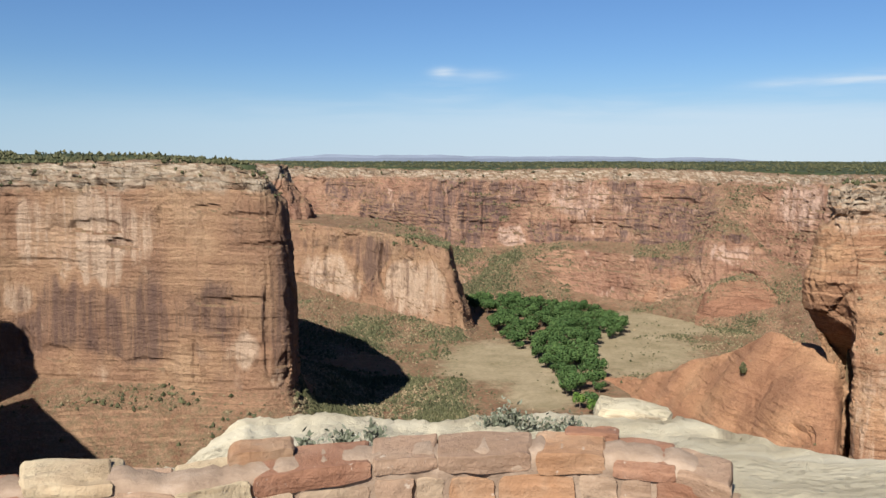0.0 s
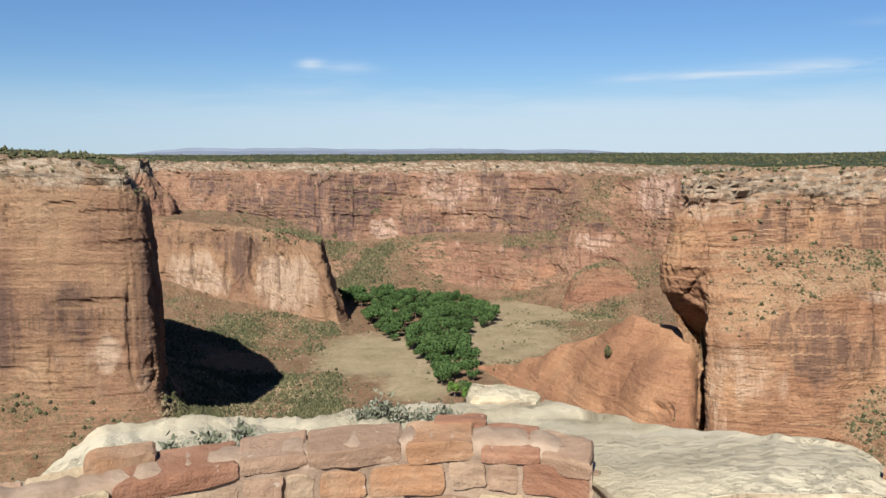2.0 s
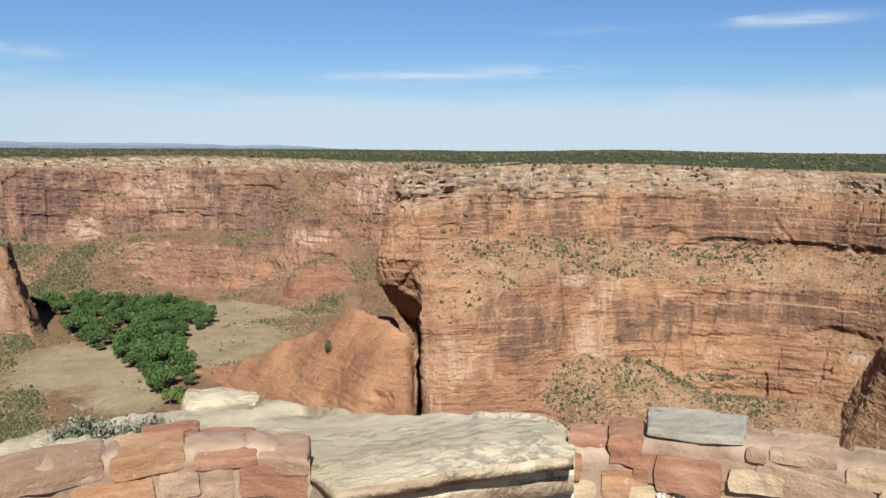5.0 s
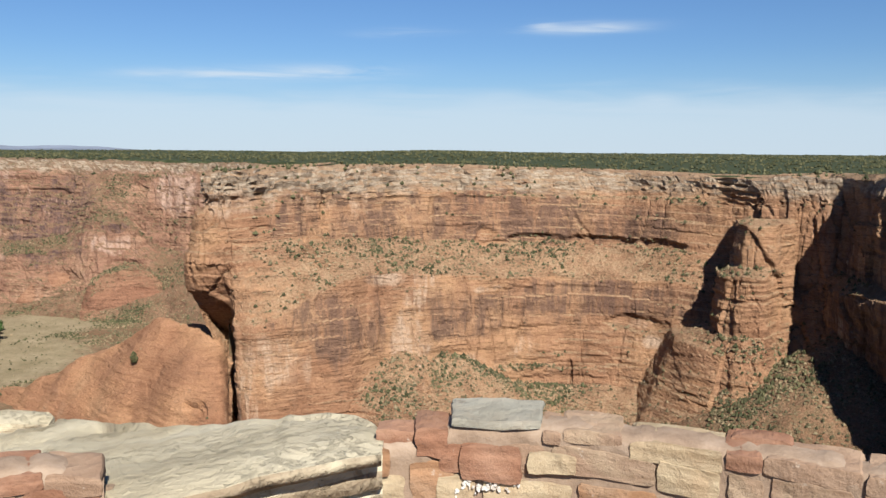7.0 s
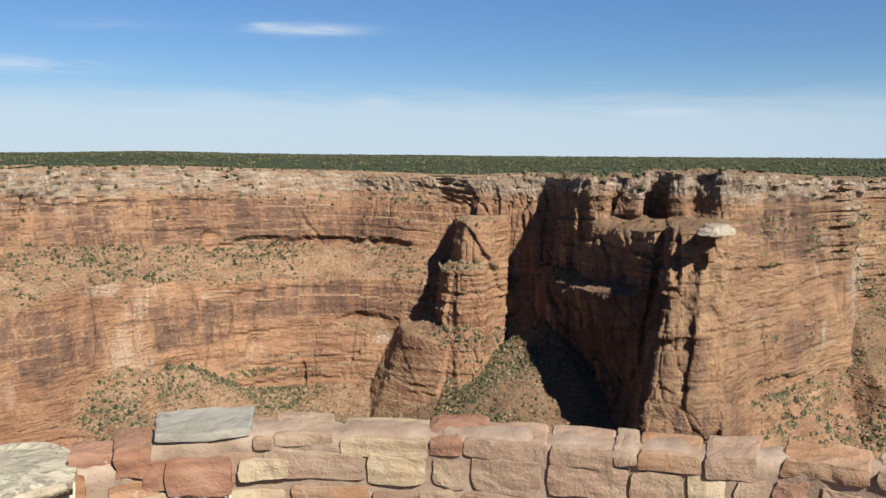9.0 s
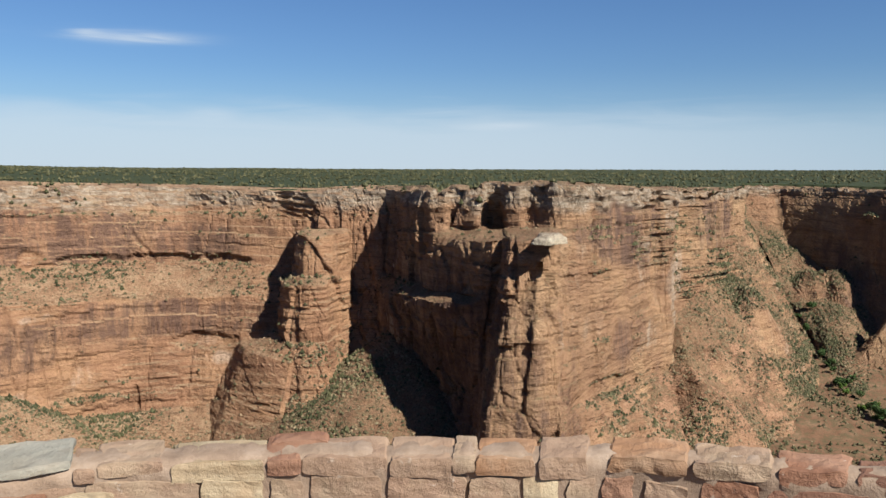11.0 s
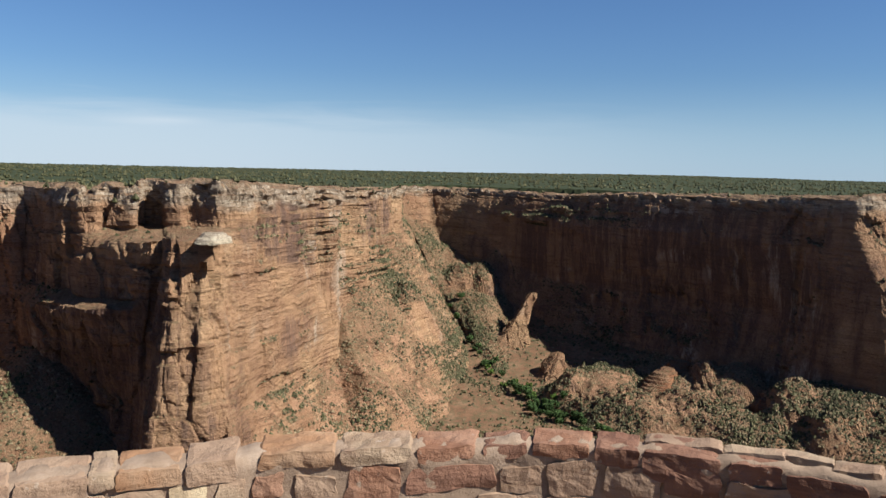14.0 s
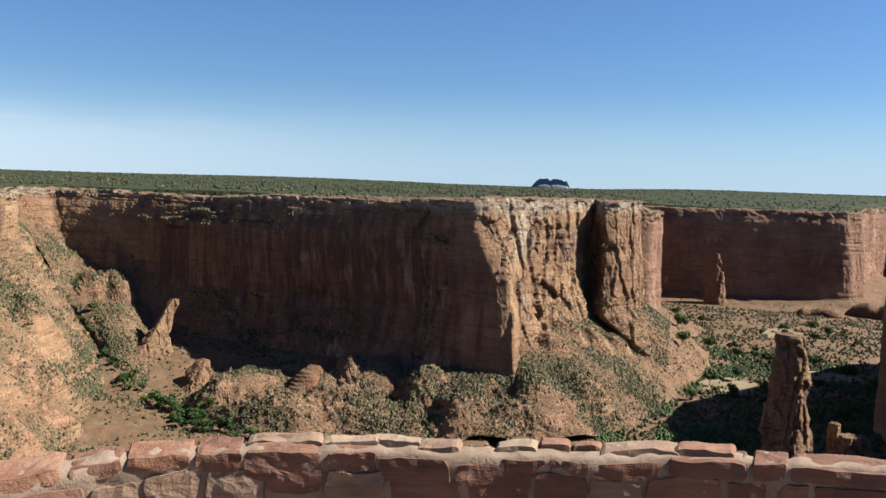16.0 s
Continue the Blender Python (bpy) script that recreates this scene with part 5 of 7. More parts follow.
def spire(name, label, az, d, foot, top, radii, material, squash=0.8, turn=0.0, step=2.0, rough=0.8, square=0.35, seed=0.0, lean=(0, 0), crag=0.9):
    """A free-standing rock tower. radii: its half width at even steps from the foot to the top."""
    c = bearing(az, d)
    rows, cols = max(12, int((top - foot) / step)), max(20, int(2 * math.pi * max(radii) / step))
    t = np.linspace(0, 1, rows)
    rad = np.interp(t, np.linspace(0, 1, len(radii)), radii)
    th = np.linspace(0, 2 * math.pi, cols, endpoint=False)
    edge = 1 / (np.abs(np.cos(th)) ** (2 + 6 * square) + np.abs(np.sin(th)) ** (2 + 6 * square)) ** (1 / (2 + 6 * square))
    X = rad[:, None] * edge * np.cos(th)
    Y = rad[:, None] * edge * np.sin(th) * squash
    a = radians(turn)
    g = np.stack([c[0] + X * math.cos(a) - Y * math.sin(a) + lean[0] * t[:, None], c[1] + X * math.sin(a) + Y * math.cos(a) + lean[1] * t[:, None],
                  np.repeat((foot + t * (top - foot))[:, None], cols, 1)], -1)
    n = np.stack([np.cos(th + a), np.sin(th + a), 0 * th], -1)[None]
    dd = rock_relief(g, np.broadcast_to(n, g.shape), rough, top - 5, seed, crag) + 1.6 * cells(g[..., 0] / 7 + seed, g[..., 1] / 7, g[..., 2] / 15)[0]
    g = g + n * (dd * np.minimum(1, rad / 8)[:, None])[..., None]
    cap = [g[-1] * (1 - q) + g[-1].mean(0) * q + np.array((0, 0, h)) for q, h in ((0.35, 0.5), (0.7, 0.9), (1.0, 1.0))]
    g = np.concatenate([g, np.stack(cap)])
    g[-2] += np.stack([0 * th, 0 * th, 1.2 * vnoise(g[-2][:, 0] / 3, g[-2][:, 1] / 3, 1.0)], -1)
    return tagged(new(name, mesh_of(name, g, grid_quads(*g.shape[:2], wrap=True), material)), label, "rock spire")


spire("rock_spire", "tall dark red sandstone spire with a pale blocky top", 141.5, 640, -252, -100, [20, 18, 16.5, 15, 14, 11.5, 10.5, 10, 7], rock_side, 0.8, 20, 1.6, 0.8, seed=8)
spire("rock_spire", "short twin sandstone pinnacle", 144.5, 660, -250, -165, [9, 8, 7, 5.5, 5, 4.5], rock_side, 0.9, 10, 1.5, 0.7, seed=15)
spire("rock_spire", "broad stubby sandstone pinnacle", 145.6, 655, -250, -171, [15, 13, 12, 11, 10, 9], rock_side, 0.9, 30, 1.5, 0.7, seed=19)
spire("rock_spire", "slender distant red sandstone spire", 136.8, 1960, -250, -138, [22, 17, 15, 13, 9, 4], rock_far, 0.8, 0, 3.0, 0.8, seed=29)
# added beyond view on the left, to throw its shadow across the butte
spire("rock_spire", "stout unseen sandstone tower added to shadow the butte", -39.6, 700, -252, -8, [30, 30, 29, 28, 27, 26, 30, 31, 22], rock_butte, 1.0, 0, 3.0, 1.0, seed=37)

# distant table mountains; tone is the rock colour with blue distance haze painted in
def mesa(name, label, az, d, base, heights, width, tone):
    c = bearing(az, d)
    n = 90
    u = np.linspace(-1, 1, n)
    prof = np.interp(u, np.linspace(-1, 1, len(heights)), heights) * (1 + 0.10 * vnoise(u * 14, 3.3, az))
    side = np.array((math.cos(radians(az)), -math.sin(radians(az)), 0.0))
    inn = np.array((math.sin(radians(az)), math.cos(radians(az)), 0.0))
    rows = []
    for back, h in ((-0.35, 0.0), (-0.22, 0.45), (-0.12, 0.6), (-0.10, 1.0), (0.10, 1.0), (0.14, 0.5), (0.35, 0.0)):
        rows.append(c + side * (u * width)[:, None] + inn * (back * width * (0.5 + 0.5 * np.sqrt(1 - u * u * 0.9)))[:, None]
                    + np.stack([0 * u, 0 * u, base + prof * h * (1 + 0.05 * vnoise(u * 40, h * 5, az))], -1))
    k = Mat(name + "_hazed_rock")
    m = k.done(k.ramp(k.noise(k.stretch(0.004, 0.004, 0.05), 1.0), [(0.35, tuple(v * 0.85 for v in tone)), (0.65, tone)]), 0.95)
    g = np.array(rows)
    return tagged(new(name, mesh_of(name, g, grid_quads(*g.shape[:2]), m)), label, "mesa", kind="structure")


mesa("mesa_blocky", "small blocky mesa on the horizon, tinted blue-grey for haze", 125.6, 4300, -26, [0, 48, 68, 70, 60, 68, 64, 54, 4], 110, (0.25, 0.29, 0.35))
mesa("mesa_long", "long mesa far on the horizon, tinted pale blue for haze", 5.0, 4800, -10, [0, 20, 36, 40, 34, 42, 40, 30, 34, 30, 34, 36, 30, 22, 28, 24, 12, 0], 1500, (0.20, 0.235, 0.30))


def outcrop(label, az, d, z, length, width, height, turn, material=rock_red, seed=0.0, smooth=0.0, climb=0.0, category="rock outcrop", skirt=30.0):
    """A rounded, ledged rib of rock standing out of the talus. turn: bearing of its long axis; climb: how far its far end stands higher."""
    c = bearing(az, d)
    nl, nw = max(14, int(length / 1.4)), max(14, int((width + height) / 1.1))
    u, th = np.linspace(-1, 1, nl)[None, :], np.linspace(0, math.pi, nw)[:, None]
    body = np.clip(1 - np.abs(u) ** 2.6, 0, 1) ** 0.55 * (1 + 0.28 * vnoise(u * 3.2, seed, 1.0))
    a = radians(turn)
    along = u * length / 2 + 0 * th
    across = np.cos(th) * width / 2 * (0.35 + 0.65 * body) * (1 + 0.25 * vnoise(u * 2.2, seed, 7.0))
    up = np.sin(th) ** (0.45 + 0.4 * smooth) * height * body
    x = c[0] + along * math.sin(a) + across * math.cos(a)
    y = c[1] + along * math.cos(a) - across * math.sin(a)
    zz = z + up + climb * u * 0.5 - 4
    nx, ny, nz = np.cos(th) * math.cos(a) + 0 * u, -np.cos(th) * math.sin(a) + 0 * u, np.sin(th) * 0.5 + 0 * u
    lay = 3.2 + 0.6 * math.sin(seed)
    q = (zz + 1.5 * vnoise(x / 20, y / 20, seed)) / lay
    zz = zz + ((np.floor(q) + sstep(0.55, 1.0, q - np.floor(q))) - q) * lay * 0.8 * (1 - smooth) * np.clip(np.sin(th) * 3, 0, 1)
    push = 0.9 * vnoise(x / 18, y / 18, np.floor(q) * 3.3 + seed) * (1 - 0.6 * smooth) + 0.6 * rock_relief(np.stack([x, y, zz], -1), np.stack([nx, ny, 0 * nz], -1), 0.42 - 0.25 * smooth, 900.0, seed * 13.0, 0.5 * (1 - smooth)) + 0.7 * np.round(2 * vnoise(x / 6 + seed, y / 6, zz / 14)) / 2 * (1 - smooth)
    x, y, zz = x + push * nx, y + push * ny, zz + push * nz
    g = np.stack([x, y, zz], -1)
    low = np.array((0, 0, skirt))
    g = np.concatenate([g[:1] - low, g, g[-1:] - low])
    return tagged(new("rock_outcrop", mesh_of("rock_outcrop", g, grid_quads(*g.shape[:2]), material)), label, category)


# lit ribs at the foot of the shaded wall
spire("rock_fin", "slanting lit fin of red rock below the shaded wall", 98.5, 990, -218, -148, [34, 25, 18, 13, 10.5, 9, 8, 5], rock_side, 0.6, 100, 1.4, 0.6, 0.6, 6.0, lean=(28, -38))
spire("rock_fin", "short leaning pillar of red rock", 101.2, 905, -238, -200, [28, 22, 15, 11, 10, 8, 5], rock_side, 0.7, 30, 1.4, 0.8, 0.6, 9.0, lean=(14, -20))
outcrop("slanting rib of red rock", 109.5, 880, -216, 94, 26, 20, 141, rock_red, 8.8, 0.2, climb=26)
outcrop("curled knob of smooth red rock on the slumped ledge", 116.2, 838, -222, 34, 22, 14, 60, rock_red, 31.5, 0.5, climb=10)
outcrop("small red rock knob at the shadow edge", 112.3, 915, -204, 22, 16, 16, 140, rock_red, 22.5, 0.2, climb=7)
outcrop("rounded red boulder mass at the canyon bend", 143.2, 1900, -252, 110, 60, 22, 60, rock_red, 48.0, 0.05)
outcrop("rounded red boulder mass at the canyon bend", 146.4, 1950, -252, 130, 60, 30, 60, rock_red, 49.0, 0.05)

# loose fans of rubble at the foot of the walls
def talus_cone(label, az, d, apex, foot, slope, material, seed):
    c = bearing(az, d)
    t, th = np.linspace(0.02, 1, 46)[:, None], np.linspace(0, 2 * math.pi, 150, endpoint=False)[None, :]
    rad = t * (apex - foot) / math.tan(radians(slope)) * (1 + 0.12 * vnoise(np.cos(th) * 2, np.sin(th) * 2, seed))
    x, y = c[0] + rad * np.sin(th), c[1] + rad * np.cos(th)
    z = apex - (apex - foot) * (t ** 0.93) + 1.6 * fbm(x / 22, y / 22, seed, 4) + 1.2 * vnoise(np.cos(th) * 7, np.sin(th) * 7, seed) * np.sqrt(t)
    g = np.stack([x, y, z], -1)
    note_ground(g, wrap=True)
    return tagged(new("talus", mesh_of("talus", g, grid_quads(*g.shape[:2], wrap=True), material, True)), label, "talus", kind="structure")


talus_cone("bushy fan of red rubble below the far wall", 5.4, 1592, -146, -254, 33, rock_far, 1.5)
talus_cone("bushy fan of red rubble below the far wall", 0.4, 1585, -190, -254, 32, rock_far, 2.5)
talus_cone("bushy fan of rubble in the amphitheatre", 40.2, 742, -150, -250, 36, rock_amph, 3.5)
talus_cone("bushy fan of rubble in the amphitheatre", 67.6, 706, -136, -252, 33.5, rock_side, 4.5)

# overhanging caprock on the buttress crest
outcrop("flat overhanging caprock on the buttress crest", 78.3, 562, -46, 30, 18, 6, 100, rock_cap, 55.0, 0.2, category="caprock", skirt=0.5)
outcrop("dark neck of rock under the caprock", 78.0, 568, -58, 13, 9, 13, 100, rock_side, 56.0, 0.2, category="caprock", skirt=6.0)


# ---- plants ----
rng = np.random.default_rng(7)
PHI = (1 + 5 ** 0.5) / 2
ICO_V = np.array([(-1, PHI, 0), (1, PHI, 0), (-1, -PHI, 0), (1, -PHI, 0), (0, -1, PHI), (0, 1, PHI), (0, -1, -PHI), (0, 1, -PHI), (PHI, 0, -1), (PHI, 0, 1), (-PHI, 0, -1), (-PHI, 0, 1)]) / 1.9
ICO_F = np.array([(0, 11, 5), (0, 5, 1), (0, 1, 7), (0, 7, 10), (0, 10, 11), (1, 5, 9), (5, 11, 4), (11, 10, 2), (10, 7, 6), (7, 1, 8),
                  (3, 9, 4), (3, 4, 2), (3, 2, 6), (3, 6, 8), (3, 8, 9), (4, 9, 5), (2, 4, 11), (6, 2, 10), (8, 6, 7), (9, 8, 1)])
OCT_V = np.array([(1, 0, 0), (-1, 0, 0), (0, 1, 0), (0, -1, 0), (0, 0, 1), (0, 0, -0.7)], float)
OCT_F = np.array([(0, 2, 4), (2, 1, 4), (1, 3, 4), (3, 0, 4), (2, 0, 5), (1, 2, 5), (3, 1, 5), (0, 3, 5)])


def blobs(centres, sizes, tall=1.0, jitter=0.3, rough=False):
    """Small ragged clumps, one island each."""
    V, F = (OCT_V[:5], OCT_F[:4]) if rough == "tuft" else (OCT_V, OCT_F) if rough else (ICO_V, ICO_F)
    n, m = len(centres), len(V)
    v = V[None] * (1 + jitter * rng.uniform(-1, 1, (n, m, 1))) + jitter * 0.4 * rng.uniform(-1, 1, (n, m, 3))
    a = rng.uniform(0, 6.283, n)
    x = v[..., 0] * np.cos(a)[:, None] - v[..., 1] * np.sin(a)[:, None]
    y = v[..., 0] * np.sin(a)[:, None] + v[..., 1] * np.cos(a)[:, None]
    s = np.asarray(sizes)[:, None]
    t = np.broadcast_to(np.asarray(tall, float), (n,))[:, None]
    v = np.stack([x * s, y * s * rng.uniform(0.75, 1.2, (n, 1)), v[..., 2] * s * t], -1) + np.asarray(centres)[:, None]
    f = F[None] + m * np.arange(n)[:, None, None]
    return v.reshape(-1, 3), f.reshape(-1, 3)


def scrub(name, label, spots, sizes, material, tall=1.0, lift=0.35, rough=False, category="shrubs"):
    v, f = blobs(spots + np.stack([0 * sizes, 0 * sizes, sizes * lift * tall], -1), sizes, tall, 0.32, rough)
    return tagged(new(name, mesh_of(name, v, f, material)), label, category, kind="stuff")


C, N, S, SHEET, BALD = (np.concatenate([f[i] for f in FACES]) for i in range(5))
RNG_D, RNG_A = np.hypot(C[:, 0], C[:, 1]), np.degrees(np.arctan2(C[:, 0], C[:, 1]))
PATCH = fbm(C[:, 0] / 55, C[:, 1] / 55, C[:, 2] / 55, 3)
SEEN = (RNG_A > -32) & (RNG_A < 150) & (RNG_D > 500)


def pick(weight, count):
    w = weight * S
    i = rng.choice(len(C), count, p=w / w.sum())
    j = np.sqrt(S[i])[:, None] * rng.uniform(-0.75, 0.75, (count, 3)) * (1, 1, 0)
    j[:, 2] = -(N[i, 0] * j[:, 0] + N[i, 1] * j[:, 1]) / np.maximum(N[i, 2], 0.4)
    return C[i] + j


gentle = sstep(0.45, 0.72, N[:, 2])
low = C[:, 2] < -42
near_w = np.clip(900 / np.maximum(RNG_D, 1), 0.25, 1.6)
in_meadow = np.zeros(len(C))
for a, d, sx, sy in MEADOWS:
    c = bearing(a, d)
    u = np.array((math.sin(radians(a)), math.cos(radians(a))))
    along, across = (C[:, 0] - c[0]) * u[0] + (C[:, 1] - c[1]) * u[1], (C[:, 0] - c[0]) * u[1] - (C[:, 1] - c[1]) * u[0]
    in_meadow = np.maximum(in_meadow, sstep(1.15, 0.8, np.sqrt((along / sy) ** 2 + (across / sx) ** 2)))
# bare rock that carries little growth
bare = ((RNG_A > 10.5) & (RNG_A < 28) & (RNG_D < 960) & (RNG_D > 600)) | ((RNG_A < -16.5) & (C[:, 2] < -206) & (RNG_D < 760))
slope_w = gentle * low * SEEN * (RNG_D < 2100) * np.clip(0.75 + 0.9 * PATCH, 0.12, 1.6) * near_w * np.where(bare, 0.05, 1) * np.where((RNG_A < -9) & (RNG_D > 740) & (RNG_D < 1020) & (C[:, 2] > -215), 0, 1) * np.where((RNG_A < -8) & (RNG_D > 1320), 0, 1) * np.where(RNG_D > 1300, 0.8, 1.2)
amph_bench = (RNG_A > 27) & (RNG_A < 62) & (C[:, 2] > -135)
shelf = (RNG_A > 69) & (RNG_A < 80) & (C[:, 2] > -110)
slope_w = slope_w * np.where(amph_bench, 2.6, 1.0) * np.where((RNG_A > 35) & (RNG_A < 57) & (C[:, 2] < -140), 6.0, 1.0) * np.where(shelf, 0.14, 1.0) * np.where((RNG_A > 84) & (SHEET > 0), 4.0, 1.0) * np.where((RNG_A > 81) & (RNG_A < 134) & (SHEET < 1), 13.0, 1.0) * np.where((RNG_A > -10.5) & (RNG_A < 1.5) & (RNG_D < 1240), 9.0, 1.0) * np.where((RNG_A > 12) & (RNG_A < 24) & (RNG_D > 900) & (RNG_D < 1420) & (SHEET > 0), 3.0, 1.0) * np.where((RNG_A > -10.5) & (RNG_A < 2.5) & (RNG_D < 930), 8.0, 1.0) * (1 - 0.96 * BALD) * np.where((RNG_A > 13) & (RNG_A < 24) & (RNG_D > 960), 12.0, 1.0) * np.where((RNG_A > 60) & (RNG_A < 72) & (C[:, 2] < -138), 5.0, 1.0) * np.where((RNG_A > -1) & (RNG_A < 9) & (RNG_D > 1430), 22.0, 1.0)
talus_w, floor_w = slope_w * (SHEET < 1), slope_w * (SHEET > 0) * (1 - 0.95 * in_meadow)
hidden = inside(MAIN, C[:, 0], C[:, 1]) | inside(BUTTE, C[:, 0], C[:, 1]) | inside(NEAR, C[:, 0], C[:, 1])
floor_w = floor_w * ~hidden
thick = np.clip(PATCH * 1.5 + 0.35, 0.05, 1)
for w, n1, n2 in ((talus_w, 210000, 76000), (floor_w, 80000, 40000)):
    p = pick(w, n1)
    scrub("sagebrush", "grey-green sagebrush scattered over the canyon slopes", p, 0.45 + 1.5 * rng.uniform(0, 1, len(p)) ** 2.4, sage_leaf, 0.9, 0.1, "tuft")
    p = pick(w * thick, n2)
    scrub("juniper_scrub", "dark green juniper and pinyon scrub on the slopes", p, (0.5 + 1.7 * rng.uniform(0, 1, len(p)) ** 2.2) * np.where((np.degrees(np.arctan2(p[:, 0], p[:, 1])) < 10), 1.25, 1.0), juniper_leaf, 1.2, 0.2, "tuft")
# thickets where the ground holds water
for keep, count, lo, hi, leaf, text in (((RNG_A > 129) & (SHEET > 0) & (RNG_D < 1900), 10000, 1.4, 3.4, juniper_leaf, "dark green thickets on the canyon floor"),
                                        ((RNG_A > 129) & (RNG_D < 1400) & (SHEET > 0) & (PATCH > -0.1), 6000, 1.4, 3.8, cotton_leaf, "green willow thickets on the canyon floor"),
                                        ((RNG_A > 93) & (RNG_A < 108) & (RNG_D < 1060) & (C[:, 2] < -185), 2600, 1.0, 2.2, juniper_leaf, "dark green streamside bushes along the wash"),
                                        ((RNG_A > -10.5) & (RNG_A < 2) & (RNG_D < 960) & (C[:, 2] < -225), 3600, 1.2, 2.6, juniper_leaf, "dense dark green scrub at the foot of the butte")):
    p = pick((talus_w + floor_w) * keep, count)
    scrub("thicket", text, p, rng.uniform(lo, hi, len(p)), leaf, 1.0, 0.4, True)
p = pick(talus_w * np.clip(0.6 - PATCH, 0.1, 1), 9000)
scrub("talus_boulders", "broken red and pale boulders strewn down the talus", p, rng.uniform(0.4, 1.5, len(p)) ** 1.3, rock_amph, 0.8, 0.2, True, "boulders")
top = gentle * (C[:, 2] > -42) * SEEN * (RNG_D > 600)
p = pick(top * np.where(SHEET > 0, 1.0, 0.5) * np.clip(700 / RNG_D, 0, 1) ** 1.5 * np.clip(0.5 + PATCH, 0.05, 2) * np.where(RNG_A < -12, 5, 1), 26000)
scrub("pinyon_woodland", "dense dark green pinyon and juniper woodland on the plateau", p, rng.uniform(1.0, 2.7, len(p)), juniper_leaf, 1.2, 0.5, True, "woodland")
p = pick(top * sstep(1200, 2000, RNG_D) * np.clip(1500 / RNG_D, 0, 1), 10000)
scrub("pinyon_woodland", "dark woodland carpeting the distant plateau", p, rng.uniform(2.5, 5.0, len(p)), juniper_leaf, 0.8, 0.3, True, "woodland")


# cottonwoods in the canyon bottom
def cottonwood(seed, height, material, leaves=620):
    r = np.random.default_rng(seed)
    tree = new("cottonwood_tree")
    tagged(tree, "leafy green cottonwood tree in the canyon bottom", "tree", "cottonwood grove")
    tv, tf = [], []
    limbs = [((0, 0, 0), (0.3, 0.1, height * 0.55), 0.42)]
    for i in range(5):
        a, b = r.uniform(0, 6.28), r.uniform(0.25, 0.5)
        limbs.append(((0.3 * b, 0.1 * b, height * b), (math.cos(a) * height * 0.3, math.sin(a) * height * 0.3, height * r.uniform(0.6, 0.85)), 0.2))
    for p0, p1, w in limbs:
        b = len(tv)
        for p, q in ((p0, w), (p1, w * 0.35)):
            tv += [(p[0] + q * math.cos(j * 1.2566), p[1] + q * math.sin(j * 1.2566), p[2]) for j in range(5)]
        tf += [(b + j, b + (j + 1) % 5, b + 5 + (j + 1) % 5, b + 5 + j) for j in range(5)]
    part("trunk", mesh_of("trunk", np.array(tv, float), np.array(tf), bark), tree, "grey-brown trunk and limbs")
    lobes = np.stack([r.uniform(-0.30, 0.30, 9), r.uniform(-0.30, 0.30, 9), r.uniform(0.42, 0.80, 9)], -1) * height
    size = r.uniform(0.17, 0.26, 9) * height
    k = r.integers(0, 9, leaves)
    d = r.normal(0, 1, (leaves, 3))
    d = d / np.linalg.norm(d, axis=1)[:, None]
    c = lobes[k] + d * size[k][:, None] * r.uniform(0.75, 1.05, (leaves, 1))
    u = np.cross(d, r.normal(0, 1, (leaves, 3)))
    u = u / np.linalg.norm(u, axis=1)[:, None]
    w = np.cross(d, u)
    s = height * r.uniform(0.04, 0.07, (leaves, 1))
    tip = d * s * 0.35
    v = np.stack([c - u * s - tip, c + w * s * 0.7, c + u * s - tip, c - w * s * 0.7], 1).reshape(-1, 3)
    me = mesh_of("crown", v, np.arange(4 * leaves).reshape(-1, 4), material)
    part("crown", me, tree)
    return tree


kinds = [cottonwood(i, h, m) for i, (h, m) in enumerate(((15, cotton_leaf), (12, cotton_leaf), (17, cotton_leaf), (10, cotton_leaf), (11, bright_leaf)))]
spots = []
for attempt in range(20000):
    if len(spots) > 186:
        break
    a, d = rng.uniform(1.5, 13.2), math.sqrt(rng.uniform(790 ** 2, 1430 ** 2))
    x, y = bearing(a, d)[:2]
    if inside(GROVE, np.array([x]), np.array([y]))[0] and all((x - q[0]) ** 2 + (y - q[1]) ** 2 > 10.6 ** 2 for q in spots):
        spots.append((x, y))
for a, d in ((98.5, 880), (99.0, 872), (99.4, 862), (100.2, 850), (99.8, 835), (100.6, 826), (101.2, 815), (101.8, 806), (102.4, 800), (97.6, 905), (97.0, 925), (102.8, 806), (103.4, 800)):
    spots.append(tuple(bearing(a, d)[:2]))
WASH = ((94.6, 1050), (95.4, 1005), (96.6, 960), (98.2, 905), (99.6, 866), (101.2, 834), (102.8, 806), (104.6, 782), (107.0, 764))
for i in range(46):
    f = rng.uniform(0, 1) ** 0.7
    a = np.interp(f, np.linspace(0, 1, 9), [w[0] for w in WASH]) + rng.normal(0, 0.45)
    spots.append(tuple(bearing(a, np.interp(f, np.linspace(0, 1, 9), [w[1] for w in WASH]) + rng.normal(0, 6))[:2]))
for i in range(40):
    spots.append(tuple(bearing(rng.uniform(133.5, 146), rng.uniform(1000, 1750))[:2]))
def surface_z(x, y):
    """The highest low ground within a few metres of a spot."""
    m = (np.abs(C[:, 0] - x) < 8) & (np.abs(C[:, 1] - y) < 8) & low
    q = np.hypot(C[m, 0] - x, C[m, 1] - y)
    return float(C[m, 2][q < max(4.0, q.min() + 0.1)].max())


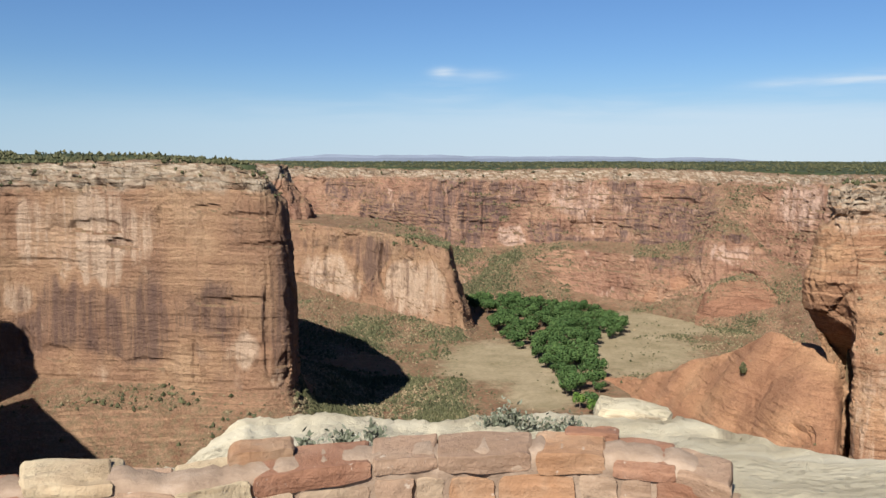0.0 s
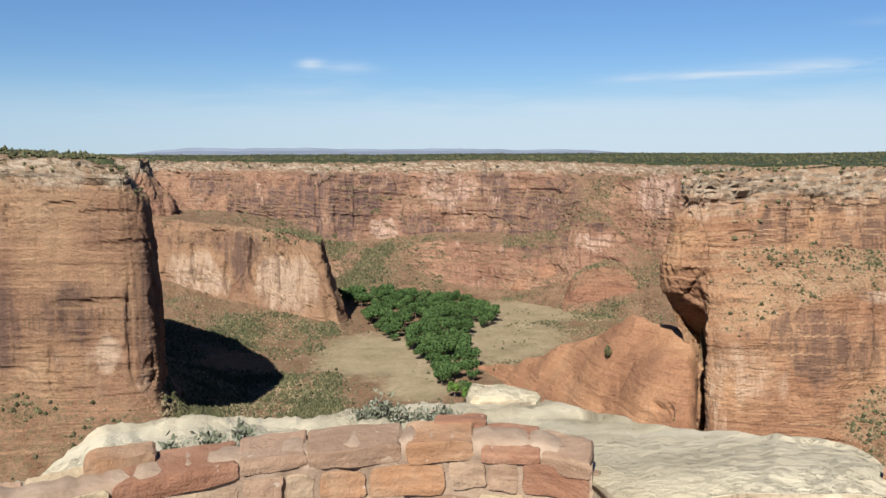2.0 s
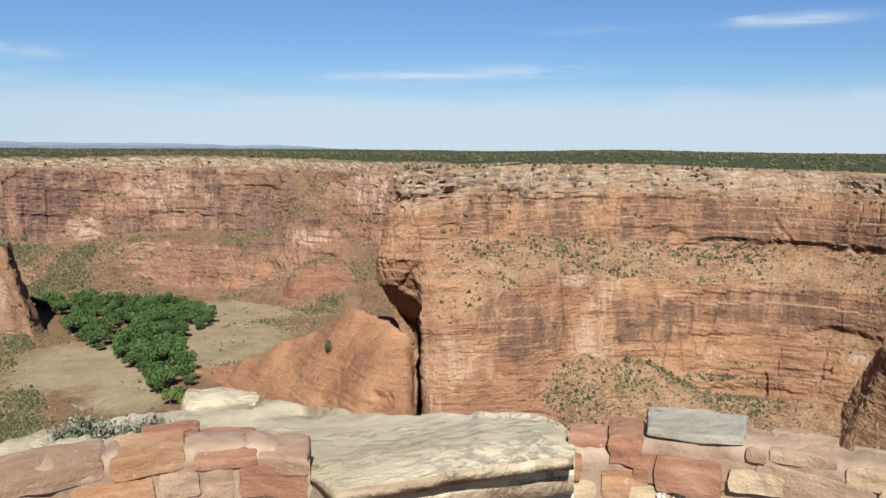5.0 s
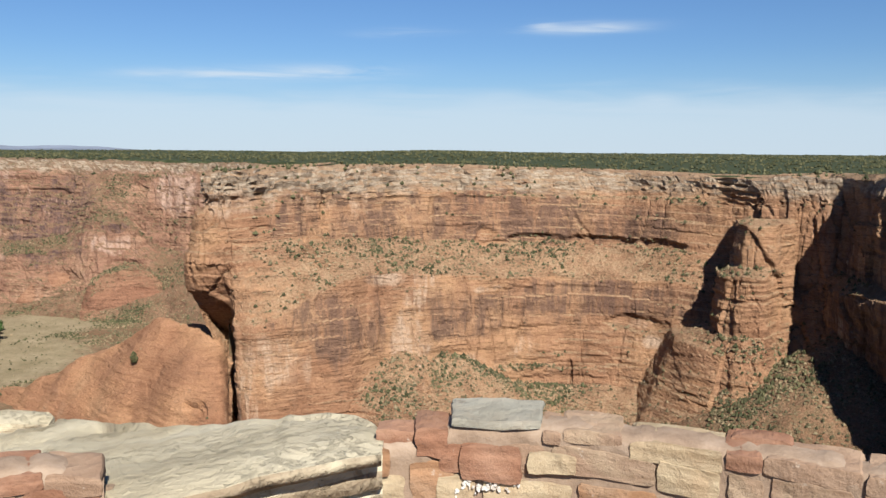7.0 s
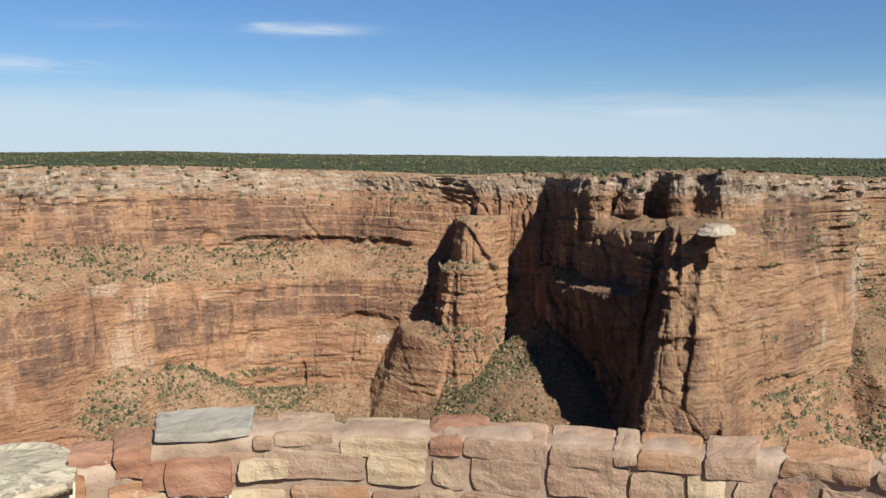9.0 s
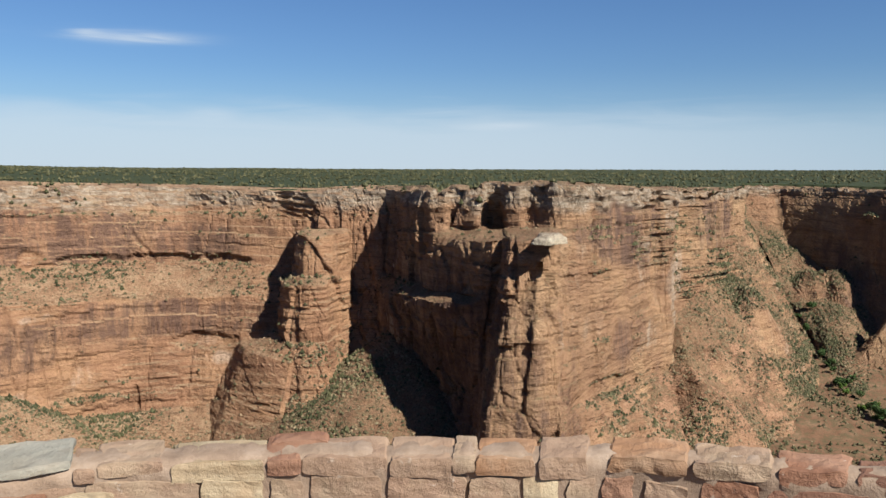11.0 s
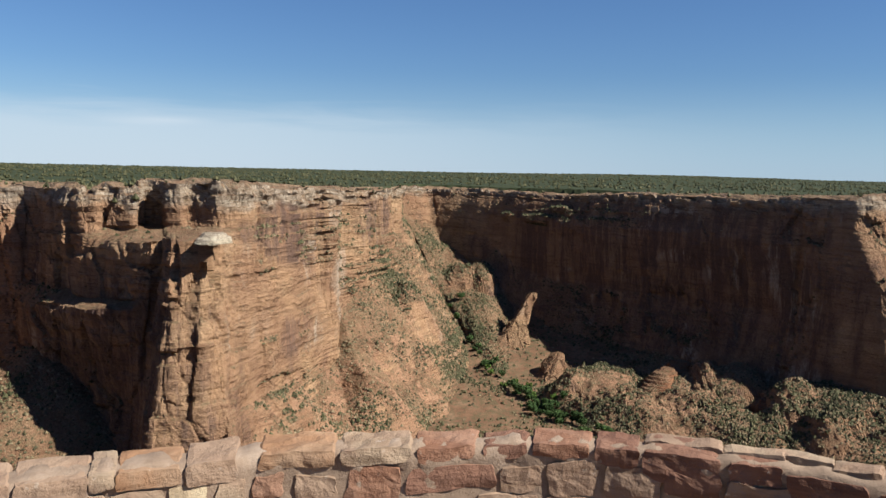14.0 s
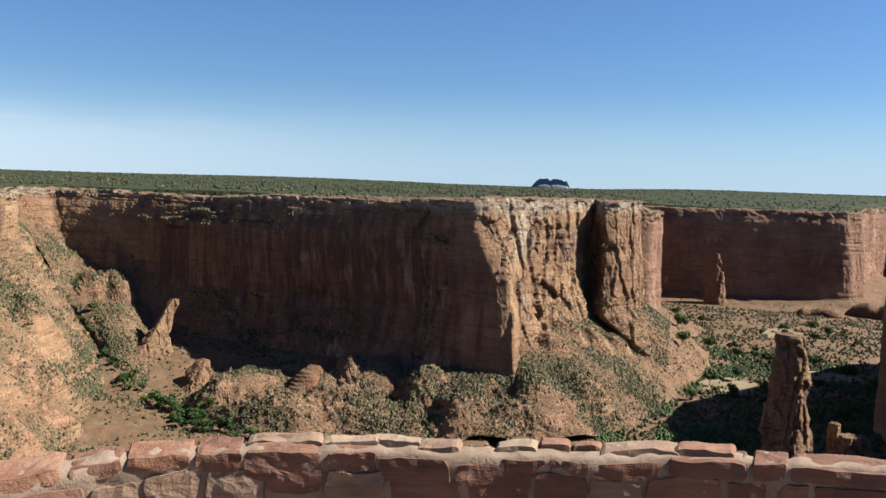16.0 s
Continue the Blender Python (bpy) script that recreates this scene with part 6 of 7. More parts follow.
used = set()
for i, (x, y) in enumerate(spots):
    d, a = math.hypot(x, y), math.degrees(math.atan2(x, y))
    j = 4 if (97 < a < 110 and rng.uniform() < 0.15) or (d < 850 and a < 30 and rng.uniform() < 0.4) else int(rng.integers(0, 4))
    z = surface_z(x, y) - 0.4
    s = rng.uniform(1.35, 1.75) * (0.8 if a > 130 else 0.52 if a > 90 else 1.0)
    m = Matrix.LocRotScale((x, y, z), Euler((0, 0, rng.uniform(0, 6.28))), None)
    if j not in used:
        used.add(j)
        t = kinds[j]
        t.matrix_basis = m
    else:
        t = copy_thing(kinds[j], m)
    t.scale = (s, s, s * rng.uniform(0.85, 1.1))


def juniper_tree(az, d, z, height, seed, label):
    """A single upright juniper: short trunk and a dense, ragged cone of foliage clumps."""
    r = np.random.default_rng(seed)
    tree = new("juniper_tree")
    tree.location = bearing(az, d, z)
    tagged(tree, label, "tree")
    th = np.arange(6) * math.pi / 3
    g = np.array([[(q * math.cos(t), q * math.sin(t), h) for t in th] for q, h in ((0.35, -1.0), (0.3, height * 0.3), (0.06, height * 0.95))])
    part("trunk", mesh_of("trunk", g, grid_quads(3, 6, wrap=True), bark), tree, "grey-brown trunk")
    n = 160
    t = r.uniform(0.08, 1, n)
    rad = height * 0.26 * np.sin(np.clip(t * 1.15, 0, 1) * math.pi * 0.92) ** 0.6 * r.uniform(0.4, 1.1, n)
    a = r.uniform(0, 6.283, n)
    c = np.stack([rad * np.cos(a), rad * np.sin(a), t * height], -1)
    v, f = blobs(c, height * r.uniform(0.05, 0.10, n), 1.2, 0.4)
    part("crown", mesh_of("crown", v, f, juniper_leaf), tree)
    return tree


juniper_tree(20.4, 748, -184, 10, 1, "lone dark green juniper on the slickrock dome")
juniper_tree(57.6, 770, -110, 11, 2, "dark juniper on the amphitheatre bench")
juniper_tree(49.6, 776, -112, 7, 3, "dark juniper on the amphitheatre bench")


# ---- overlook: parapet wall, paving and white ledge ----
def near_stone(name, base, second, lichen=0.25):
    """Hewn sandstone seen at arm's length: grain, bedding tints, pale lichen and chipped relief."""
    k = Mat(name)
    rnd = k.n("ShaderNodeObjectInfo").outputs["Random"]
    big = k.noise(k.pos, 5.0, 4, 0.6, 0.5)
    col = k.mix(k.rng(big, 0.38, 0.66), base, second)
    col = k.mix(k.math("MULTIPLY", rnd, 0.35), col, tuple(c * 0.72 for c in base))
    bed = k.noise(k.stretch(3, 3, 42), 1.0, 4, 0.6, 0.4)
    col = k.mix(1.0, col, k.ramp(bed, [(0.3, (0.74, 0.70, 0.66)), (0.5, (1, 1, 1)), (0.7, (1.18, 1.18, 1.16))]), "MULTIPLY")
    spots = k.rng(k.noise(k.pos, 22, 5, 0.7), 0.66 - 0.1 * lichen, 0.72 - 0.1 * lichen)
    col = k.mix(k.math("MULTIPLY", spots, 0.5), col, (0.60, 0.52, 0.42))
    blotch = k.rng(k.noise(k.pos, 13, 4, 0.65), 0.62, 0.74)
    col = k.mix(k.math("MULTIPLY", blotch, 0.45), col, (0.12, 0.085, 0.065))
    h = k.math("ADD", k.noise(k.pos, 26, 6, 0.7), k.math("MULTIPLY", k.noise(k.pos, 130, 3, 0.6), 0.25))
    return k.done(col, 0.9, h, 0.6, 0.016, 0.15)


STONES = {"r": near_stone("red_wall_stone", (0.31, 0.155, 0.095), (0.38, 0.22, 0.145)),
          "b": near_stone("brown_wall_stone", (0.33, 0.215, 0.145), (0.39, 0.27, 0.185)),
          "o": near_stone("orange_wall_stone", (0.38, 0.21, 0.115), (0.42, 0.28, 0.18)),
          "t": near_stone("tan_wall_stone", (0.42, 0.31, 0.21), (0.36, 0.235, 0.16)),
          "c": near_stone("cream_wall_stone", (0.52, 0.42, 0.275), (0.45, 0.33, 0.205)),
          # dark red stone that also carries the shade of the wall's far stretch
          "d": near_stone("shaded_dark_red_stone", (0.225, 0.112, 0.074), (0.285, 0.155, 0.104)),
          "g": near_stone("grey_green_wall_stone", (0.36, 0.345, 0.285), (0.42, 0.37, 0.29))}
k = Mat("rough_mortar")
mortar = k.done(k.ramp(k.noise(k.pos, 9, 5, 0.7), [(0.3, (0.26, 0.18, 0.125)), (0.5, (0.35, 0.25, 0.175)), (0.7, (0.43, 0.325, 0.24))]), 0.95,
                k.math("ADD", k.noise(k.pos, 30, 5, 0.75), k.math("MULTIPLY", k.noise(k.pos, 160, 3, 0.6), 0.3)), 0.5, 0.012)

INNER = [(-60, 2.45), (-40, 2.30), (-27, 2.18), (-18, 2.05), (-12, 2.09), (-5, 2.14), (0, 2.17), (6.5, 2.21), (12, 2.23), (17, 2.22), (20, 2.16), (30, 2.25),
         (38, 2.34), (44, 2.38), (50, 2.39), (56, 2.35), (62.3, 2.33), (70.7, 2.31), (76, 2.31), (81, 2.33), (85, 2.38), (91, 2.40), (96, 2.43),
         (100, 2.48), (104, 2.52), (108, 2.55), (116, 2.56), (124, 2.57), (128, 2.62), (133, 2.67), (137, 2.76), (144, 2.86), (155, 3.1), (168, 3.5)]


def inner(a):
    return np.interp(a, [p[0] for p in INNER], [p[1] for p in INNER])


def reach(a, o):
    """Range of a spot of the wall: the coping narrows along the curve while its outer edge runs on."""
    d = np.interp(a, (-60, 10, 60, 84, 100, 165), (0.06, 0.05, 0.05, 0.07, 0.10, 0.11))
    return inner(a) + d + np.where(np.asarray(o) < 0.03, o, np.asarray(o) * (0.215 - d) / 0.215)


def stone_mesh(name, a0, a1, r0, r1, z0, z1, material, rnd, rugged=1.0, cuts=4, tilt=0.0, worn=0.2, lid=1.0):
    """One hewn block between two bearings, two reaches from the inner face and two heights, with worn edges."""
    bm = bmesh.new()
    bmesh.ops.create_cube(bm, size=2)
    bmesh.ops.subdivide_edges(bm, edges=bm.edges[:], cuts=cuts, use_grid_fill=True)
    # four uneven corners, rounded arrises and a slightly dished face
    cx, cz = [rnd.uniform(-1, 1) for _ in range(4)], [rnd.uniform(-1, 1) for _ in range(4)]
    seed = Vector((rnd.uniform(0, 90), rnd.uniform(0, 90), rnd.uniform(0, 90)))
    am, wid = (a0 + a1) / 2, (a1 - a0) / 2
    long = max(1.0, wid * 0.042 * 2 / max(z1 - z0, 0.02))
    for v in bm.verts:
        p = v.co.copy()
        e = 5 if worn > 0.4 else 8
        ring = (abs(p.x) ** e + abs(p.z) ** e) ** (1 / e)
        p.x, p.z = p.x / max(1, ring ** (0.5 + worn)), p.z / max(1, ring ** (0.5 + worn))
        if p.y < -0.99:
            p.x, p.z = p.x * (1 - 0.10 * worn / long), p.z * (1 - 0.10 * worn)
        u, w = (p.x + 1) / 2, (p.z + 1) / 2
        mix = [(1 - u) * (1 - w), u * (1 - w), (1 - u) * w, u * w]
        du = p.x + sum(f * c for f, c in zip(mix, cx)) * 0.16 / long + 0.04 * math.sin(5 * p.z + cx[0] * 6) / long
        dz = p.z + (sum(f * c for f, c in zip(mix, cz)) * 0.22 + 0.07 * math.sin(3 * p.x + cz[1] * 6)) * (1.0 if w < 0.5 else lid)
        deep = r0 + (r1 - r0) * (p.y + 1) / 2 + 0.002 * (p.x * p.x + p.z * p.z) * (p.y < -0.99)
        q = Vector(bearing(am + wid * du, float(reach(am + wid * du, deep)), z0 + (z1 - z0) * (dz + 1) / 2 + tilt * (p.y - 1)))
        v.co = q + noise.noise_vector(q * 9 + seed) * 0.006 * rugged + noise.noise_vector(q * 30 + seed) * 0.004 * rugged
    me = bpy.data.meshes.new(name)
    bm.to_mesh(me)
    bm.free()
    me.materials.append(material)
    return me


def wall_section(label, a0, a1, coping, seed, top=-0.812):
    rnd = random.Random(seed)
    az = np.arange(a0, a1 + 0.2, 0.5)
    rin = inner(az)
    n1 = 0.007 * vnoise(az * 1.3, 1.0, seed) + 0.004 * vnoise(az * 4, 2.0, seed)
    drop = 0.055 * sstep(43.8, 42.5, az) * (az > 30) + 0.05 * sstep(16.5, 19.5, az) * (az < 30)
    rows = [(0.006, -2.6), (0.006, -1.2), (0.006, -1.05), (0.006, -0.95), (0.006, -0.88), (0.001, top - 0.05), (0.004, top - 0.014), (0.04, top - 0.005), (0.15, top - 0.004), (0.19, top - 0.014), (0.21, top - 0.05), (0.24, -1.2), (0.24, -2.6)]
    g = np.array([[bearing(a, reach(a, o) + q * 0.6, z + (q - e if z > -0.9 else 0)) for a, r, q, e in zip(az, rin, n1, drop)] for o, z in rows])
    wall = new("parapet_wall", mesh_of("parapet_wall", g, grid_quads(*g.shape[:2]), mortar, True))
    tagged(wall, label, "wall", kind="structure")
    for b0, b1, tone, up, thick in coping:
        gap = rnd.uniform(0.0, 0.06)
        # beyond bearing 90 the coping is redder, and its shade goes into the tone
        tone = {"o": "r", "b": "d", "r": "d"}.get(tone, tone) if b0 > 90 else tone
        lift = rnd.uniform(-0.003, 0.005) + up
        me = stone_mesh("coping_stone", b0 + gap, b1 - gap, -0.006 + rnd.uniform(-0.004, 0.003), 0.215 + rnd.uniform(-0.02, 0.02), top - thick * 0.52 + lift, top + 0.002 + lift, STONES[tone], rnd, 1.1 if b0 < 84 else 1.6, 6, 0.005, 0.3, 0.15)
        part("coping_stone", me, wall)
    z = top - 0.066
    for course in range(7):
        h = rnd.uniform(0.055, 0.105)
        a = a0 + rnd.uniform(0, 4)
        while a < a1 - 1:
            w = rnd.choice((2.6, 3.2, 4.0, 5.0, 6.4)) * rnd.uniform(0.85, 1.15)
            b = min(a + w, a1)
            # courses past bearing 84 turn redder and darker, shade painted into the stone
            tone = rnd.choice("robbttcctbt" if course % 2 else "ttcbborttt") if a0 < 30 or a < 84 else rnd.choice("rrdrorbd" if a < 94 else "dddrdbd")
            drop = rnd.uniform(-0.004, 0.010)
            hh = h * rnd.uniform(0.86, 1.08)
            pad = rnd.uniform(0.10, 0.30)
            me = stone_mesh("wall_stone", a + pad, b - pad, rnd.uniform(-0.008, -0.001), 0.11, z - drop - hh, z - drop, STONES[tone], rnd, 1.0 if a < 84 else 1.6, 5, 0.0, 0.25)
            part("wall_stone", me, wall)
            a = b
        z -= h + 0.010
    return wall


LEFT_COPING = [(-52, -45, "b", 0, 0.1), (-45, -38, "r", 0, 0.1), (-38, -33, "t", 0, 0.1), (-33, -28, "r", -0.02, 0.1), (-28, -22.5, "c", 0.01, 0.07), (-22.5, -18.6, "b", -0.02, 0.1), (-18.6, -13.6, "c", -0.012, 0.10),
               (-13.4, -5.2, "r", 0.0, 0.105), (-5.0, -0.3, "b", 0.002, 0.085), (-0.2, 6.4, "b", 0.004, 0.10), (6.6, 11.6, "o", 0.006, 0.115), (12.0, 16.2, "r", -0.012, 0.09), (16.4, 19.9, "b", -0.02, 0.11)]
RIGHT_COPING = [(43.6, 50.1, "g", 0.016, 0.05), (50.1, 51.4, "b", -0.006, 0.08), (51.5, 55.7, "t", 0.0, 0.075), (56.1, 62.3, "c", -0.004, 0.12), (62.4, 64.8, "r", -0.005, 0.095),
                (64.9, 70.7, "b", 0.0, 0.10), (70.8, 75.1, "b", 0.0, 0.11), (75.2, 76.6, "t", -0.004, 0.08), (76.8, 80.8, "o", 0.0, 0.10), (81.0, 84.3, "b", 0.0, 0.115), (85.6, 90.6, "o", 0.004, 0.105), (91.0, 95.6, "t", 0.0, 0.085),
                (95.9, 100.1, "o", 0.0, 0.085), (100.4, 103.4, "b", 0.0, 0.085), (103.6, 107.4, "o", 0.002, 0.09), (107.6, 110.5, "b", 0.002, 0.11), (110.8, 115.8, "b", 0.0, 0.17), (116.0, 119.3, "r", 0.0, 0.115), (119.5, 124.0, "r", -0.008, 0.13),
                (124.3, 127.0, "r", -0.03, 0.12), (127.3, 130.0, "b", -0.012, 0.11), (130.2, 132.7, "b", -0.008, 0.08), (132.9, 137.2, "r", -0.012, 0.10), (137.4, 141.8, "b", -0.004, 0.10), (142.0, 144.0, "r", 0.0, 0.10), (144.2, 150, "b", 0.0, 0.09), (150.3, 156, "b", 0, 0.1), (156.3, 163, "r", 0, 0.1)]
wall_left = wall_section("low mortared wall of red and tan sandstone blocks", -52, 20, LEFT_COPING, 3)
wall_right = wall_section("curved mortared sandstone wall with a worn coping", 38.8, 163, RIGHT_COPING, 8)
rnd = random.Random(21)
# second layer of loose slabs on the coping
for b0, b1, o0, o1, tone, zb, zt in ((118.8, 122.0, 0.12, 0.24, "t", -0.830, -0.800), (115.6, 119.2, 0.10, 0.22, "t", -0.822, -0.800), (121.8, 124.6, 0.06, 0.22, "t", -0.825, -0.800), (126.8, 129.5, 0.08, 0.22, "t", -0.832, -0.801),
                                     (129.4, 131.3, 0.13, 0.24, "r", -0.825, -0.800), (131.6, 133.2, 0.14, 0.24, "r", -0.825, -0.801), (133.3, 138.0, 0.05, 0.24, "b", -0.822, -0.797), (137.8, 141.2, 0.06, 0.24, "r", -0.82, -0.797),
                                     (62.6, 66.4, 0.13, 0.235, "r", -0.815, -0.801), (-15.0, -10.6, 0.12, 0.26, "o", -0.82, -0.785), (8.6, 12.4, 0.17, 0.26, "r", -0.83, -0.80), (110.8, 115.6, 0.10, 0.24, "b", -0.82, -0.799),
                                     (-27.4, -21.8, 0.06, 0.26, "c", -0.83, -0.808)):
    part("coping_stone", stone_mesh("coping_stone", b0, b1, o0, o1, zb - 0.03, zt, STONES[tone], rnd, 1.2, 5, 0.0, 0.45), wall_left if b0 < 30 else wall_right)

for b0, b1, o0, o1, tone, zb, zt in ((37.2, 39.4, -0.02, 0.10, "o", -0.96, -0.885), (38.4, 41.2, 0.02, 0.16, "r", -0.89, -0.835), (41.0, 43.6, -0.01, 0.2, "r", -0.92, -0.825), (37.6, 40.4, 0.0, 0.16, "c", -1.07, -0.968), (40.6, 43.8, 0.0, 0.14, "o", -1.05, -0.94), (19.2, 20.6, 0.0, 0.14, "t", -0.98, -0.90), (44.4, 48.8, -0.02, 0.12, "r", -0.992, -0.888), (49.2, 52.4, -0.018, 0.12, "c", -0.955, -0.895)):
    part("wall_stone", stone_mesh("wall_stone", b0, b1, o0, o1, zb, zt, STONES[tone], rnd, 1.2, 5), wall_left if b0 < 30 else wall_right)

# paved platform
k = Mat("worn_paving")
paving_mat = k.done(k.ramp(k.noise(k.pos, 2.2, 5, 0.65), [(0.3, (0.28, 0.17, 0.11)), (0.7, (0.42, 0.29, 0.20))]), 0.95, k.noise(k.pos, 18, 5, 0.7), 0.5, 0.02)
az = np.arange(0, 360, 4.0)
wrapped = np.where(az > 190, az - 360, az)
edge = np.where((wrapped > -52) & (wrapped < 163), np.interp(wrapped, [p[0] for p in INNER], [p[1] for p in INNER]) + 0.05, 4.2)
g = np.array([[bearing(a, e * f, z) for a, e in zip(az, edge)] for f, z in ((0.02, -1.64), (0.4, -1.645), (0.8, -1.65), (1.0, -1.65), (1.0, -4.6))])
tagged(new("pavement", mesh_of("pavement", g, grid_quads(*g.shape[:2], wrap=True), paving_mat)), "worn stone-flagged overlook platform", "pavement", kind="structure")

# white sandstone ledge in front of the wall
k = Mat("white_sandstone")
wb = k.noise(k.pos, 0.9, 5, 0.6, 0.4)
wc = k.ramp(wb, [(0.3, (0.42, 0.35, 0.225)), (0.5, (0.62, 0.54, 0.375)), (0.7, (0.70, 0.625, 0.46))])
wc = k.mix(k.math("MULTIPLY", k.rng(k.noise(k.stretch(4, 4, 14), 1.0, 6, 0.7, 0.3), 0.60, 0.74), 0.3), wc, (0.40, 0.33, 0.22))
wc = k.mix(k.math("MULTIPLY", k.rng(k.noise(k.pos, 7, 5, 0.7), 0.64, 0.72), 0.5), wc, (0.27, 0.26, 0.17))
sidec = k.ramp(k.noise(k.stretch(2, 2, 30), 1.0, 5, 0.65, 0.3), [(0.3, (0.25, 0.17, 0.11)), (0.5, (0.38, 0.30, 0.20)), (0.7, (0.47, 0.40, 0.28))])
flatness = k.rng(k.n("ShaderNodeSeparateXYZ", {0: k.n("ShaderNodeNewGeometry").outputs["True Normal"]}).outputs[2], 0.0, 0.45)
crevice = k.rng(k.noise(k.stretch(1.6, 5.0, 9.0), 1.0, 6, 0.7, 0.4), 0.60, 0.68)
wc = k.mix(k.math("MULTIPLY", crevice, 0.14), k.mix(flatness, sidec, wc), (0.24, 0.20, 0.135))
wh = k.math("ADD", k.noise(k.pos, 9, 6, 0.7), k.math("MULTIPLY", k.noise(k.pos, 60, 4, 0.65), 0.3))
pits = k.math("MULTIPLY", k.rng(k.noise(k.pos, 17, 6, 0.75), 0.50, 0.36), k.rng(k.noise(k.pos, 1.1, 3, 0.5), 0.42, 0.58))
wc = k.mix(k.math("MULTIPLY", pits, 0.16), wc, (0.22, 0.20, 0.125))
wh = k.math("SUBTRACT", wh, k.math("MULTIPLY", pits, 0.5))
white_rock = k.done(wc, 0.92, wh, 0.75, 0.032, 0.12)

CREST = [(-20, 4.0, -20.5), (-18, 4.0, -19.8), (-16.6, 4.3, -19.2), (-15.5, 4.6, -18.2), (-13.6, 4.8, -17.4), (-10, 5.0, -17.2), (-8, 5.2, -17.3), (-5.5, 5.4, -17.7), (-3, 5.6, -17.9), (0, 5.8, -18.2),
         (2, 6.0, -17.9), (4, 6.4, -17.5), (6.5, 7.0, -17.3), (10, 7.6, -17.2), (12, 7.8, -17.3), (15.5, 7.4, -17.3), (17, 6.4, -17.1), (20, 5.0, -17.5), (23, 4.2, -18.0), (26, 3.6, -18.2), (30, 3.2, -18.0), (33, 3.1, -17.85), (36.5, 3.0, -18.0), (37.8, 2.9, -18.5), (38.8, 2.8, -19.3)]


def ledge():
    az = np.arange(-20, 38.9, 0.3)
    r1 = np.interp(az, [c[0] for c in CREST], [c[1] for c in CREST]) + 0.12 * vnoise(az / 1.7, 0.3, 4.0)
    z1 = r1 * np.tan(np.radians(np.interp(az, [c[0] for c in CREST], [c[2] for c in CREST]))) + 0.012 * fbm(az * 1.3, 2, 5, 4) * sstep(22, 15, az) + 0.010 * vnoise(az * 1.1, 2, 5)
    lip = sstep(18.5, 22, az)
    r0 = (1 - lip) * (inner(az) + 0.14) + lip * np.interp(az, [19, 22, 28, 32, 36, 38.9], [2.10, 1.99, 2.02, 2.08, 2.14, 2.22])
    z0 = (1 - lip) * (-0.90) + lip * np.interp(az, [19, 24, 30, 36, 38.9], [-0.84, -0.81, -0.79, -0.785, -0.80])
    under = lip * np.interp(az, [20, 24, 30, 38.9], [0.01, 0.02, 0.05, 0.09])
    rows = []
    for dr, dz in ((0.10, -1.4), (0.06, -0.30), (0.02, -0.22), (0.03, -0.19), (0.07, -0.175), (0.0, -0.16), (-0.01, -0.11)):
        rows.append((r0 + under + dr, z0 + dz))
    for dr, dz in ((0.01, -0.085), (0.0, -0.075), (-0.35, -0.065), (-1.0, -0.045)):
        rows.append((r0 + under * (1 + dr) + 0.02 * (dr > -0.9), z0 + dz * (0.5 + 4 * under)))
    for dr, dz in ((0.0, -0.02), (0.02, -0.006)):
        rows.append((r0 + dr, z0 + dz - 0.05 * lip))
    for f in np.linspace(0.02, 1, 34) ** 1.2:
        nose = np.clip(1 - (r1 - r0) * f / 0.34, 0, 1) ** 2 * lip
        rows.append((r0 + 0.03 + (r1 - r0 - 0.03) * f, z0 + (z1 - z0) * f - 0.05 * nose))
    for dr, dz in ((0.10, -0.05), (0.16, -0.2), (0.12, -0.5), (0.4, -1.2), (0.5, -4.0)):
        rows.append((r1 + dr, z1 + dz))
    A = np.radians(np.broadcast_to(az, (len(rows), len(az))))
    R, Z = np.array([r for r, _ in rows]), np.array([z for _, z in rows])
    x, y = R * np.sin(A), R * np.cos(A)
    amp = np.clip((R - 2.0) / 3, 0.15, 1)
    step = np.round(3 * vnoise(x * 0.9, y * 0.9, 2.0)) / 3
    Z = Z + amp * (0.05 * fbm(x * 1.6, y * 1.6, 3.0, 4) + 0.03 * step) * (R < r1 - 0.05) * (R > r0 + 0.05) + (0.004 + 0.016 * sstep(21, 12, np.degrees(A))) * fbm(x * 7, y * 7, Z * 7, 4)
    n = 0.02 * fbm(x * 3, y * 3, Z * 9, 3) * (R <= r0 + 0.4)
    g = np.stack([x + n * np.sin(A), y + n * np.cos(A), Z], -1)
    root = tagged(new("white_ledge"), "cream-white weathered sandstone ledge jutting past the wall", "rock ledge")
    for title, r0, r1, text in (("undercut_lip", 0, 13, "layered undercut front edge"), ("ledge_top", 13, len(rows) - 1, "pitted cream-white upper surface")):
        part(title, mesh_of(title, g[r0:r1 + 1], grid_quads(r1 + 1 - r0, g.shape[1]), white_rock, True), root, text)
    return root


ledge()


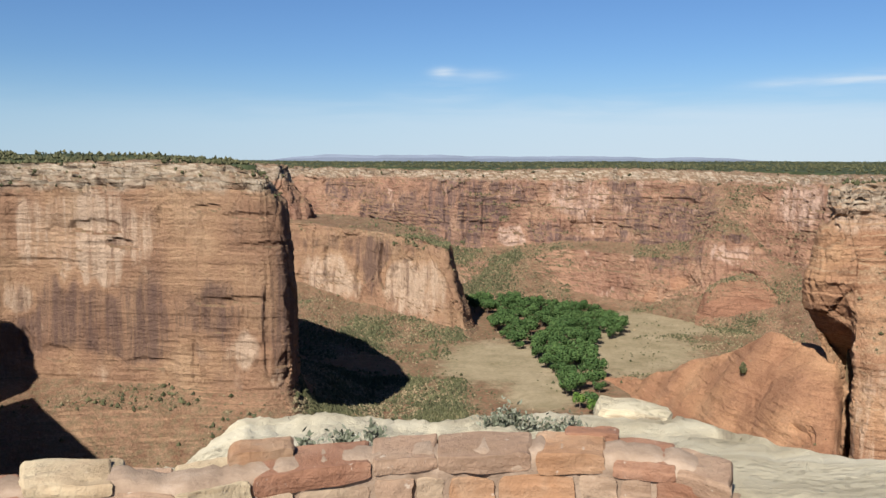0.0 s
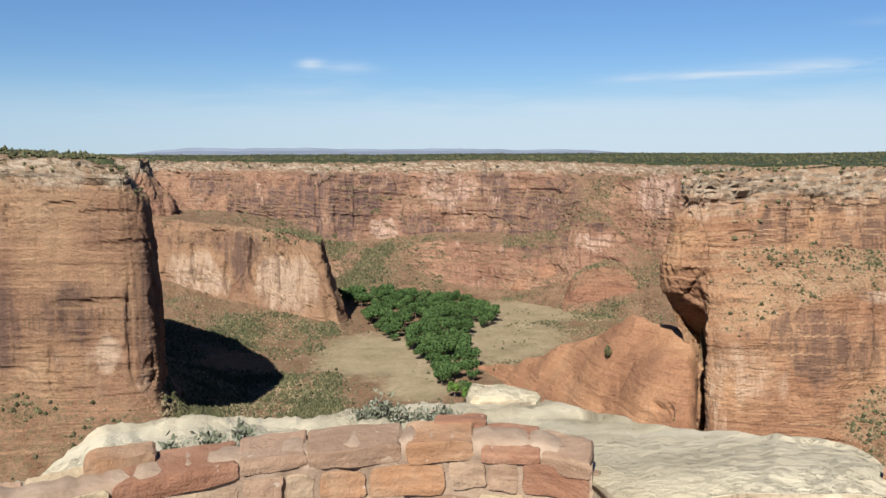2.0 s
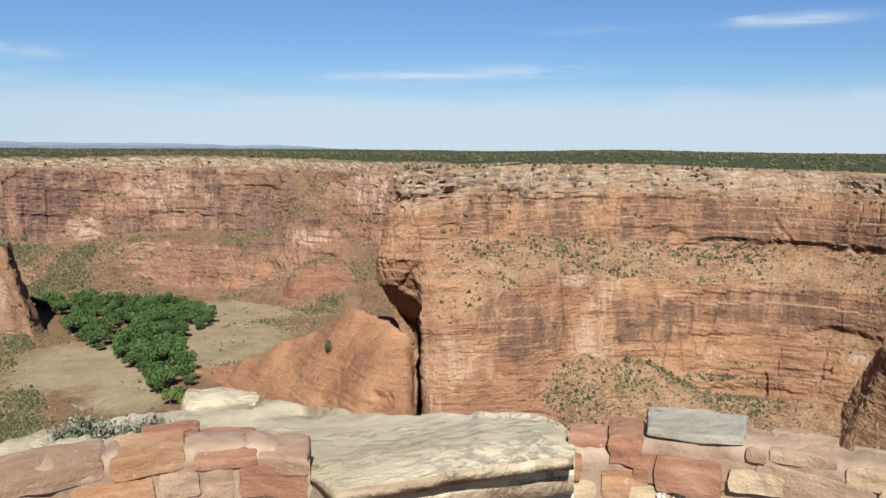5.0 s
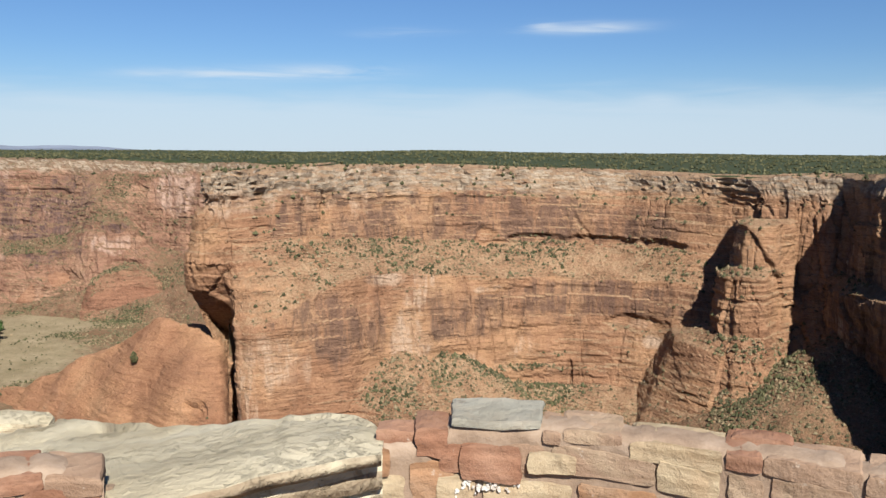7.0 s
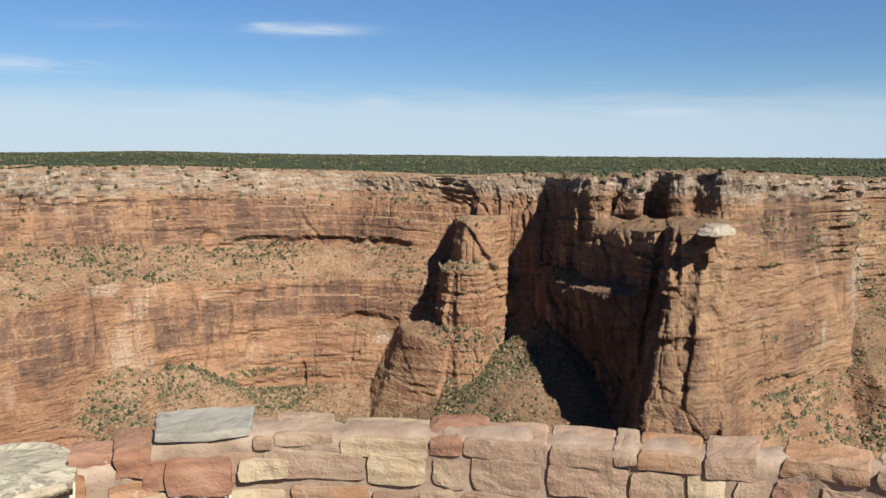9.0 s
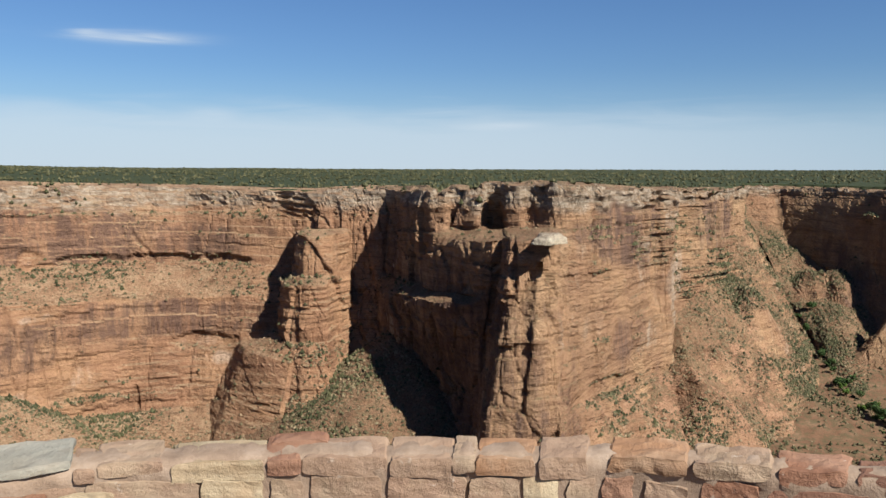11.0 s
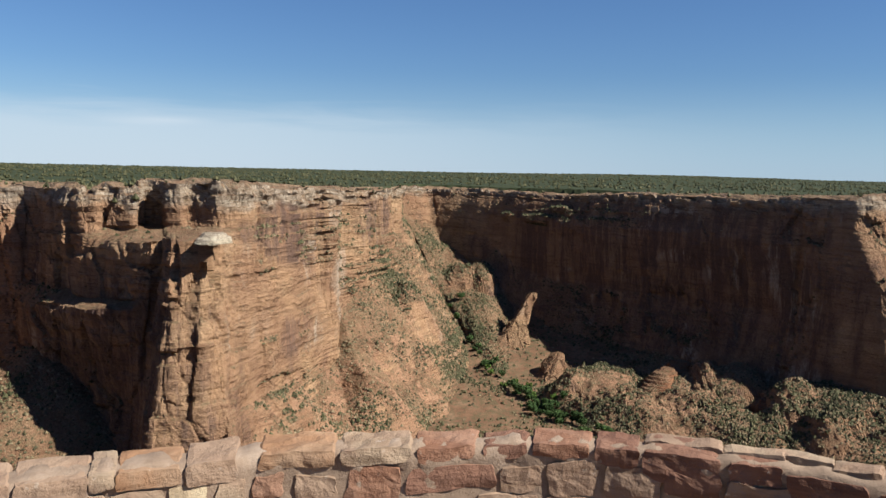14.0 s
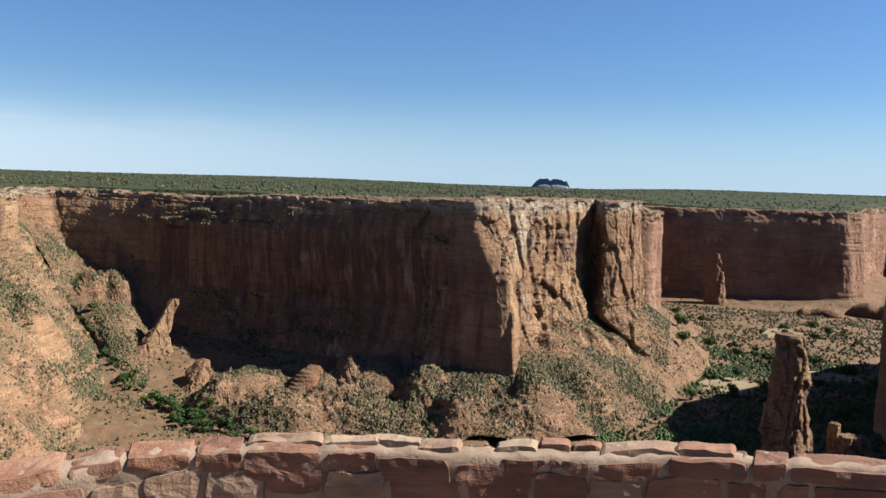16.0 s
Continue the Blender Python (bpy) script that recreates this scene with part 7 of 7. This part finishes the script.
def boulder_slab():
    """A flat pale slab lying on the far end of the ledge."""
    bm = bmesh.new()
    bmesh.ops.create_cube(bm, size=2)
    bmesh.ops.subdivide_edges(bm, edges=bm.edges[:], cuts=9, use_grid_fill=True)
    c = bearing(13.3, 7.9, -2.40)
    for v in bm.verts:
        p = v.co.copy()
        p = p.lerp(p.normalized() * 1.2, 0.25)
        bed = 0.10 * math.floor(p.z * 2.5 + 0.5)
        w = Vector((p.x * 0.34 * (1 + 0.18 * bed * (1 if p.x > 0 else -1)), p.y * 0.22, p.z * (0.075 + 0.03 * p.x * -1)))
        a = radians(-14)
        w = Vector((w.x * math.cos(a) - w.y * math.sin(a), w.x * math.sin(a) + w.y * math.cos(a), w.z)) + Vector(c)
        v.co = w + noise.noise_vector(w * 3) * 0.04 + noise.noise_vector(w * 11) * 0.012
    me = bpy.data.meshes.new("white_slab")
    bm.to_mesh(me)
    bm.free()
    me.materials.append(white_rock)
    return tagged(new("white_slab", me), "flat cream-white sandstone slab lying on the ledge", "rock")


boulder_slab()

k = Mat("silver_sage_leaf")
silver_leaf = k.done(k.ramp(k.n("ShaderNodeNewGeometry").outputs["Random Per Island"], [(0.0, (0.10, 0.115, 0.07)), (0.6, (0.19, 0.20, 0.14)), (1.0, (0.30, 0.30, 0.23))]), 0.8)
k = Mat("dry_twig")
twig_mat = k.done((0.16, 0.12, 0.09), 0.9)


def near_shrub(label, az, r, z, size, tall, count, seed):
    """A low grey-leaved bush: branching twigs and many narrow leaves."""
    rnd = np.random.default_rng(seed)
    root = new("shrub")
    root.location = bearing(az, r, z)
    tagged(root, label, "shrub")
    tips, tv, tf = [], [], []
    for i in range(40):
        a, lean = rnd.uniform(0, 6.283), rnd.uniform(0.2, 1.25)
        d = np.array((math.cos(a) * math.sin(lean), math.sin(a) * math.sin(lean), math.cos(lean) * tall))
        L = size * rnd.uniform(0.6, 1.0)
        p0 = rnd.normal(0, 0.12, 3) * size * (1, 1, 0)
        p1 = p0 + d * L
        tips.append((p0, p1))
        side = np.cross(d, (0.3, 0.2, 1.0))
        side = side / np.linalg.norm(side) * 0.004
        up = np.cross(side, d)
        up = up / np.linalg.norm(up) * 0.004
        b = len(tv)
        tv += [p0 + side, p0 - side * 0.5 + up, p0 - side * 0.5 - up, p1]
        tf += [(b, b + 1, b + 3), (b + 1, b + 2, b + 3), (b + 2, b, b + 3)]
    part("twigs", mesh_of("twigs", np.array(tv), np.array(tf), twig_mat), root, "thin dry twigs")
    v, f = [], []
    for i in range(count):
        p0, p1 = tips[rnd.integers(len(tips))]
        c = p0 + (p1 - p0) * rnd.uniform(0.35, 1.05) + rnd.normal(0, 0.018, 3)
        d = rnd.normal(0, 1, 3)
        d[2] = abs(d[2]) + 0.3
        d = d / np.linalg.norm(d) * rnd.uniform(0.018, 0.038)
        s = np.cross(d, rnd.normal(0, 1, 3))
        s = s / np.linalg.norm(s) * rnd.uniform(0.004, 0.008)
        b = len(v)
        v += [c - s * 0.4, c + d * 0.5 + s, c + d, c + d * 0.5 - s]
        f.append((b, b + 1, b + 2, b + 3))
    part("leaves", mesh_of("leaves", np.array(v), np.array(f), silver_leaf), root, "narrow grey-green leaves")
    return root


near_shrub("grey-leaved sagebrush growing from the white ledge", 4.7, 3.9, -1.36, 0.17, 1.0, 1500, 4)
near_shrub("small pale sagebrush growing from the white ledge", 6.6, 3.9, -1.38, 0.13, 0.7, 700, 5)
near_shrub("small pale sagebrush growing from the white ledge", 8.3, 4.0, -1.38, 0.14, 0.9, 800, 6)
near_shrub("dry grassy tuft in a crack of the ledge", -9.4, 2.75, -0.985, 0.035, 0.6, 120, 7)
near_shrub("dry grassy tuft in a crack of the ledge", -7.0, 2.9, -1.02, 0.04, 0.6, 140, 8)
near_shrub("dry grassy tuft in a crack of the ledge", -4.9, 3.0, -1.035, 0.035, 0.6, 120, 9)

# splashes of old white paint on the wall face
k = Mat("flaked_white_paint")
paint = k.done(k.ramp(k.noise(k.pos, 40, 4, 0.6), [(0.35, (0.55, 0.48, 0.40)), (0.6, (0.86, 0.82, 0.76))]), 0.7)
splat = random.Random(5)
for n in range(34):
    a, z = splat.gauss(45.4, 1.1), splat.gauss(-1.012, 0.010)
    w = h = splat.uniform(0.002, 0.0065)
    ring = []
    for j in range(14):
        t = j * math.pi / 7
        q = 1 + 0.45 * math.sin(3 * t + n) * math.cos(5 * t + 2 * n)
        ring.append((a + math.degrees(w * q * math.cos(t) / 2.42), z + h * q * math.sin(t)))
    v = [bearing(b, float(reach(b, -0.013)), y) for b, y in ring] + [bearing(b, float(reach(b, 0.004)), y) for b, y in ring] + [bearing(a, float(reach(a, -0.013)), z)]
    f = [(28, j, (j + 1) % 14) for j in range(14)] + [(j, j + 14, (j + 1) % 14) for j in range(14)] + [((j + 1) % 14, j + 14, (j + 1) % 14 + 14) for j in range(14)]
    part("paint_splash", mesh_of("paint_splash", np.array(v), np.array(f), paint), wall_right, "flaked white paint splash")
